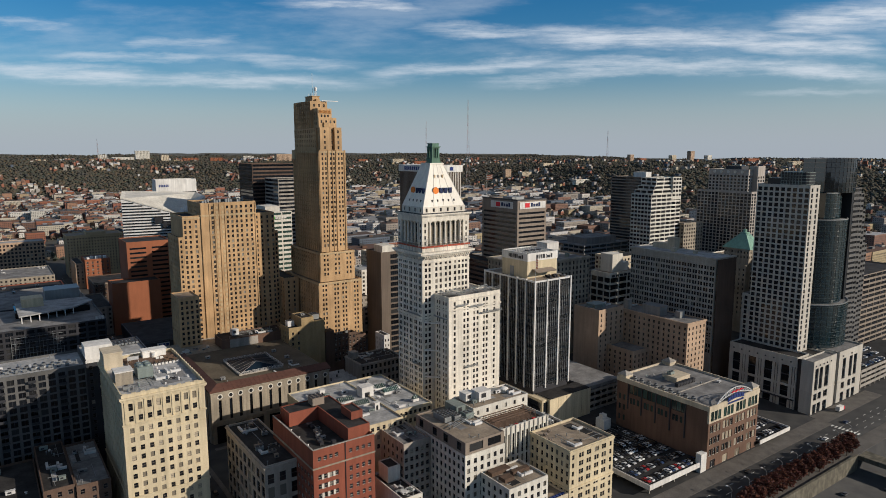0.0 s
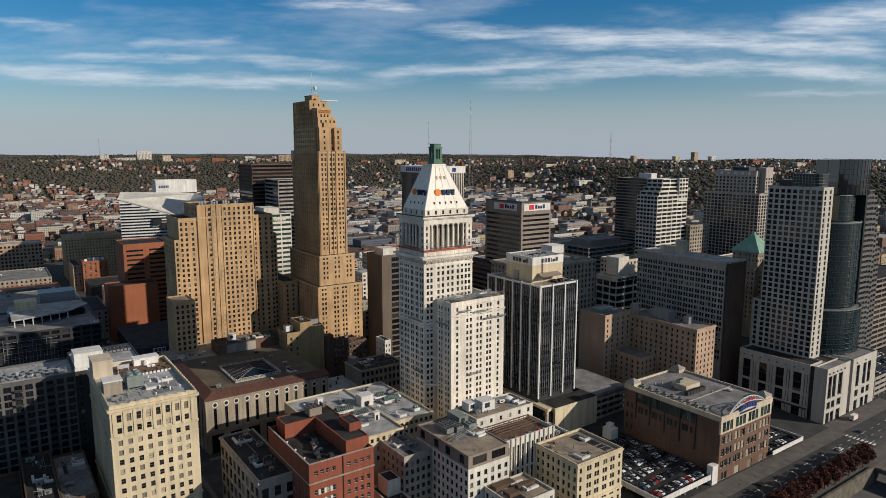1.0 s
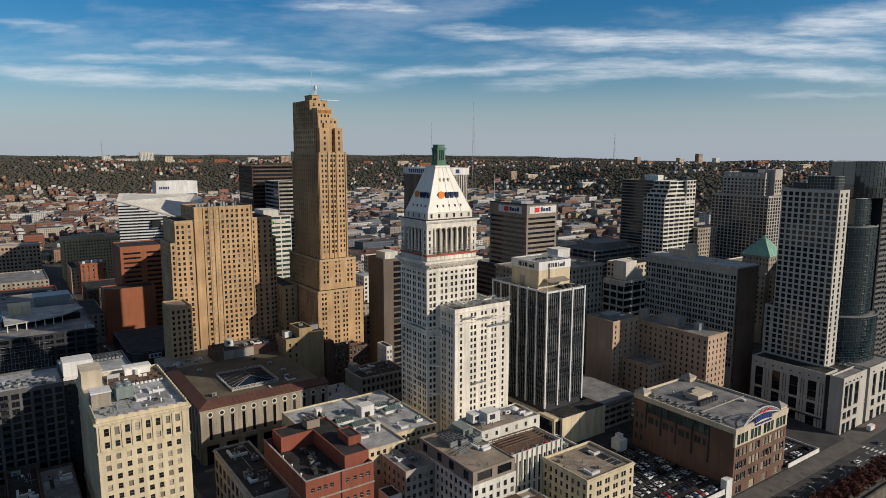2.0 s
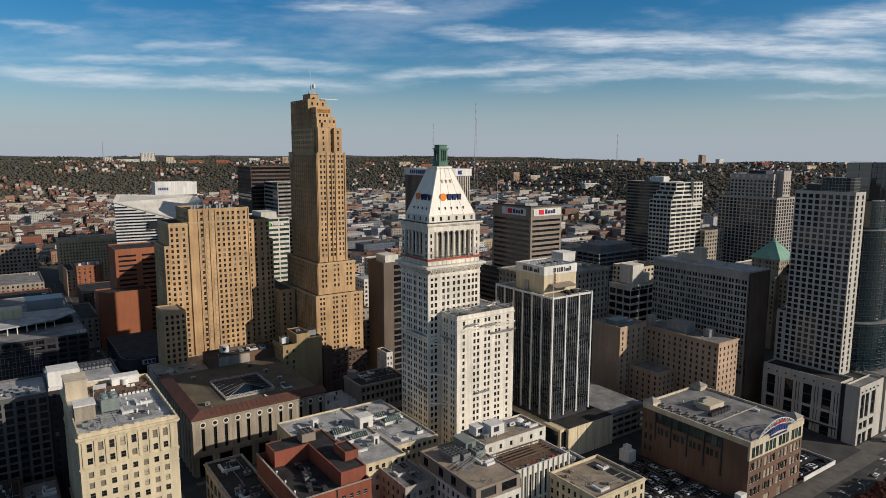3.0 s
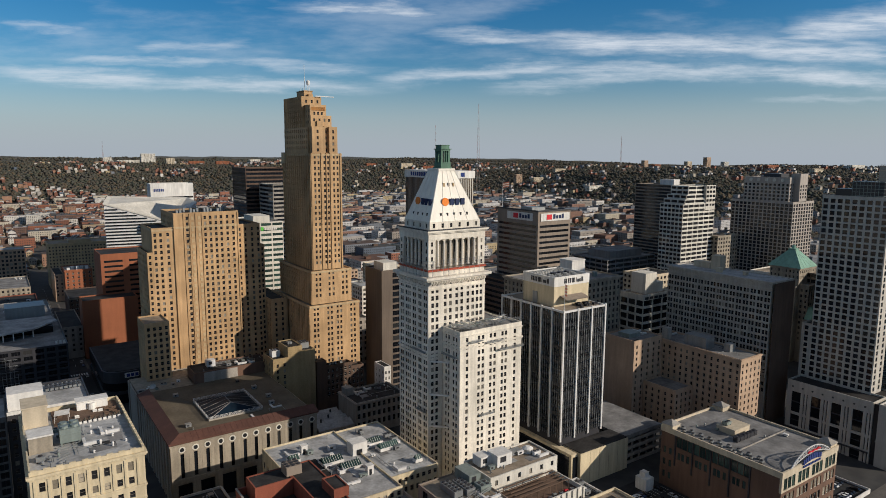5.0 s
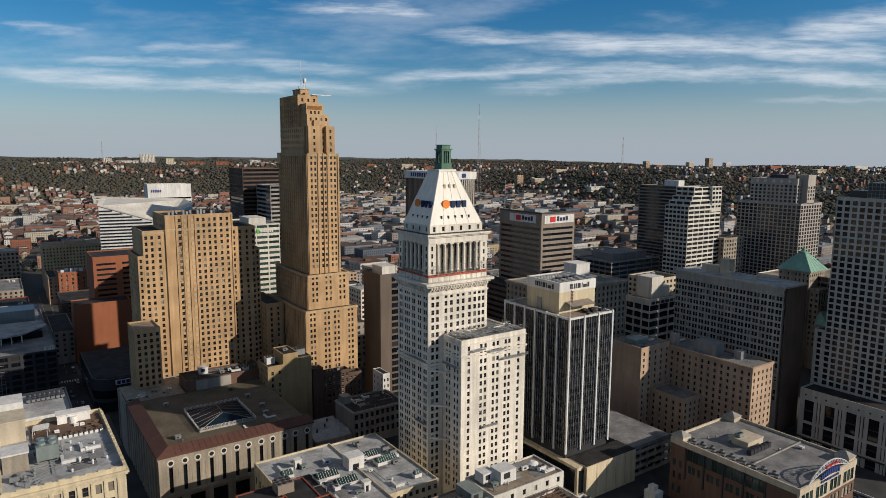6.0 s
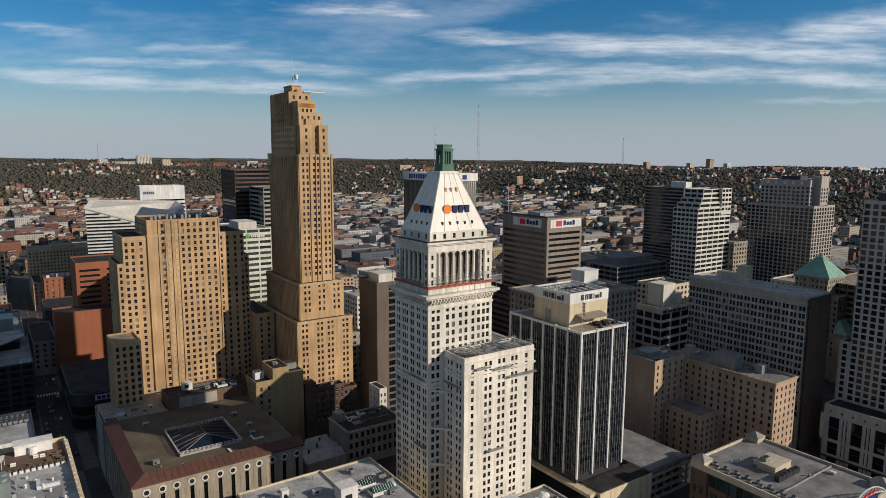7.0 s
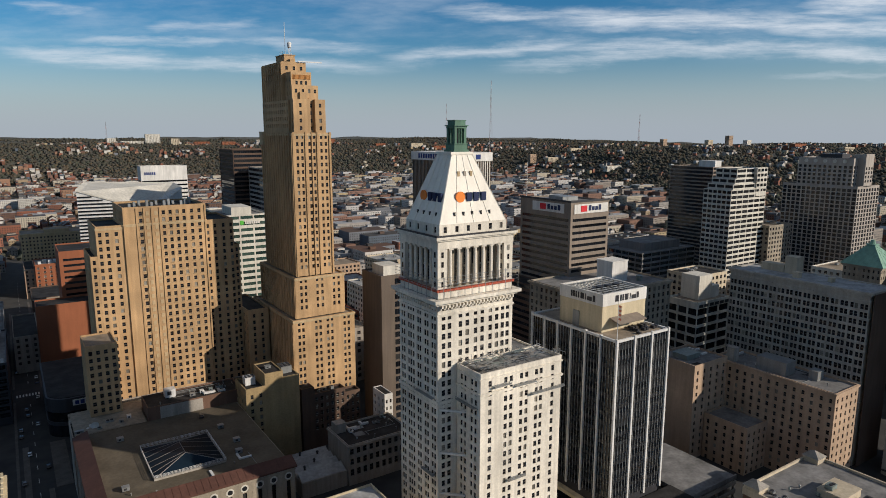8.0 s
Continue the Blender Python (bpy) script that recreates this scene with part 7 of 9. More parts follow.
    s.quad((x0 + i0, y0 + i0, 30.9), (x1 + e, y0 + i0, 30.9), (x1 + e, y0 + i0, 27), (x0 + i0, y0 + i0, 27))
    s.quad((x0 + i0, y1, 30.9), (x0 + i0, y0 + i0, 30.9), (x0 + i0, y0 + i0, 27), (x0 + i0, y1, 27))
    part("tile_skirt", s, M["rooftile"], T, "brown-red sloped roof edge")
    for k in range(26):
        s = Shape()
        x = x0 + 2 + k * 2.45
        if x > x0 + i0:
            s.bar((x, y0 - e, 28.95), (x, y0 + i0, 30.95), 0.1)
            part("roof_seam", s, M["rooftile"], T)
    s = Shape()
    s.box(x0 + i0, x1 - 0.4, y0 + i0, y1 + 2, 27.9, 28.2)
    part("flat_roof", s, M["roofbrown"], T)
    # glazed roof light in its white kerb
    a, b, c, d = 109.8, 134.4, 347.6, 375.0
    s = Shape()
    for p in ((a - 0.4, b + 0.4, c - 0.4, c), (a - 0.4, b + 0.4, d, d + 0.4), (a - 0.4, a, c, d), (b, b + 0.4, c, d)):
        s.box(*p, 28.2, 29)
    part("skylight_kerb", s, M["concrete"], T)
    for p, q2 in (((a - 0.4, c - 0.4), (b + 0.4, c - 0.4)), ((a - 0.4, d + 0.4), (b + 0.4, d + 0.4)), ((a - 0.4, c - 0.4), (a - 0.4, d + 0.4)), ((b + 0.4, c - 0.4), (b + 0.4, d + 0.4))):
        s = Shape()
        for zz in (29.4, 29.8, 30.2):
            s.bar((*p, zz), (*q2, zz), 0.1)
        for k in range(9):
            u = (p[0] + (q2[0] - p[0]) * k / 8, p[1] + (q2[1] - p[1]) * k / 8)
            s.bar((*u, 28.9), (*u, 30.3), 0.1)
        part("guard_rail", s, M["whitemetal"], T, "white guard rail")
    s = Shape()
    m, q = (a + b) / 2, 8
    ridge0, ridge1 = (m, c + q, 32.1), (m, d - q, 32.1)
    s.quad((a, d, 28.9), (a, c, 28.9), ridge0, ridge1)
    s.quad((b, c, 28.9), (b, d, 28.9), ridge1, ridge0)
    s.poly([(a, c, 28.9), (b, c, 28.9), ridge0])
    s.poly([(b, d, 28.9), (a, d, 28.9), ridge1])
    part("skylight_glass", s, M["skylight"], T)
    rods = [((a, c, 29), ridge0, 0.22), ((b, c, 29), ridge0, 0.22), ((a, d, 29), ridge1, 0.22), ((b, d, 29), ridge1, 0.22), (ridge0, ridge1, 0.22)]
    for k in range(1, 6):
        y = c + (d - c) * k / 6
        rods += [((side, y, 29), (m, min(max(y, c + 8), d - 8), 32.15), 0.12) for side in (a, b)]
    for p, q2, wide in rods:
        s = Shape()
        s.bar(p, q2, wide)
        part("skylight_bar", s, M["slate"], T)
    kerb = [o for o in T.children if o.name.startswith("skylight_kerb")][0]
    for o in [o for o in T.children if o.name.split(".")[0] in ("skylight_glass", "skylight_bar", "guard_rail")]:
        o.parent = kerb
    for x, y in ((104, 388), (141, 352), (143, 362), (141, 378), (100, 346)):
        roof_unit(x, y, 28.2, 2.4, 2.0, 1.6, "greymetal", "box")
    # higher dark-roofed range behind the court
    h = House("rear_range", "long brick range with a dark roof behind the court", 137, 410, 20, M["hallbrick"])
    h.block(117, 158, 402.4, 418, 20, 34, roof="roofdark", lip=0.6)
    s = Shape()
    s.box(122, 140, 402.2, 402.4, 28, 33.4)
    part("pale_panel", s, M["concrete"], h.t)
    h.done()
    h = House("dark_podium", "low dark roofed podium beside the hotel", 105, 420, 0, M["greystone"])
    h.block(88.2, 117, 402.6, 420, 0, 28, roof="roofdark", lip=0.6)
    h.block(109.6, 175, 420.4, 440, 0, 26, roof="roofdark", lip=0.6)
    h.done()
    roof_unit(128, 412, 33.4, 4.5, 4, 3.8, "whitemetal", "box")
    roof_unit(97, 408, 27.4, 3.2, 1, 1.8, "whitepaint", "dish")
    clutter(132, 157, 405, 417, 33.4, 9, 31)
    clutter(89, 116, 404, 419, 27.4, 10, 32)
    car_at(137, 394, 28.2, 80, "carblack")


# ---- cars ----
CAR = {}
for nm, c in (("carwhite", (0.7, 0.7, 0.7)), ("carblack", (0.012, 0.012, 0.014)), ("carsilver", (0.38, 0.39, 0.4)), ("carred", (0.3, 0.02, 0.02)), ("carblue", (0.03, 0.05, 0.11)), ("cargrey", (0.1, 0.1, 0.105)), ("caryellow", (0.6, 0.4, 0.02))):
    M[nm] = surface(nm, c, rough=0.22, var=0.04, streak=0, bump=0, spec=0.6)
M["tyre"] = surface("tyre", (0.02, 0.02, 0.02), streak=0)


def car_at(x, y, z, turn, paint):
    m = pose(x, y, z, 0, 0, turn)
    if paint in CAR:
        return copy_thing(CAR[paint], m)
    word = {"carwhite": "white", "carblack": "black", "carsilver": "silver", "carred": "dark red", "carblue": "dark blue", "cargrey": "grey", "caryellow": "yellow"}[paint]
    t = thing("parked_car", (0, 0, 0), word + " car parked on grey asphalt", "car", "parked cars")
    s = Shape()
    prof = [(-2.2, 0.35), (-2.25, 0.75), (-2.0, 0.95), (-1.2, 1.0), (1.0, 0.98), (1.9, 0.85), (2.2, 0.65), (2.2, 0.35)]
    n = len(prof)
    for side in (-0.88, 0.88):
        s.poly([(a, side, b) for a, b in (prof if side < 0 else prof[::-1])])
    for i in range(n):
        (a, b), (c, d) = prof[i], prof[(i + 1) % n]
        s.quad((a, -0.88, b), (a, 0.88, b), (c, 0.88, d), (c, -0.88, d))
    part("body", s, M[paint], t)
    s = Shape()
    s.prism([(-1.7, -0.82), (1.05, -0.82), (1.05, 0.82), (-1.7, 0.82)], 0.97, 1.4, 0, 1, [(-1.25, -0.66), (0.35, -0.66), (0.35, 0.66), (-1.25, 0.66)])
    part("cabin", s, [M["glassdark"], M[paint]], t)
    for a in (-1.35, 1.35):
        for b in (-0.82, 0.82):
            s = Shape()
            k = len(s.v)
            nn = 10
            s.v += [(a + 0.33 * math.cos(2 * math.pi * i / nn), b - 0.1, 0.33 + 0.33 * math.sin(2 * math.pi * i / nn)) for i in range(nn)] + [(a + 0.33 * math.cos(2 * math.pi * i / nn), b + 0.1, 0.33 + 0.33 * math.sin(2 * math.pi * i / nn)) for i in range(nn)]
            for i in range(nn):
                s.f.append((k + i, k + (i + 1) % nn, k + nn + (i + 1) % nn, k + nn + i))
                s.m.append(0)
            s.f += [tuple(k + i for i in range(nn)), tuple(k + nn + nn - 1 - i for i in range(nn))]
            s.m += [0, 0]
            part("wheel", s, M["tyre"], t)
    t.matrix_basis = m
    CAR[paint] = t
    return t


court_building()


# ---- small buildings behind the court ----
def back_court():
    h = House("yellow_brick_house", "yellow brick building with a blank side wall and cooling plant", 166, 396, 0, M["yellowbrick"])
    h.block(155.2, 164, 388, 404, 0, 38.6, S=(at_shares(8.8, [0.3, 0.75], 1.3), levels(36, 3.4, 7, 2.0)), W=(even(16, 4, 1.2), levels(36, 3.4, 4, 2.0)), roof="roofdark")
    h.block(164.02, 172.5, 388.3, 404, 0, 44.0, roof="roofdark", lip=0.5)
    h.block(172.52, 180.3, 388.6, 404, 0, 40.8, roof="roofdark", lip=0.5)
    h.done()
    roof_unit(159.2, 396, 37.7, 4.6, 4.2, 3.8, "whitemetal", "fans")
    roof_unit(176, 396, 40.3, 5.0, 6, 3.4, "greymetal", "fans")
    roof_unit(168, 396, 43.5, 2.4, 2, 1.4, "greymetal", "box")
    h = House("brown_brick_row", "dark brown brick row with pale-framed sash windows", 196, 394, 0, M["brownbrick"], frame="whitestone")
    h.block(182.4, 188.6, 391.6, 398, 0, 31.4, roof="roofdark", lip=0.5)
    h.block(188.62, 205, 392, 398, 0, 27.6, S=(even(16.4, 6, 1.3), levels(26.2, 3.6, 5, 2.1)), roof="roofdark")
    h.block(205.02, 213, 392, 398, 0, 25, S=(even(8, 3, 1.3), levels(23.6, 3.6, 5, 2.1)), roof="roofdark")
    h.done()
    clutter(189.5, 204, 393, 397.5, 26.7, 6, 43)
    h = House("white_gable", "narrow white rendered building", 219, 372, 0, M["whitepaint"])
    h.block(217.2, 221.6, 374, 386, 0, 27, S=(even(4.4, 2, 1.0), levels(25, 3.6, 4, 1.8)), W=(even(12, 3, 1.0), levels(25, 3.6, 3, 1.8)), roof="roofdark", lip=0.3)
    h.done()
    h = House("arcaded_shop", "grey stone shop building with arched upper windows", 203, 360, 0, M["greystone"], "glassdark")
    h.block(187, 218, 351, 373, 0, 18.6, S=(even(31, 10, 1.7), [(14.2, 16.8), (9.4, 12.2), (4.4, 7.4)]), roof="roofdark")
    h.cornice(187, 218, 351, 373, 17.6, 0.5, 0.6)
    h.done()
    clutter(190, 216, 353, 372, 17.7, 9, 41)
    s = Shape()
    s.box(188, 193, 366, 371, 17.7, 22)
    single("stair_house", s, M["concrete"], (190, 368, 17.7), "pale stair house on a dark roof", "rooftop unit")
    T = thing("sawtooth_shed", (176, 370, 0), "low white sheds with stepped sloping roofs", "shed")
    s = Shape()
    s.box(166, 186.5, 352, 375, -1, 7)
    part("wall", s, M["greystone"], T)
    for i in range(4):
        s = Shape()
        y = 352.5 + i * 5.6
        s.quad((166.2, y, 7.2), (186.2, y, 7.2), (186.2, y + 5.0, 9.4), (166.2, y + 5.0, 9.4))
        s.quad((186.2, y + 5.0, 9.4), (186.2, y + 5.0, 7), (166.2, y + 5.0, 7), (166.2, y + 5.0, 9.4))
        part("shed_roof", s, M["roofwhite"], T)
    for x, y in ((170, 359), (176, 363), (180, 369), (173, 372)):
        roof_unit(x, y, 9.0, 0.9, 0.9, 2.0, "darkmetal", "vent")


back_court()


# ---- low white-roofed block in front of the white tower ----
def white_roof_building():
    h = House("white_roofed_block", "low cream-walled block under a white roof full of skylights and plant", 145, 270, 0, M["creamwall"], "glass")
    h.block(118, 150, 242, 300, -3, 31, S=(even(32, 11, 1.5), [(27.6, 29.4), (23.4, 25.6), (19, 21.2)]), W=(even(58, 14, 1.4), [(23, 26)]), roof="roofwhite", lip=0.7)
    h.block(150, 171.5, 250.5, 300, -3, 30.4, S=(even(21.5, 8, 1.5), [(26.8, 28.6), (22.6, 24.8)]), roof="roofwhite", lip=0.7)
    h.done()
    for x, y, w, d in ((137, 275, 9, 5), (141, 267, 9, 5), (158, 281, 9, 4.5), (162, 274, 9, 4.5), (125, 284, 4.5, 4), (166, 257, 3.2, 2.4)):
        s = Shape()
        s.box(x - w / 2, x + w / 2, y - d / 2, y + d / 2, 30.0, 31.3)
        s.prism([(x - w / 2 + 0.2, y - d / 2 + 0.2), (x + w / 2 - 0.2, y - d / 2 + 0.2), (x + w / 2 - 0.2, y + d / 2 - 0.2), (x - w / 2 + 0.2, y + d / 2 - 0.2)], 31.3, 32.9, 1, None, [(x - w / 2 + 0.4, y - 0.1), (x + w / 2 - 0.4, y - 0.1), (x + w / 2 - 0.4, y + 0.1), (x - w / 2 + 0.4, y + 0.1)])
        for k in range(1, int(w)):
            s.bar((x - w / 2 + k, y - d / 2 + 0.2, 31.35), (x - w / 2 + k, y, 32.95), 0.1)
        single("skylight", s, [M["whitepaint"], M["glassgreen"]], (x, y, 30), "glazed ridge skylight on a white kerb", "skylight", "skylights on the white roof")
    for x, y, w, d, hh in ((149.5, 277, 6.5, 5.5, 5.0), (131, 288, 2.6, 2.2, 3.6), (145, 258, 2.6, 2.2, 3.6)):
        s = Shape()
        s.box(x - w / 2, x + w / 2, y - d / 2, y + d / 2, 30.1, 30.1 + hh)
        s.box(x - w / 2 - 0.2, x + w / 2 + 0.2, y - d / 2 - 0.2, y + d / 2 + 0.2, 30.1 + hh, 30.4 + hh)
        s.box(x - w * 0.25, x + w * 0.15, y - d / 2 - 0.05, y - d / 2, 30.2, 32.6, 1)
        single("stair_house", s, [M["whitepaint"], M["dark_fill"]], (x, y, 30.1), "white stair house on the white roof", "rooftop unit", "stair houses")
    for x, y, w, d, hh, k in ((134, 271, 3, 1.6, 1.5, "box"), (155, 278, 2.4, 1.6, 2.0, "box"), (167, 283, 3, 2, 1.6, "fans"), (168, 279, 3, 2, 1.4, "fans"), (167, 275, 2.4, 2, 1.4, "box"), (142, 285, 3.2, 1.6, 1.8, "box"), (147, 263, 2.4, 1.6, 1.2, "box"), (153, 270, 1.6, 1.4, 1.1, "box"), (139, 279, 1.6, 1.4, 1.6, "box")):
        roof_unit(x, y, 30.1, w, d, hh, "greymetal" if k == "fans" else "whitemetal", k)
    clutter(120, 148, 244, 298, 30.3, 14, 51)
    clutter(152, 170, 252, 298, 29.7, 8, 52)


white_roof_building()


def brick_building():
    h = House("red_brick_block", "red brick office block with a dark roof well and penthouses", 110, 238, -4, M["redbrick"], frame="whitestone")
    h.block(94, 120.3, 216, 256.5, -5, 40, S=(at_shares(26.3, [0.10, 0.19, 0.28, 0.37, 0.60, 0.71, 0.81, 0.91], 1.35), [(35.2, 36.9)] + levels(30.5, 3.75, 8, 2.0)), W=(even(40.5, 13, 1.9), levels(30.5, 3.75, 8, 2.0)), roof="roofdark", lip=2.6, thick=0.5)
    T = h.t
    s = Shape()
    s.box(93.6, 120.5, 215.6, 215.98, 32.4, 32.9)
    s.box(93.6, 93.98, 215.98, 256.5, 32.4, 32.9)
    part("string_course", s, M["limestone"], T)
    for f in range(8):                 # pale spandrel strips beside the window rows
        for k in range(4):
            s = Shape()
            x = 94 + 26.3 * (0.145 + 0.09 * k)
            z = 30.5 - (f + 1) * 3.75 + 0.9
            if k < 3:
                s.box(x - 0.45, x + 0.45, 215.9, 215.985, z, z + 2.0)
                part("spandrel", s, M["whitestone"], T)
    for x in (107.4,):
        s = Shape()
        s.box(x - 0.18, x + 0.18, 215.82, 215.985, -4, 40)
        part("expansion_joint", s, M["dark_fill"], T)
    for z0, x0 in ((40.0, 93.9),):
        s = Shape()
        s.box(x0, 120.4, 215.9, 216.5, z0, z0 + 0.25)
        s.box(x0, x0 + 0.6, 216.5, 256.5, z0, z0 + 0.25)
        part("coping", s, M["concrete"], T)
    h.block(110.5, 120.2, 219.5, 256.3, 37.5, 43.4, roof="roofdark", lip=0.3)
    h.block(97.5, 110.4, 247, 256.3, 37.5, 43.4, roof="roofdark", lip=0.3)
    h.block(115.8, 121.0, 226.8, 236.0, 43.1, 46.4, roof="roofdark", lip=0.3)
    h.done()
    roof_unit(111.5, 251, 43.1, 5.4, 5.0, 3.4, "taupe", "fans")
    rb = random.Random(19)
    for i in range(10):
        roof_unit(rb.uniform(98, 109), 222 + i * 2.3, 37.4, rb.choice((1.6, 2.2)), rb.choice((1.4, 1.8)), rb.choice((1.2, 1.6)), rb.choice(("greymetal", "darkmetal", "taupe")), rb.choice(("fans", "fans", "box")))
    for i in range(6):
        roof_unit(95.6 + (i % 2), 222 + i * 4.2, 37.4, 0.6, 0.6, 0.9, "whitemetal", "vent")
    # dark-roofed stone building beside it
    h = House("dark_roofed_block", "grey stone block with a dark cluttered roof", 88, 258, -4, M["greystone"])
    h.block(81, 95.4, 232, 279, -4, 31, W=(even(47, 9, 3.3), [(23.2, 27.2), (17.2, 21.8), (11.4, 15.6), (5.6, 9.8), (-1.5, 3.6)]), S=(even(14.4, 3, 2.6), [(23.2, 27.2), (17.2, 21.8), (11.4, 15.6), (5.6, 9.8)]), roof="roofdark", lip=0.8)
    h.cornice(81, 95.4, 232, 279, 29.8, 0.5, 0.6)
    h.done()
    clutter(82.5, 94.5, 236, 278, 30.2, 18, 62, ("greymetal", "taupe"))
    # grey block between brick and centre
    h = House("grey_mid_block", "grey rendered block with a patched flat roof", 145, 235, -4, M["greystone"])
    h.block(138, 151.5, 222.6, 248, -4, 28, W=(even(25.4, 7, 1.4), levels(26, 3.7, 7, 2.0)), S=(even(13.5, 5, 1.5), levels(26, 3.7, 7, 2.0)), roof="roofgrey")
    h.done()
    clutter(139, 151, 224, 247, 27.1, 5, 63)
    h = House("low_dark_house", "low house with a dark roof and a white lift box", 136, 224, -4, M["whitestone"])
    h.block(128.4, 137.8, 208, 234, -4, 13, S=(even(9.4, 3, 1.4), levels(12, 3.6, 4, 2)), roof="roofdark")
    h.block(131, 137, 224, 232, 12, 19, roof="roofdark", lip=0.2)
    h.done()
    clutter(129, 137, 210, 223, 12.1, 6, 64)


brick_building()


def centre_block():
    h = House("terraced_office", "white and grey office block with stepped roof terraces", 175, 215, -5, M["whitestone"], "glass", "framedark", "pair")
    z = 34
    h.block(152, 173, 198, 235, -5, z - 5.4, S=(even(21, 6, 1.6), levels(27, 3.7, 8, 2.2)), W=(even(37, 12, 1.5), levels(28, 3.7, 8, 2.2)), roof="rooftan")
    h.done()
    g = House("roof_storey", "grey clad top storey with wide black windows", 163, 216, 28, M["taupe"], "glassdark", "framedark", "pair")
    g.block(152.2, 172.8, 198.2, 234.8, 28.7, z, S=(at_shares(20.6, [0.27, 0.74], 7.0), [(29.6, 33.0)]), W=(at_shares(36.6, [0.12, 0.4, 0.62, 0.88], 3.2), [(29.4, 33.0)]), roof="rooftan", lip=0.4)
    g.done()
    f = House("finned_wing", "white wing with tall narrow windows between fins", 188, 212, -5, M["whitestone"], "glass", "framedark", "plain")
    f.block(173.2, 203, 203.4, 219.5, -5, 32, S=(even(29.8, 11, 1.15), [(2, 8.5), (9.5, 17.5), (18.5, 28.5)]), roof="wooddeck", lip=1.6)
    f.block(173.2, 206, 219.8, 236, -5, 36.5, S=(even(32.8, 6, 1.4), [(33, 35)]), roof="rooftan", lip=0.6)
    f.done()
    for i in range(12):
        s = Shape()
        x = 173.3 + i * 2.7
        s.box(x - 0.3, x + 0.3, 202.9, 203.38, 0, 32)
        part("fin", s, M["whitestone"], f.t)
    k = House("lower_terrace", "low white wing with a brown planted terrace", 171, 192, -5, M["whitestone"], "glass", "framedark", "pair")
    k.block(160, 181, 180, 197.8, -5, 19.5, S=(even(21, 6, 1.6), levels(18, 3.7, 6, 2.2)), W=(even(17.8, 5, 1.5), levels(18, 3.7, 6, 2.2)), roof="rooftan", lip=0.8)
    k.done()
    for a, b, c, d in ((162, 172, 193, 196.5), (170, 179, 189, 191), (163, 168, 186, 190)):
        s = Shape()
        s.box(a, b, c, d, 18.7, 20.2)
        single("planting_box", s, M["wooddeck"], ((a + b) / 2, (c + d) / 2, 18.7), "brown timber planting box on the terrace", "planter", "timber boxes on the terrace")
    m = House("white_bridge_wing", "white rendered wing with a dark cluttered roof", 213, 205, -5, M["whitepaint"])
    m.block(203.2, 216, 203, 219, -5, 25, S=(even(12.8, 5, 1.2), [(20.5, 22.8), (16, 18.4)]), roof="roofdark")
    m.done()
    clutter(204, 215, 205, 218, 24.1, 9, 71)
    # plant on the grey roof
    for i in range(2):
        roof_unit(159 + i * 4.6, 224 - i * 1.0, 33.6, 3.6, 9.0, 2.4, "greymetal", "fans")
    roof_unit(169, 228, 33.6, 5, 9, 4.0, "greenmetal", "box")
    roof_unit(169, 219, 33.6, 4.5, 4, 2.8, "greenmetal", "fans")
    s = Shape()
    for zz in (34.6, 35.4):
        s.bar((155, 214, zz), (172, 220, zz), 0.2)
        s.bar((156, 212, zz), (172, 217.5, zz), 0.2)
    for i in range(7):
        s.bar((155.5 + i * 2.6, 213.2 + i * 0.9, 33.6), (155.5 + i * 2.6, 213.2 + i * 0.9, 35.5), 0.15)
    single("pipe_rack", s, M["greymetal"], (163, 216, 33.6), "grey pipe rack across the roof", "pipes")
    for x, y, w, d, hh, mt in ((178, 231, 5, 5, 4, "whitepaint"), (184, 228, 7, 6, 4.8, "whitepaint"), (194, 231, 5, 3, 1.6, "greymetal"), (186, 233, 4, 3, 2, "greymetal")):
        roof_unit(x, y, 35.9, w, d, hh, mt, "box")
    roof_unit(199, 229, 35.9, 3.0, 3, 2.6, "whitepaint", "vent")
    clutter(175, 205, 221, 235, 35.9, 8, 72)
    s = Shape()
    r = random.Random(8)
    for i in range(5):
        s.box(176, 200, 208 + i * 2.0, 208.5 + i * 2.0, 33.4, 33.65)
    for i in range(9):
        s.bar((176 + i * 3, 208, 30.4), (176 + i * 3, 208, 33.4), 0.16)
        s.bar((176 + i * 3, 216, 30.4), (176 + i * 3, 216, 33.4), 0.16)
    single("pergola", s, M["wooddeck"], (188, 212, 30.4), "brown timber pergola on the roof terrace", "pergola")
    for i in range(10):
        s = Shape()
        x, y = 175 + i * 2.7, 205.4 + r.uniform(0, 1)
        s.box(x, x + 1.8, y, y + 0.8, 30.4, 30.85)
        s.box(x, x + 0.25, y, y + 0.8, 30.85, 31.3)
        single("lounge_seat", s, [M["greymetal"], M["redsign"]][i % 4 == 0], (x, y, 30.4), "low outdoor lounge seat on the roof terrace", "seat", "terrace seats")
    # cream corner block on the right
    c = House("cream_corner_office", "cream rendered corner block with paired sash windows", 205, 190, -6, M["creamwall"])
    pairs = []
    for q in (0.07, 0.25, 0.42, 0.60, 0.77, 0.93):
        u = 27.2 * q
        pairs += [(u - 1.35, u - 0.1), (u + 0.1, u + 1.35)] if 0.1 < q < 0.9 else [(u - 0.65, u + 0.65)]
    c.block(192, 219.2, 178.4, 202.6, -7, 27.2, S=(pairs, levels(25.6, 3.7, 8, 2.2)), W=(even(24.2, 8, 1.3), levels(25.6, 3.7, 8, 2.2)), roof="rooftan", lip=1.0)
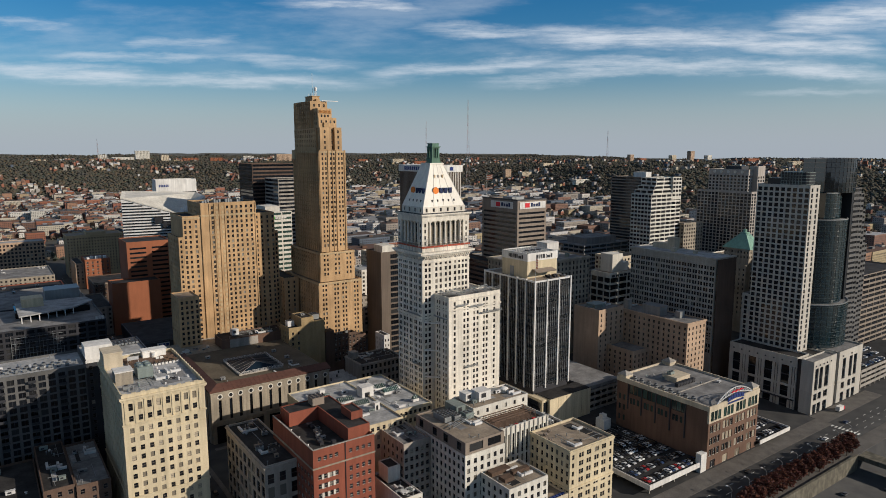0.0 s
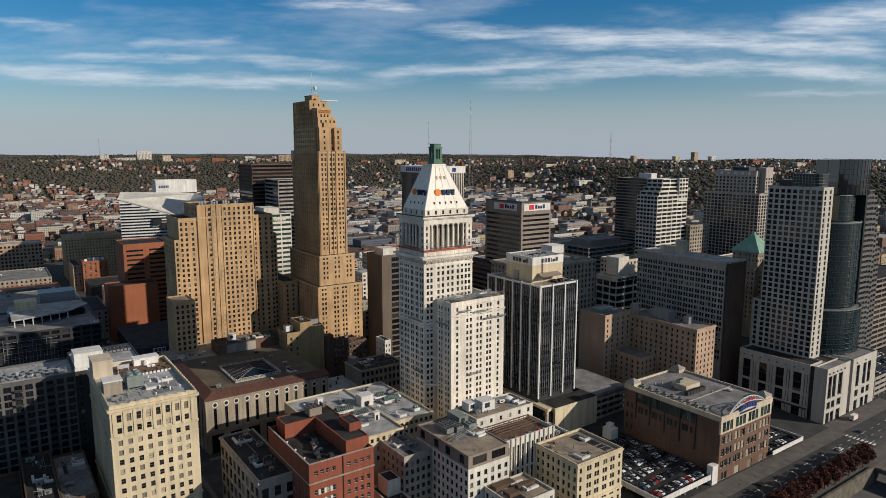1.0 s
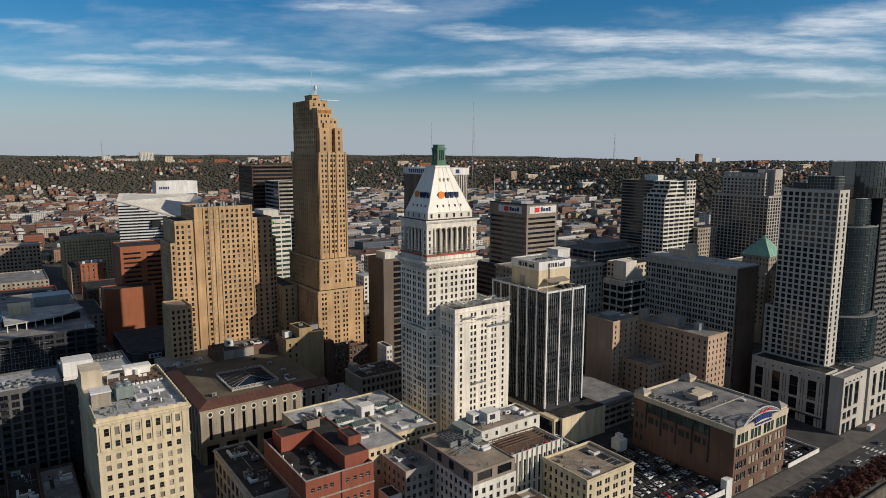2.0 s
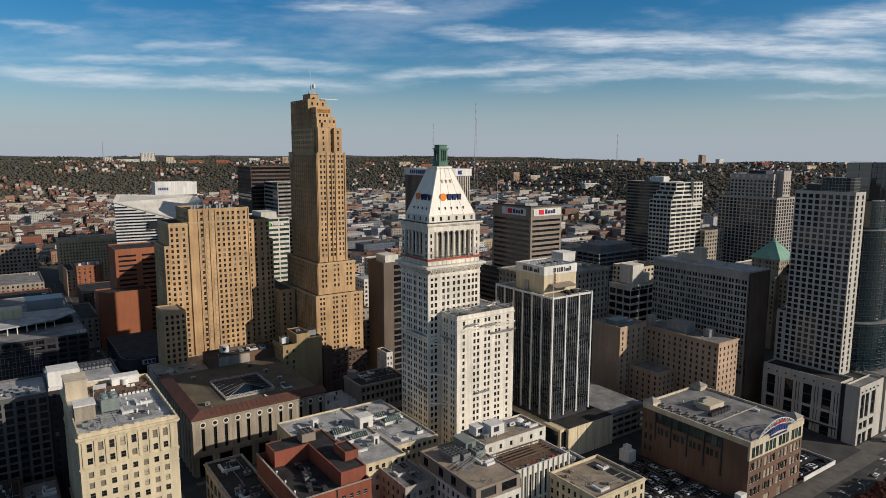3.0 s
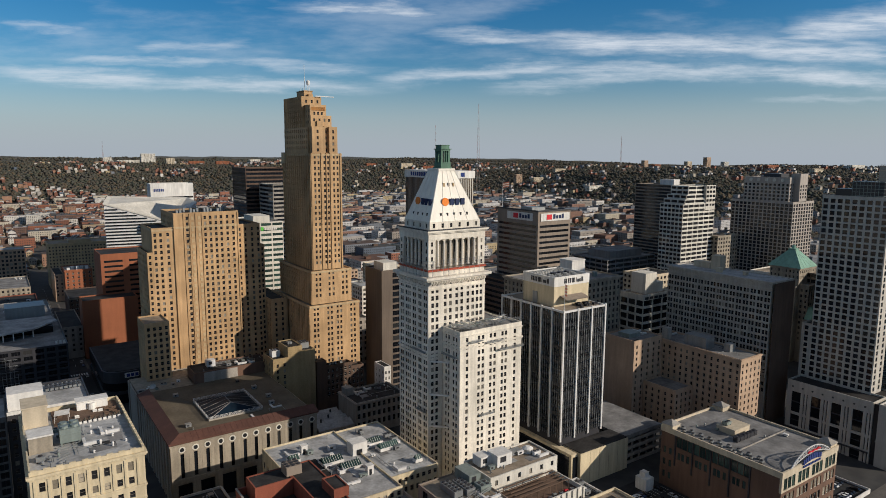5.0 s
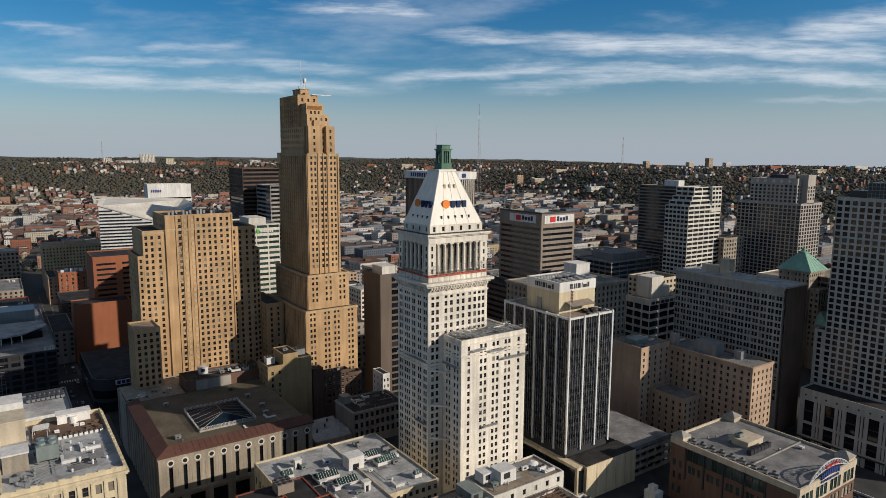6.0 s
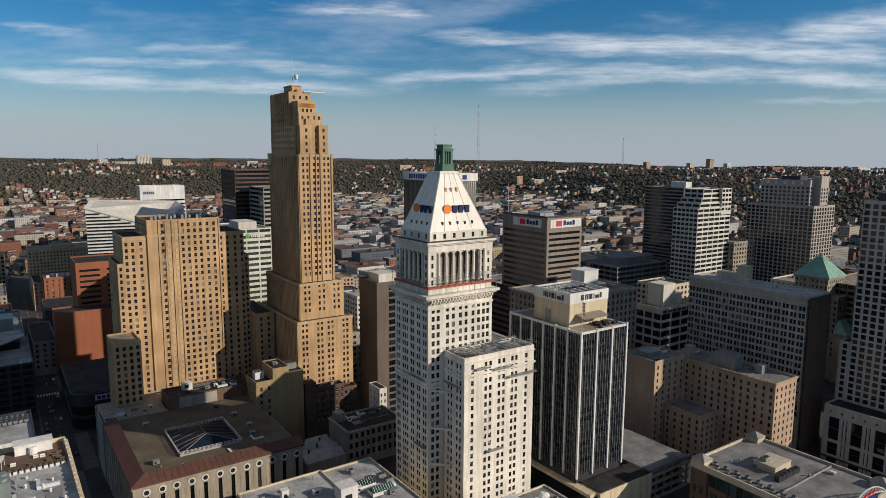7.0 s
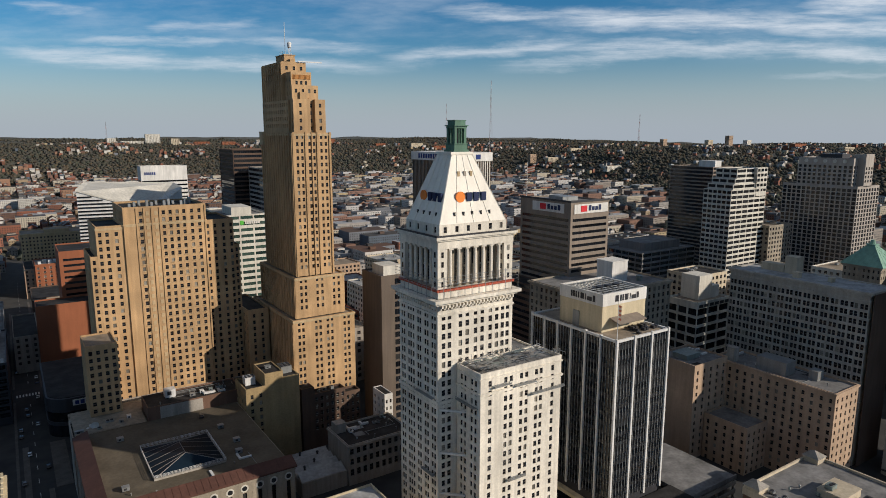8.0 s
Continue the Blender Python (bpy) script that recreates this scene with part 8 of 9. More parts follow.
    c.cornice(192, 219.2, 178.4, 202.6, 26.2, 0.4, 0.6)
    c.cornice(192, 219.2, 178.4, 202.6, 9.6, 0.4, 0.6, name="string_course")
    c.done()
    for x, y in ((196, 197), (200, 199), (194, 192), (205, 184)):
        roof_unit(x, y, 26.2, 1.6, 1.4, 1.1, "taupe", "box")
    d = House("low_tan_wing", "low tan wing with a gravel roof and stored blue chairs", 185, 190, -6, M["cream"])
    d.block(181.4, 191.8, 178.6, 203, -6, 8.6, S=(even(10.4, 4, 1.4), levels(7.6, 3.6, 3, 2)), roof="rooftan")
    d.done()
    for i in range(5):
        s = Shape()
        s.box(183 + i * 1.7, 184.2 + i * 1.7, 180, 181, 7.7, 8.5)
        single("stacked_chairs", s, M["blue"], (183.6 + i * 1.7, 180.5, 7.7), "small stack of blue chairs on a roof", "chairs", "stacked chairs")


centre_block()


# ---- brick hall with the arched sign, parking lot and road ----
def brick_hall():
    h = House("brick_hall", "dark brown brick hall with a glazed top storey", 308, 200, -7, M["hallbrick"], "glassgreen", "framedark", "pair")
    x0, x1, y0, y1 = 285.0, 330.5, 174.0, 231.0
    # north bay, glazed bays with downpipes between, blank south bay
    h.block(x0, x1, 223.1, y1, -8, 23.4, W=([(1.5, 2.9), (4.6, 6.0)], [(1.4, 4.6), (7.4, 10.6), (13.2, 16.4)]), roof="roofgrey", lip=0.2)
    bays, small = [], []
    for i in range(4):
        u = 0.5 + i * 9.0
        bays += [(u, u + 2.7), (u + 2.85, u + 5.55), (u + 5.7, u + 8.4)]
        small += [(u + 0.8, u + 2.3), (u + 2.7, u + 4.2), (u + 5.4, u + 6.9)]
    h.block(x0, x1, 186.9, 223.1, 17.6, 23.4, W=(bays, [(18.0, 23.0)]), roof="roofgrey", lip=0.2)
    h.block(x0, x1, 186.9, 223.1, 9.0, 17.6, W=(small, [(12.4, 15.8)]), roof="roofgrey", lip=0.2)
    h.block(x0, x1, 186.9, 223.1, -8, 9.0, roof="roofgrey", lip=0.2)
    h.block(x0, x1, y0 + 0.9, 186.9, -8, 23.4, roof="roofgrey", lip=0.2)
    for i in range(5):
        s = Shape()
        s.box(284.5, 284.98, 222.8 - i * 9.0, 223.4 - i * 9.0, 9 - i, 23.4)
        part("downpipe", s, M["darkmetal"], h.t)
    h.done()
    # street front: brick piers with grouped windows, tall glazing in a cream frame above
    f = House("street_front", "brown brick street front with grouped windows and a cream glazed head", 308, 171.9, -7, M["hallbrick"], "glassblind", "whitestone", "pair", wing_of=h)
    trios, doors = [], []
    for i in range(4):
        u = 1.6 + i * 11.2
        trios += [(u, u + 2.6), (u + 3.1, u + 5.7), (u + 6.2, u + 8.8)]
        doors.append((u + 1.5, u + 6.0))
    f.block(x0, x1, y0, y0 + 0.88, -2.4, 17.0, S=(trios, [(-0.6, 3.2), (5.4, 9.2), (11.6, 15.6)]), lip=0.2, thick=0.1)
    f.block(x0, x1, y0, y0 + 0.88, -8, -2.4, S=(doors, [(-7.0, -3.0)]), lip=0.2, thick=0.1)
    f.done()
    g = House("glazed_head", "cream framed band of tall green windows", 308, 171.9, 17, M["cream"], "glassgreen", "framedark", "pair", wing_of=h)
    g.block(x0, x1, y0 - 0.1, y0 + 0.85, 17.02, 23.4, S=(trios, [(17.8, 22.8)]), lip=0.2, thick=0.1)
    g.done()
    s = Shape()
    for a, b, c, d in ((x0 - 0.25, x1 + 0.25, y0 - 0.3, y0 + 0.4), (x0 - 0.25, x1 + 0.25, y1 - 0.4, y1 + 0.25), (x0 - 0.25, x0 + 0.4, y0 + 0.4, y1 - 0.4), (x1 - 0.4, x1 + 0.25, y0 + 0.4, y1 - 0.4)):
        s.box(a, b, c, d, 23.42, 26.0)
    part("parapet", s, M["cream"], h.t, "cream rendered parapet")
    s = Shape()
    s.box(x0 + 0.42, x1 - 0.42, y0 + 0.42, y1 - 0.42, 24.6, 25.0)
    part("membrane", s, M["roofgrey"], h.t, "grey membrane roof")
    s = Shape()
    s.box(x0 + 0.45, x1 - 0.45, 196.0, 196.5, 25.0, 25.5)
    part("roof_kerb", s, M["concrete"], h.t)
    for x, y in ((x0 + 2.9, y1 - 2.9), (x1 - 2.9, y1 - 2.9), (x1 - 2.9, y0 + 3.2)):
        s = Shape()
        s.box(x - 2.9, x + 2.9, y - 2.9, y + 2.9, 25.0, 27.2)
        s.prism([(x - 3.3, y - 3.3), (x + 3.3, y - 3.3), (x + 3.3, y + 3.3), (x - 3.3, y + 3.3)], 27.2, 29.2, 1, None, [(x - 0.1, y - 0.1), (x + 0.1, y - 0.1), (x + 0.1, y + 0.1), (x - 0.1, y + 0.1)])
        part("corner_turret", s, [M["cream"], M["concrete"]], h.t, "low square turret with a hipped cap")
    s = Shape()
    s.box(303, 315, 205.5, 214.5, 25.0, 27.6)
    s.box(302.8, 315.2, 205.3, 214.7, 27.6, 27.9)
    single("lift_house", s, M["cream"], (309, 210, 25), "cream rendered lift house on the grey roof", "rooftop unit", "lift houses")
    roof_unit(306, 211.5, 27.9, 3.4, 2.6, 1.6, "greenmetal", "fans")
    for i in range(18):
        roof_unit(288.4 + (i % 2) * 2.3, 184.5 + i * 2.3, 25.0, 1.7, 1.5, 1.0, "greymetal", "fans")
    for i in range(6):
        roof_unit(299 + i * 2.7, 202, 25.0, 2.3, 2.0, 2.0, "darkmetal", "fans")
    clutter(296, 327, 178, 227, 25.0, 7, 81)
    # arched truss with the sign
    T = thing("roof_sign", (308, 174, 25), "white arched truss with a red and blue roof sign", "sign")
    n = 14
    s = Shape()
    top = [(291 + 32 * i / n, 173.8, 26.1 + 5.6 * math.sin(math.pi * i / n) ** 0.8) for i in range(n + 1)]
    low = [(291 + 32 * i / n, 173.8, 26.05 + 3.0 * math.sin(math.pi * i / n)) for i in range(n + 1)]
    for i in range(n):
        s.bar(top[i], top[i + 1], 0.35)
        s.bar(low[i], low[i + 1], 0.3)
        s.bar(low[i], top[i + 1], 0.18)
        s.bar(top[i], low[i], 0.18)
    part("truss", s, M["whitemetal"], T)
    s = Shape()
    for i in range(10):
        s.box(300.0 + i * 1.5, 301.1 + i * 1.5, 173.2, 173.5, 25.4 + math.sin(i / 9 * math.pi) * 0.7, 27.4 + math.sin(i / 9 * math.pi) * 1.3)
    part("sign_bars", s, M["blue"], T)
    s = Shape()
    for i in range(12):
        s.box(300.4 + i * 1.2, 301.2 + i * 1.2, 173.3, 173.6, 24.0, 24.8)
    part("sign_bars", s, M["blue"], T)
    s = Shape()
    for i in range(6):
        s.bar((303 + i * 1.7, 173.3, 29.6 + (i % 2) * 0.6), (304.7 + i * 1.7, 173.3, 29.6 + ((i + 1) % 2) * 0.6), 0.5)
    part("sign_flourish", s, M["redsign"], T)
    # parking deck with a white kerb wall
    T = thing("car_park", (262, 205, -6), "raised car park slab with a white parapet", "car park")
    s = Shape()
    s.box(241, 284.2, 174.4, 246, -3.2, -2.4)
    part("slab", s, M["asphalt"], T)
    s = Shape()
    s.box(240.6, 284.2, 174.0, 174.4, -4.0, -1.4)
    s.box(240.6, 241.0, 174.4, 230, -4.0, -1.4)
    part("parapet", s, M["whitepaint"], T, "white painted parapet")
    s = Shape()
    s.box(279.8, 284.4, 173.6, 176.6, -7, 2.6)
    part("stair_pier", s, M["whitepaint"], T)
    for i in range(5):
        for j in range(4):
            s = Shape()
            s.box(243 + i * 9.5, 243.6 + i * 9.5, 176 + j * 18, 176.6 + j * 18, -8, -3.2)
            part("column", s, M["concrete"], T)
    s = Shape()
    for row in range(6):
        for k in range(18):
            x, y = 243 + k * 2.3, 178.5 + row * 9.4
            s.box(x - 0.06, x + 0.06, y - 2.4, y + 2.4, -2.4, -2.38)
    part("bay_marking", s, M["paintline"], T, kind="stuff")
    r = random.Random(17)
    paints = ["carwhite", "carwhite", "carwhite", "carsilver", "carsilver", "carblack", "carblack", "carblack", "cargrey", "cargrey", "carblack", "carsilver", "carblack", "carwhite", "cargrey", "carsilver", "carblack", "carred", "carblue"]
    for row in range(7):
        for k in range(17):
            y = 178.6 + row * 8.0
            x = 244.2 + k * 2.3
            if r.random() < (0.93 if row < 4 else 0.6) and not (row > 3 and x < 262):
                car_at(x, y + r.uniform(-0.3, 0.3), -2.4, 90 + r.choice((0, 180)) + r.uniform(-2, 2), r.choice(paints))
    car_at(262, 222, -2.4, 90, "caryellow")
    s = Shape()
    s.box(271.5, 277, 228, 234, -2.4, 3.4)
    s.box(273, 276, 230, 233, 3.4, 5.6)
    single("attendant_house", s, M["whitepaint"], (274, 231, -2.4), "small white two-stage house beside the car park", "hut")
    # second lot past the hall
    T = thing("small_car_park", (352, 190, -7), "small car park behind a white parapet", "car park")
    s = Shape()
    s.box(331, 362, 172, 228, -4.6, -4.0)
    part("slab", s, M["asphalt"], T)
    s = Shape()
    s.box(331, 362.4, 171.6, 172.0, -5.2, -3.0)
    s.box(362.0, 362.4, 172, 228, -5.2, -3.0)
    part("parapet", s, M["whitepaint"], T)
    for row in range(4):
        for k in range(11):
            if r.random() < 0.85:
                car_at(333.5 + k * 2.4, 176 + row * 7.6, -4.0, 90 + r.uniform(-2, 2), r.choice(paints))


brick_hall()


def street():
    for x0, x1, y0, y1 in ((200, 395, 163.5, 173.0), (395, 470, 166, 176.5), (225, 470, 137.2, 146.5), (78.5, 80.6, 230, 420), (70, 72.5, 230, 470), (88, 160, 322.5, 325.4), (218.5, 243.5, 252, 310)):
        s = Shape()
        z = ground_z((x0 + x1) / 2, (y0 + y1) / 2)
        if y1 - y0 > 40:
            n = 12
            for i in range(n):
                a, b = y0 + (y1 - y0) * i / n, y0 + (y1 - y0) * (i + 1) / n
                za, zb = ground_z(x0, a) + 0.15, ground_z(x0, b) + 0.15
                s.quad((x0, a, za), (x1, a, za), (x1, b, zb), (x0, b, zb))
                s.quad((x0, a, za - 0.3), (x0, a, za), (x0, b, zb), (x0, b, zb - 0.3))
                s.quad((x1, a, za), (x1, a, za - 0.3), (x1, b, zb - 0.3), (x1, b, zb))
        else:
            s.box(x0, x1, y0, y1, z - 0.6, z + 0.15)
        ob = new("pavement", s.mesh("pavement", [M["pavement"]]))
        tagged(ob, "grey concrete pavement with a kerb", "pavement", kind="structure")
    for y in (150.4, 154.6, 158.8):
        for i in range(26):
            s = Shape()
            x = 205 + i * 9.5
            s.box(x, x + 3.2, y - 0.09, y + 0.09, -7.2, -6.975)
            ob = new("lane_mark", s.mesh("lane_mark", [M["paintline"]]))
            tagged(ob, "white dashed lane mark on asphalt", "road mark", "lane marks", "structure")
    for i in range(8):
        s = Shape()
        s.box(391.5, 394.5, 148 + i * 2.0, 149 + i * 2.0, -7.2, -6.97)
        tagged(new("crossing_bar", s.mesh("crossing_bar", [M["paintline"]])), "white crossing bar on asphalt", "road mark", "crossing bars", "structure")
    s = Shape()
    s.box(226, 362, 136.0, 137.1, -15, -5.6)
    tagged(new("retaining_wall", s.mesh("retaining_wall", [M["mossy"]])), "stained concrete retaining wall above the sunken road", "wall", kind="structure")
    s = Shape()
    s.box(362, 374, 90, 137.1, -8.4, -7.2)
    s.box(362, 362.5, 90, 137, -7.2, -6.0)
    tagged(new("overbridge", s.mesh("overbridge", [M["mossy"]])), "concrete road bridge over the sunken road", "bridge", kind="structure")
    r = random.Random(9)
    lamp = None
    for i in range(9):
        x, y = 262 + i * 14.5, 146.8
        if lamp is None:
            lamp = thing("street_lamp", (0, 0, 0), "pale street lamp with a curved arm beside the road", "street lamp", "street lamps")
            s = Shape()
            s.cyl(0, 0, 0.13, 0, 9, 8, 0.08)
            part("pole", s, M["greymetal"], lamp)
            s = Shape()
            s.bar((0, 0, 9), (0.2, 1.2, 9.6), 0.12)
            s.bar((0.2, 1.2, 9.6), (0.3, 2.4, 9.6), 0.12)
            part("arm", s, M["greymetal"], lamp)
            s = Shape()
            s.box(0.05, 0.55, 2.2, 3.1, 9.45, 9.7)
            part("lamp_head", s, M["whitemetal"], lamp)
            lamp.location = (x, y, -7)
        else:
            copy_thing(lamp, pose(x, y, -7, 0, 0, r.uniform(-8, 8)))
    # red-leaved trees between road and wall, in two close rows
    for i in range(30):
        x, y = 262 + (i // 2) * 7.4 + (i % 2) * 3.5 + r.uniform(-1.2, 1.2), 140.6 + (i % 2) * 3.8 + r.uniform(-0.8, 0.8)
        t = thing("street_tree", (x, y, -7), "tree with dark red autumn leaves beside the wall", "tree", "red trees by the road")
        s = Shape()
        s.cyl(x, y, 0.24, -7, -3.6, 7, 0.16)
        for k in range(6):
            a = k * 1.047 + r.uniform(-.4, .4)
            s.bar((x, y, -4.2), (x + 2.2 * math.cos(a), y + 2.2 * math.sin(a), -1.2 + r.uniform(-.8, .8)), 0.14)
        part("trunk", s, M["brownbrick"], t)

        def spot(g, hgt=r.uniform(2.6, 3.7)):
            a, q, e = g.uniform(0, 6.283), g.uniform(0, 1) ** 0.45, g.uniform(-1, 1)
            rr = hgt * q * math.sqrt(1 - e * e * 0.8) * (1 + 0.18 * math.sin(3 * a + hgt * 7))
            return rr * math.cos(a), rr * math.sin(a), 5.2 + e * hgt * 0.95
        me = crowns(300, spot, 0.42, 100 + i)
        me.materials.append(M["redleaves"])
        c = new("crown", me)
        c.parent = t
    for x, y, a, p in ((370, 156, 0, "carwhite"), (384, 152, 180, "cargrey"), (300, 168.5 - 8, 0, "carblack"), (404, 160, 0, "carblue"), (352, 118, 180, "carblack"), (330, 128, 0, "cargrey"), (76, 300, 90, "cargrey"), (75, 280, 90, "carblack"), (76.5, 340, 90, "carsilver")):
        car_at(x, y, ground_z(x, y) + 0.02, a, p)
    T = thing("box_truck", (420, 170, -7), "white box truck on the road", "truck")
    s = Shape()
    s.box(416, 421.5, 168.8, 171.2, -6.2, -3.4)
    part("box", s, M["whitepaint"], T)
    s = Shape()
    s.box(421.5, 423.4, 168.9, 171.1, -6.4, -4.4)
    part("cab", s, M["redsign"], T)
    for x in (417.2, 422.4):
        for y in (168.9, 170.9):
            s = Shape()
            s.box(x - 0.45, x + 0.45, y - 0.15, y + 0.15, -7, -6.1)
            part("wheel", s, M["tyre"], T)


def side_street():
    """The shaded street running north beside the hall, with its crossing, cars and bare trees."""
    for y in range(330, 900, 14):
        if 536 < y < 556:
            continue
        s = Shape()
        s.box(75.2, 75.4, y, y + 4.5, ground_z(75, y) - 0.2, ground_z(75, y) + 0.02)
        tagged(new("lane_mark", s.mesh("lane_mark", [M["paintline"]])), "white dashed lane mark on asphalt", "road mark", "lane marks", "structure")
    for i in range(8):
        s = Shape()
        x = 68.8 + i * 1.55
        s.box(x, x + 0.8, 544.5, 548.5, -0.2, 0.02)
        tagged(new("crossing_bar", s.mesh("crossing_bar", [M["paintline"]])), "white crossing bar on asphalt", "road mark", "crossing bars", "structure")
    for x0, x1, y0, y1 in ((67.2, 68.4, 400, 536), (81.4, 88, 420, 470), (67.2, 68.4, 560, 760), (81.4, 83, 556, 800)):
        s = Shape()
        s.box(x0, x1, y0, y1, -0.4, 0.15)
        tagged(new("pavement", s.mesh("pavement", [M["pavement"]])), "grey concrete pavement with a kerb", "pavement", kind="structure")
    r = random.Random(31)
    for x, y, a, p in ((79.3, 539, 90, "carwhite"), (73.6, 511, 90, "carblack"), (77.6, 497, 90, "carsilver"), (73.4, 521, 90, "cargrey"), (72.8, 460, 90, "carwhite"), (70.0, 483, 90, "carblack"), (70.0, 492, 90, "cargrey"), (79.8, 566, 90, "carblue"), (79.8, 576, 90, "carwhite"), (70.0, 590, 90, "carblack"), (73.5, 620, 90, "carsilver"), (79.8, 640, 90, "carblack"), (79.8, 660, 90, "cargrey"), (70.0, 680, 90, "carwhite"), (77.0, 720, 90, "carblack"), (70, 430, 90, "cargrey"), (79.6, 442, 90, "carblack")):
        car_at(x, y, ground_z(x, y) + 0.02, a, p)
    for i in range(6):
        x, y = 85.2, 486 + i * 9.5
        t = thing("street_tree", (x, y, 0), "small bare-branched street tree with brown leaves", "tree", "trees beside the side street")
        s = Shape()
        s.cyl(x, y, 0.16, 0, 2.6, 7, 0.11)
        for k in range(5):
            a = k * 1.256 + r.uniform(-.4, .4)
            s.bar((x, y, 2.3), (x + 1.2 * math.cos(a), y + 1.2 * math.sin(a), 4.2 + r.uniform(-.5, .5)), 0.1)
        part("trunk", s, M["brownbrick"], t)

        def spot(g):
            a, q, e2 = g.uniform(0, 6.283), g.uniform(0, 1) ** 0.5, g.uniform(-1, 1)
            rr = 1.8 * q * math.sqrt(1 - e2 * e2 * 0.8)
            return rr * math.cos(a), rr * math.sin(a), 4.0 + e2 * 1.7
        me = crowns(110, spot, 0.3, 300 + i)
        me.materials.append(M["leaves"])
        c = new("crown", me)
        c.parent = t


street()
side_street()


def garage():
    """Open parking garage past the podium, with cars on its roof."""
    T = thing("parking_garage", (505, 190, -7), "pale concrete parking garage with cars on its roof deck", "garage")
    for k, z in enumerate((-4.2, -0.8, 2.6, 6.0)):
        s = Shape()
        s.box(466, 560, 178.4, 204, z, z + 0.5)
        part("deck", s, M["asphalt"], T)
        s = Shape()
        s.box(466, 560, 178, 178.38, z - 0.6, z + 1.3)
        part("spandrel", s, M["concrete"], T)
        s = Shape()
        s.box(465.6, 465.98, 178, 204, z - 0.6, z + 1.3)
        part("spandrel", s, M["concrete"], T)
    for i in range(13):
        s = Shape()
        s.box(467 + i * 7.6, 467.8 + i * 7.6, 178.5, 179.2, -8, 5.9)
        part("column", s, M["concrete"], T)
    s = Shape()
    s.box(467, 473, 196, 203, 6.5, 12)
    part("stair_tower", s, M["concrete"], T)
    r = random.Random(77)
    for row in range(3):
        for k in range(20):
            if r.random() < 0.6:
                car_at(476 + k * 2.6, 182.5 + row * 8, 6.52, 90 + r.uniform(-2, 2), r.choice(["carwhite", "carsilver", "carblack", "cargrey", "carblue"]))


garage()


def roof_run(x0, x1, y0, y1, z, seed):
    """Ducts, pipes, membrane patches and kerbs across a flat roof."""
    r = random.Random(seed)
    T = thing("roof_pipework", ((x0 + x1) / 2, (y0 + y1) / 2, z), "pipes, ducts and patched membrane on a flat roof", "pipes", "roof pipework")
    for k in range(3):                  # patches of newer membrane
        s = Shape()
        w, d = r.uniform(0.12, 0.3) * (x1 - x0), r.uniform(0.12, 0.3) * (y1 - y0)
        x, y = r.uniform(x0, x1 - w), r.uniform(y0, y1 - d)
        s.box(x, x + w, y, y + d, z, z + 0.04 + 0.008 * k)
        part("membrane_patch", s, M[r.choice(("roofdark", "roofwhite", "roofgrey"))], T)
    for k in range(4):                  # long pipes
        s = Shape()
        if k % 2:
            y = r.uniform(y0 + 0.5, y1 - 0.5)
            a, b = sorted((r.uniform(x0, x1), r.uniform(x0, x1)))
            s.bar((a, y, z + 0.35), (b + 1, y, z + 0.35), 0.2)
        else:
            x = r.uniform(x0 + 0.5, x1 - 0.5)
            a, b = sorted((r.uniform(y0, y1), r.uniform(y0, y1)))
            s.bar((x, a, z + 0.6), (x, b + 1, z + 0.6), 0.16)
        part("pipe", s, M["greymetal"], T)
    for _ in range(2):                  # square ducts with an elbow
        s = Shape()
        x, y, n = r.uniform(x0 + 1, x1 - 3), r.uniform(y0 + 1, y1 - 3), r.uniform(3, 7)
        s.box(x, x + 0.9, y, min(y + n, y1), z + 0.05, z + 1.0)
        s.box(x + 0.9, min(x + n, x1), y, y + 0.9, z + 0.05, z + 1.0)
        part("duct", s, M["whitemetal"], T)
    for _ in range(5):                  # stub vents
        s = Shape()
        x, y = r.uniform(x0, x1), r.uniform(y0, y1)
        s.cyl(x, y, 0.18, z, z + 1.3, 6)
        s.cyl(x, y, 0.34, z + 1.3, z + 1.45, 6)
        part("vent", s, M["greymetal"], T)


NEAR_ROOFS = ((119.5, 148.5, 243.5, 298, 30.3), (151.5, 170, 252, 298, 29.7), (97.5, 118, 218, 245, 35.0), (82.5, 94.4, 234, 278, 30.2), (139, 150.5, 224, 247, 27.1), (154, 172, 200, 233, 33.6), (175, 205, 221, 235, 35.9), (193, 218, 180, 201, 26.2), (204, 215, 205, 218, 24.1), (161, 180, 181, 197, 18.7), (39, 66, 261, 284, 59.6))
FAR_ROOFS = ((-14, 32, 322, 345, 56.5), (97, 150, 336, 352, 27.7), (288, 336, 174, 232, 20.2), (190, 216, 353, 371, 17.7), (118, 157, 404, 416, 33.4), (331, 353, 285, 305, 45.3), (355, 372, 236, 290, 43.3), (392, 419, 243, 312, 77.0), (130, 137, 209, 223, 12.1), (11.5, 20, 272, 314, 25.3), (22, 32, 271, 310, 24.5))
for n, q in enumerate(NEAR_ROOFS + FAR_ROOFS):
    roof_run(*q, 500 + n)


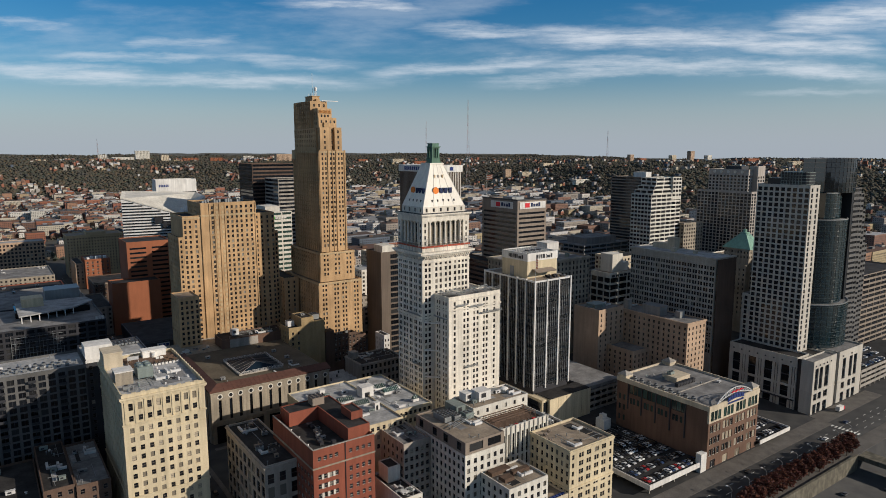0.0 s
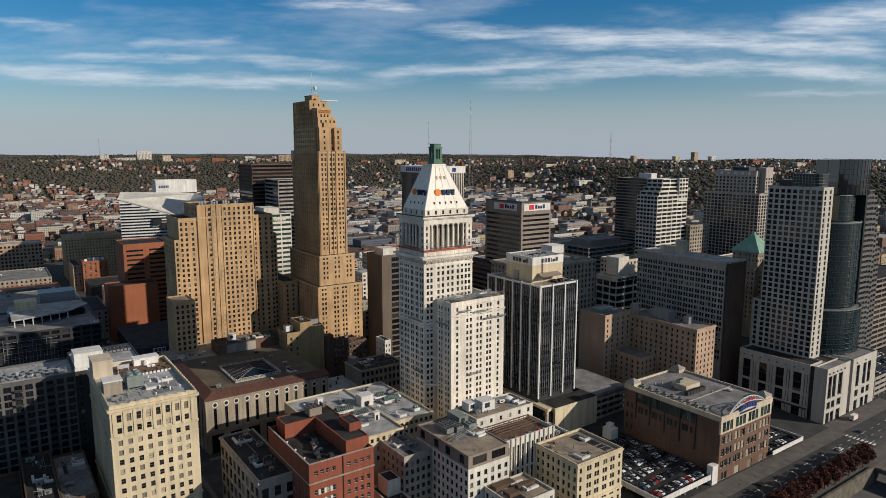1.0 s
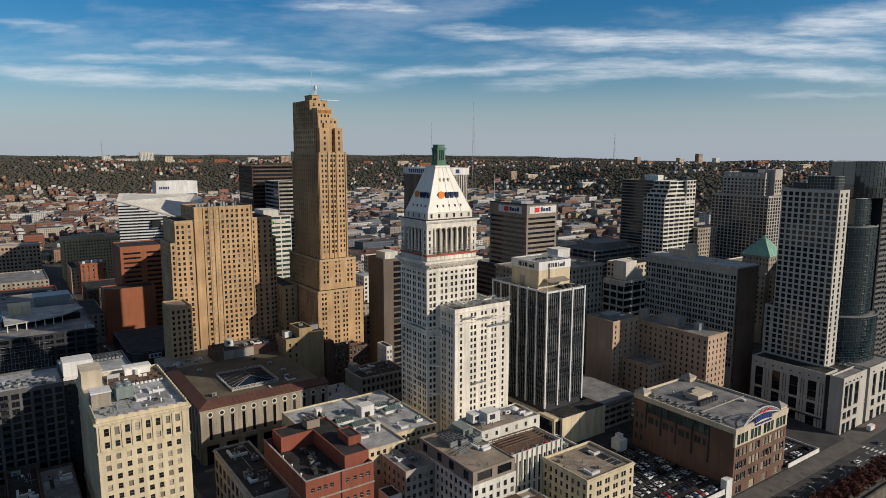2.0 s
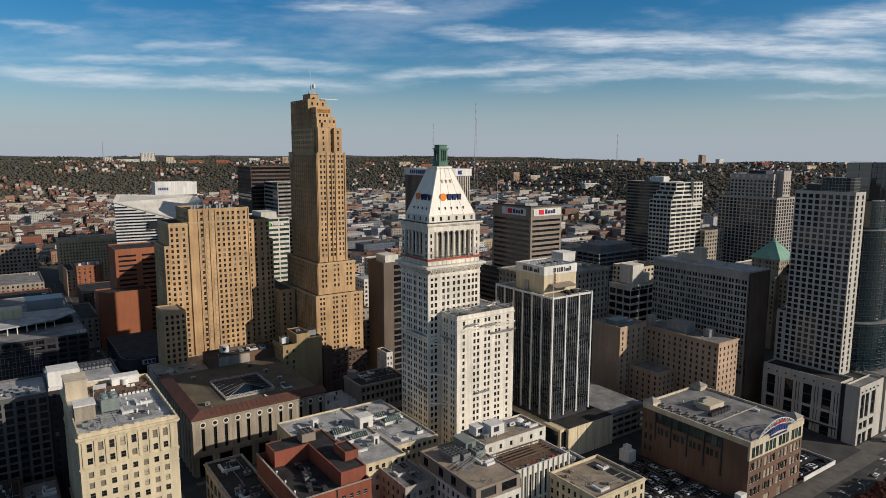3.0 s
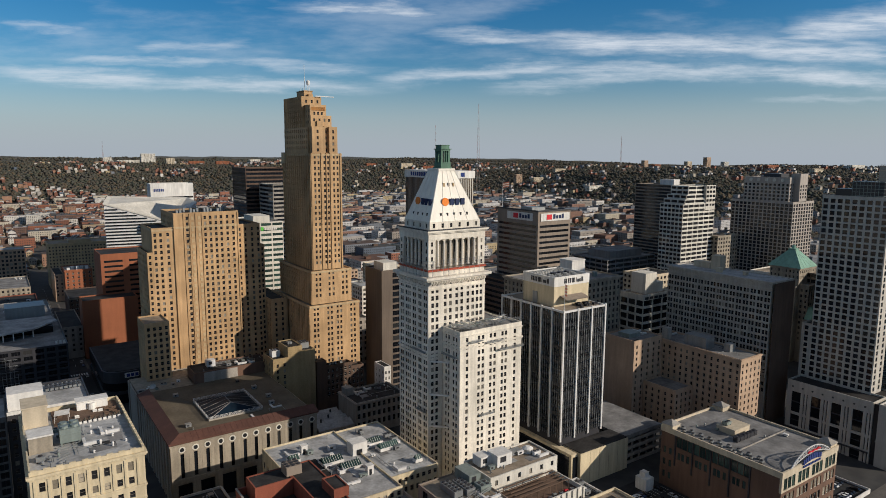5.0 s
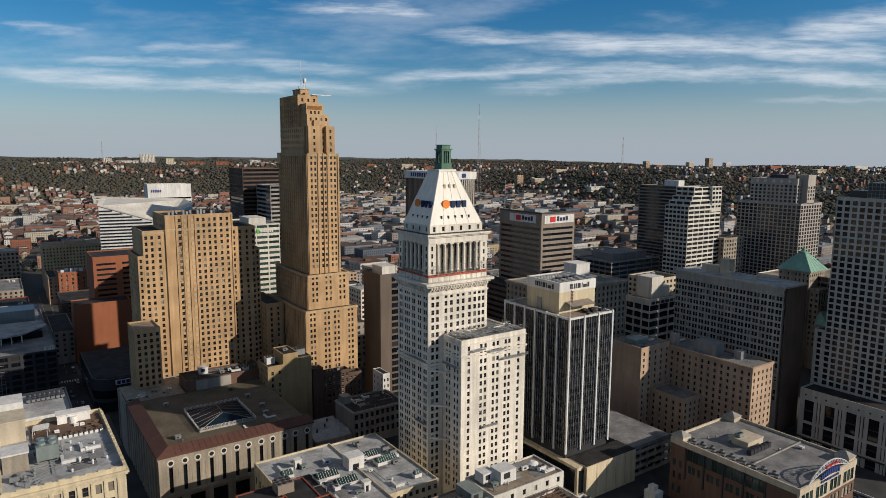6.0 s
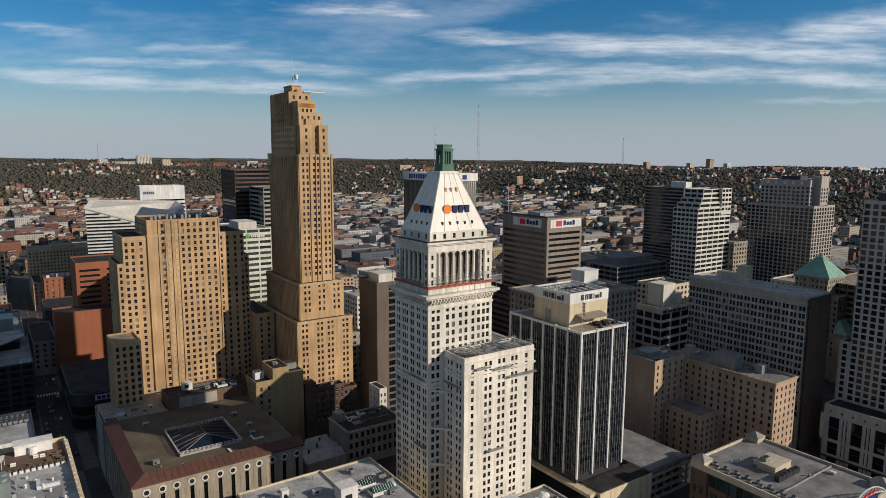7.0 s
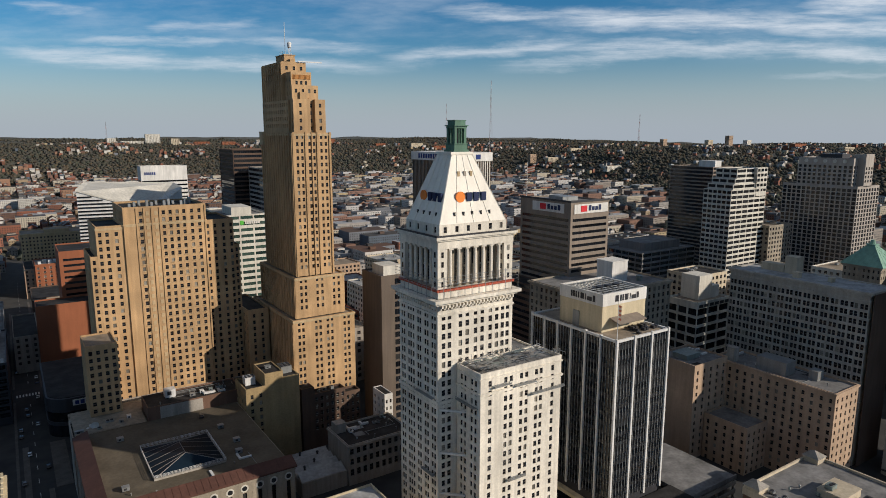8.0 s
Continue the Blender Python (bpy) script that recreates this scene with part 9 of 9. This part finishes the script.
def left_blocks():
    # grey office with the wing roof
    h = House("dark_glass_office", "dark grey office block with a roof terrace and wing roof", 30, 540, 0, M["darkmetal"], "glassdark", "framedark", "ribbon")
    h.block(-24, 67, 505, 576, 0, 33.8, S=(even(91, 15, 4.6), levels(33, 3.7, 8, 2.5, 0.8)), roof="roofgrey", lip=1.0)
    T = h.t
    for i in range(16):                # upright glazing frames in front of the wall
        s = Shape()
        x = 10 + i * 2.0
        s.box(x, x + 0.25, 504.5, 504.98, 4 + (i % 3) * 3.7, 30 - (i % 4) * 3.7)
        part("mullion", s, M["greymetal"], T)
    for i in range(7):
        s = Shape()
        s.box(10, 40.2, 504.4, 504.5, 6 + i * 3.7, 6.25 + i * 3.7)
        part("transom", s, M["greymetal"], T)
    for i in range(3):
        s = Shape()
        s.box(60.4 + i * 2.0, 61.8 + i * 2.0, 504.6, 504.9, 34.2, 36.4)
        part("sign_bar", s, M["whitepaint"], T)
    h.done()
    T = thing("wing_roof", (40, 545, 33), "pale grey folded wing roof on short columns", "roof")
    A, B, C, D, E = (16.4, 524.8, 38.4), (50, 535.4, 38.4), (65.2, 553.8, 38.4), (62.8, 574.9, 37.5), (15.7, 563.1, 40.2)
    s = Shape()
    s.poly([A, B, C, D, E])
    s.poly([(p[0], p[1], p[2] - 0.9) for p in (E, D, C, B, A)])
    for p, q in ((A, B), (B, C), (C, D), (D, E), (E, A)):
        s.quad((p[0], p[1], p[2] - 0.9), (q[0], q[1], q[2] - 0.9), q, p)
    part("canopy", s, M["roofwhite"], T)
    for i in range(7):
        s = Shape()
        x, y = 18 + i * 5.4, 526.6 + i * 1.7
        s.box(x - 0.3, x + 0.3, y - 0.3, y + 0.3, 32.8, 37.6)
        part("column", s, M["whitemetal"], T)
    s = Shape()
    s.box(15, 62, 544, 570, 32.8, 37.2)
    single("glazed_storey", s, M["glassdark"], (38, 557, 32.8), "dark glazed storey under the wing roof", "rooftop unit")
    s = Shape()
    s.box(19.6, 33, 548, 562, 38.6, 45.4)
    single("roof_house", s, M["creamwall"], (26, 554, 38.6), "cream plant house on the wing roof", "rooftop unit")
    s = Shape()
    s.box(36.6, 60, 582, 600, 30.6, 43.6)
    s.box(36.3, 60.3, 581.7, 600.3, 43.6, 44.0)
    single("roof_house", s, M["greymetal"], (48, 590, 30.6), "grey metal plant house on the pale roof", "rooftop unit", "plant housings")
    for x0, x1, y0, y1, z, m, rf in ((-30, 66, 577, 668, 31.5, "slate", "roofgrey"), (-30, 62, 690, 752, 22, "redbrick", "roofdark"), (-30, 60, 790, 860, 22, "limestone", "roofgrey")):
        k = House("downtown_block", "low downtown block with a flat plant-covered roof", (x0 + x1) / 2, (y0 + y1) / 2, 0, M[m], group="low downtown blocks")
        k.block(x0, x1, y0, y1, 0, z, S=(even(x1 - x0, int((x1 - x0) / 4), 1.8), levels(z - 1, 3.8, int(z / 4), 2.1)), roof=rf)
        k.done()
        clutter(x0 + 2, x1 - 2, y0 + 26, y1 - 2, z - 0.9, 14, int(x0 + y0), ("whitemetal", "greymetal", "concrete"))
        s = Shape()
        s.box(x0 + 14, x0 + 36, y0 + 18, y0 + 34, z - 0.9, z + 5)
        single("roof_house", s, M["greystone"], (x0 + 25, y0 + 26, z - 0.9), "grey plant house on a flat roof", "rooftop unit", "plant housings")
    # rounded dark building
    T = thing("round_cornered_block", (94, 505, 0), "dark building with a rounded glass corner", "building")
    ring = [(92 + 10 * math.cos(radians(a)), 482 + 10 * math.sin(radians(a))) for a in range(180, 271, 10)] + [(118, 472), (118, 540), (82, 540)]
    for z0, z1, mt, gr in ((0, 6, "glassdark", 0), (6, 8, "darkmetal", 0.3), (8, 13, "glassdark", 0), (13, 20, "darkmetal", 0.3)):
        s = Shape()
        rg = [(x + (x - 100) * gr / 20, y + (y - 506) * gr / 34) for x, y in ring]
        s.prism(rg, z0 + 0.002, z1)
        part("storey", s, M[mt], T)
    s = Shape()
    s.prism([(100 + (x - 100) * 0.97, 506 + (y - 506) * 0.97) for x, y in ring], 20, 20.3)
    part("roof", s, M["roofdark"], T)
    s = Shape()
    s.box(93, 101, 471.4, 471.8, 16, 19)
    part("sign_board", s, M["whitepaint"], T)
    s = Shape()
    for i in range(3):
        s.box(94 + i * 2.4, 95.8 + i * 2.4, 471.2, 471.4, 16.5, 18.5)
    part("sign_bars", s, M["blue"], T)


left_blocks()


def mid_city():
    """Office blocks between the towers and the houses."""
    r = random.Random(5)
    west = [(215, 455, 30, 24, 22, "brownbrick"), (240, 470, 26, 20, 34, "greystone"), (262, 440, 22, 30, 26, "greystone"), (290, 470, 30, 22, 38, "hoteltan"), (250, 520, 40, 26, 30, "redbrick"), (300, 540, 34, 26, 42, "whitestone"), (225, 560, 30, 24, 26, "brownbrick"), (265, 590, 34, 26, 34, "cream"), (310, 620, 40, 26, 28, "redbrick"), (225, 640, 30, 24, 22, "concrete")]
    middle = [(345, 600, 30, 30, 46, "cream"), (380, 560, 36, 26, 38, "orange"), (420, 520, 40, 30, 44, "limestone"), (400, 620, 40, 26, 30, "redbrick"), (450, 590, 36, 26, 34, "whitestone"), (470, 500, 50, 36, 52, "darkmetal"), (500, 640, 44, 30, 24, "orange"), (560, 560, 26, 44, 48, "whitestone"), (560, 650, 50, 30, 26, "cream"), (430, 460, 30, 20, 60, "taupe")]
    east = [(640, 600, 44, 30, 40, "concrete"), (700, 560, 50, 30, 34, "cream"), (330, 680, 40, 30, 30, "hoteltan"), (480, 330, 30, 30, 58, "limestone"), (450, 370, 30, 24, 62, "cream"), (505, 360, 40, 30, 50, "greystone"), (590, 340, 40, 34, 54, "whitestone"), (640, 300, 40, 40, 58, "cream"), (622, 420, 34, 17, 75, "limestone")]
    for x, y, w, d, hh, m in west + middle + east:
        h = House("mid_rise_block", "mid-rise " + {"limestone": "limestone", "cream": "cream", "greystone": "grey stone", "hoteltan": "buff brick", "redbrick": "red brick", "whitestone": "pale stone", "brownbrick": "brown brick", "concrete": "concrete", "orange": "orange brick", "darkmetal": "dark clad", "taupe": "taupe panelled"}[m] + " block with rows of windows", x, y, 0, M[m], group="mid-rise blocks", most=140)
        n = int(hh / 4)
        h.block(x - w / 2, x + w / 2, y - d / 2, y + d / 2, 0, hh, S=(even(w, max(3, int(w / 4)), 2.2), levels(hh - 1.2, 3.9, n, 2.1)), W=(even(d, max(3, int(d / 4)), 2.2), levels(hh - 1.2, 3.9, n, 2.1)), roof=r.choice(("roofgrey", "roofwhite", "roofdark", "rooftan")))
        h.done()
        for _ in range(3):
            roof_unit(x + r.uniform(-w / 3, w / 3), y + r.uniform(-d / 3, d / 3), hh - 0.9, 3.2, 2.0, 1.6, "greymetal", "box")


mid_city()
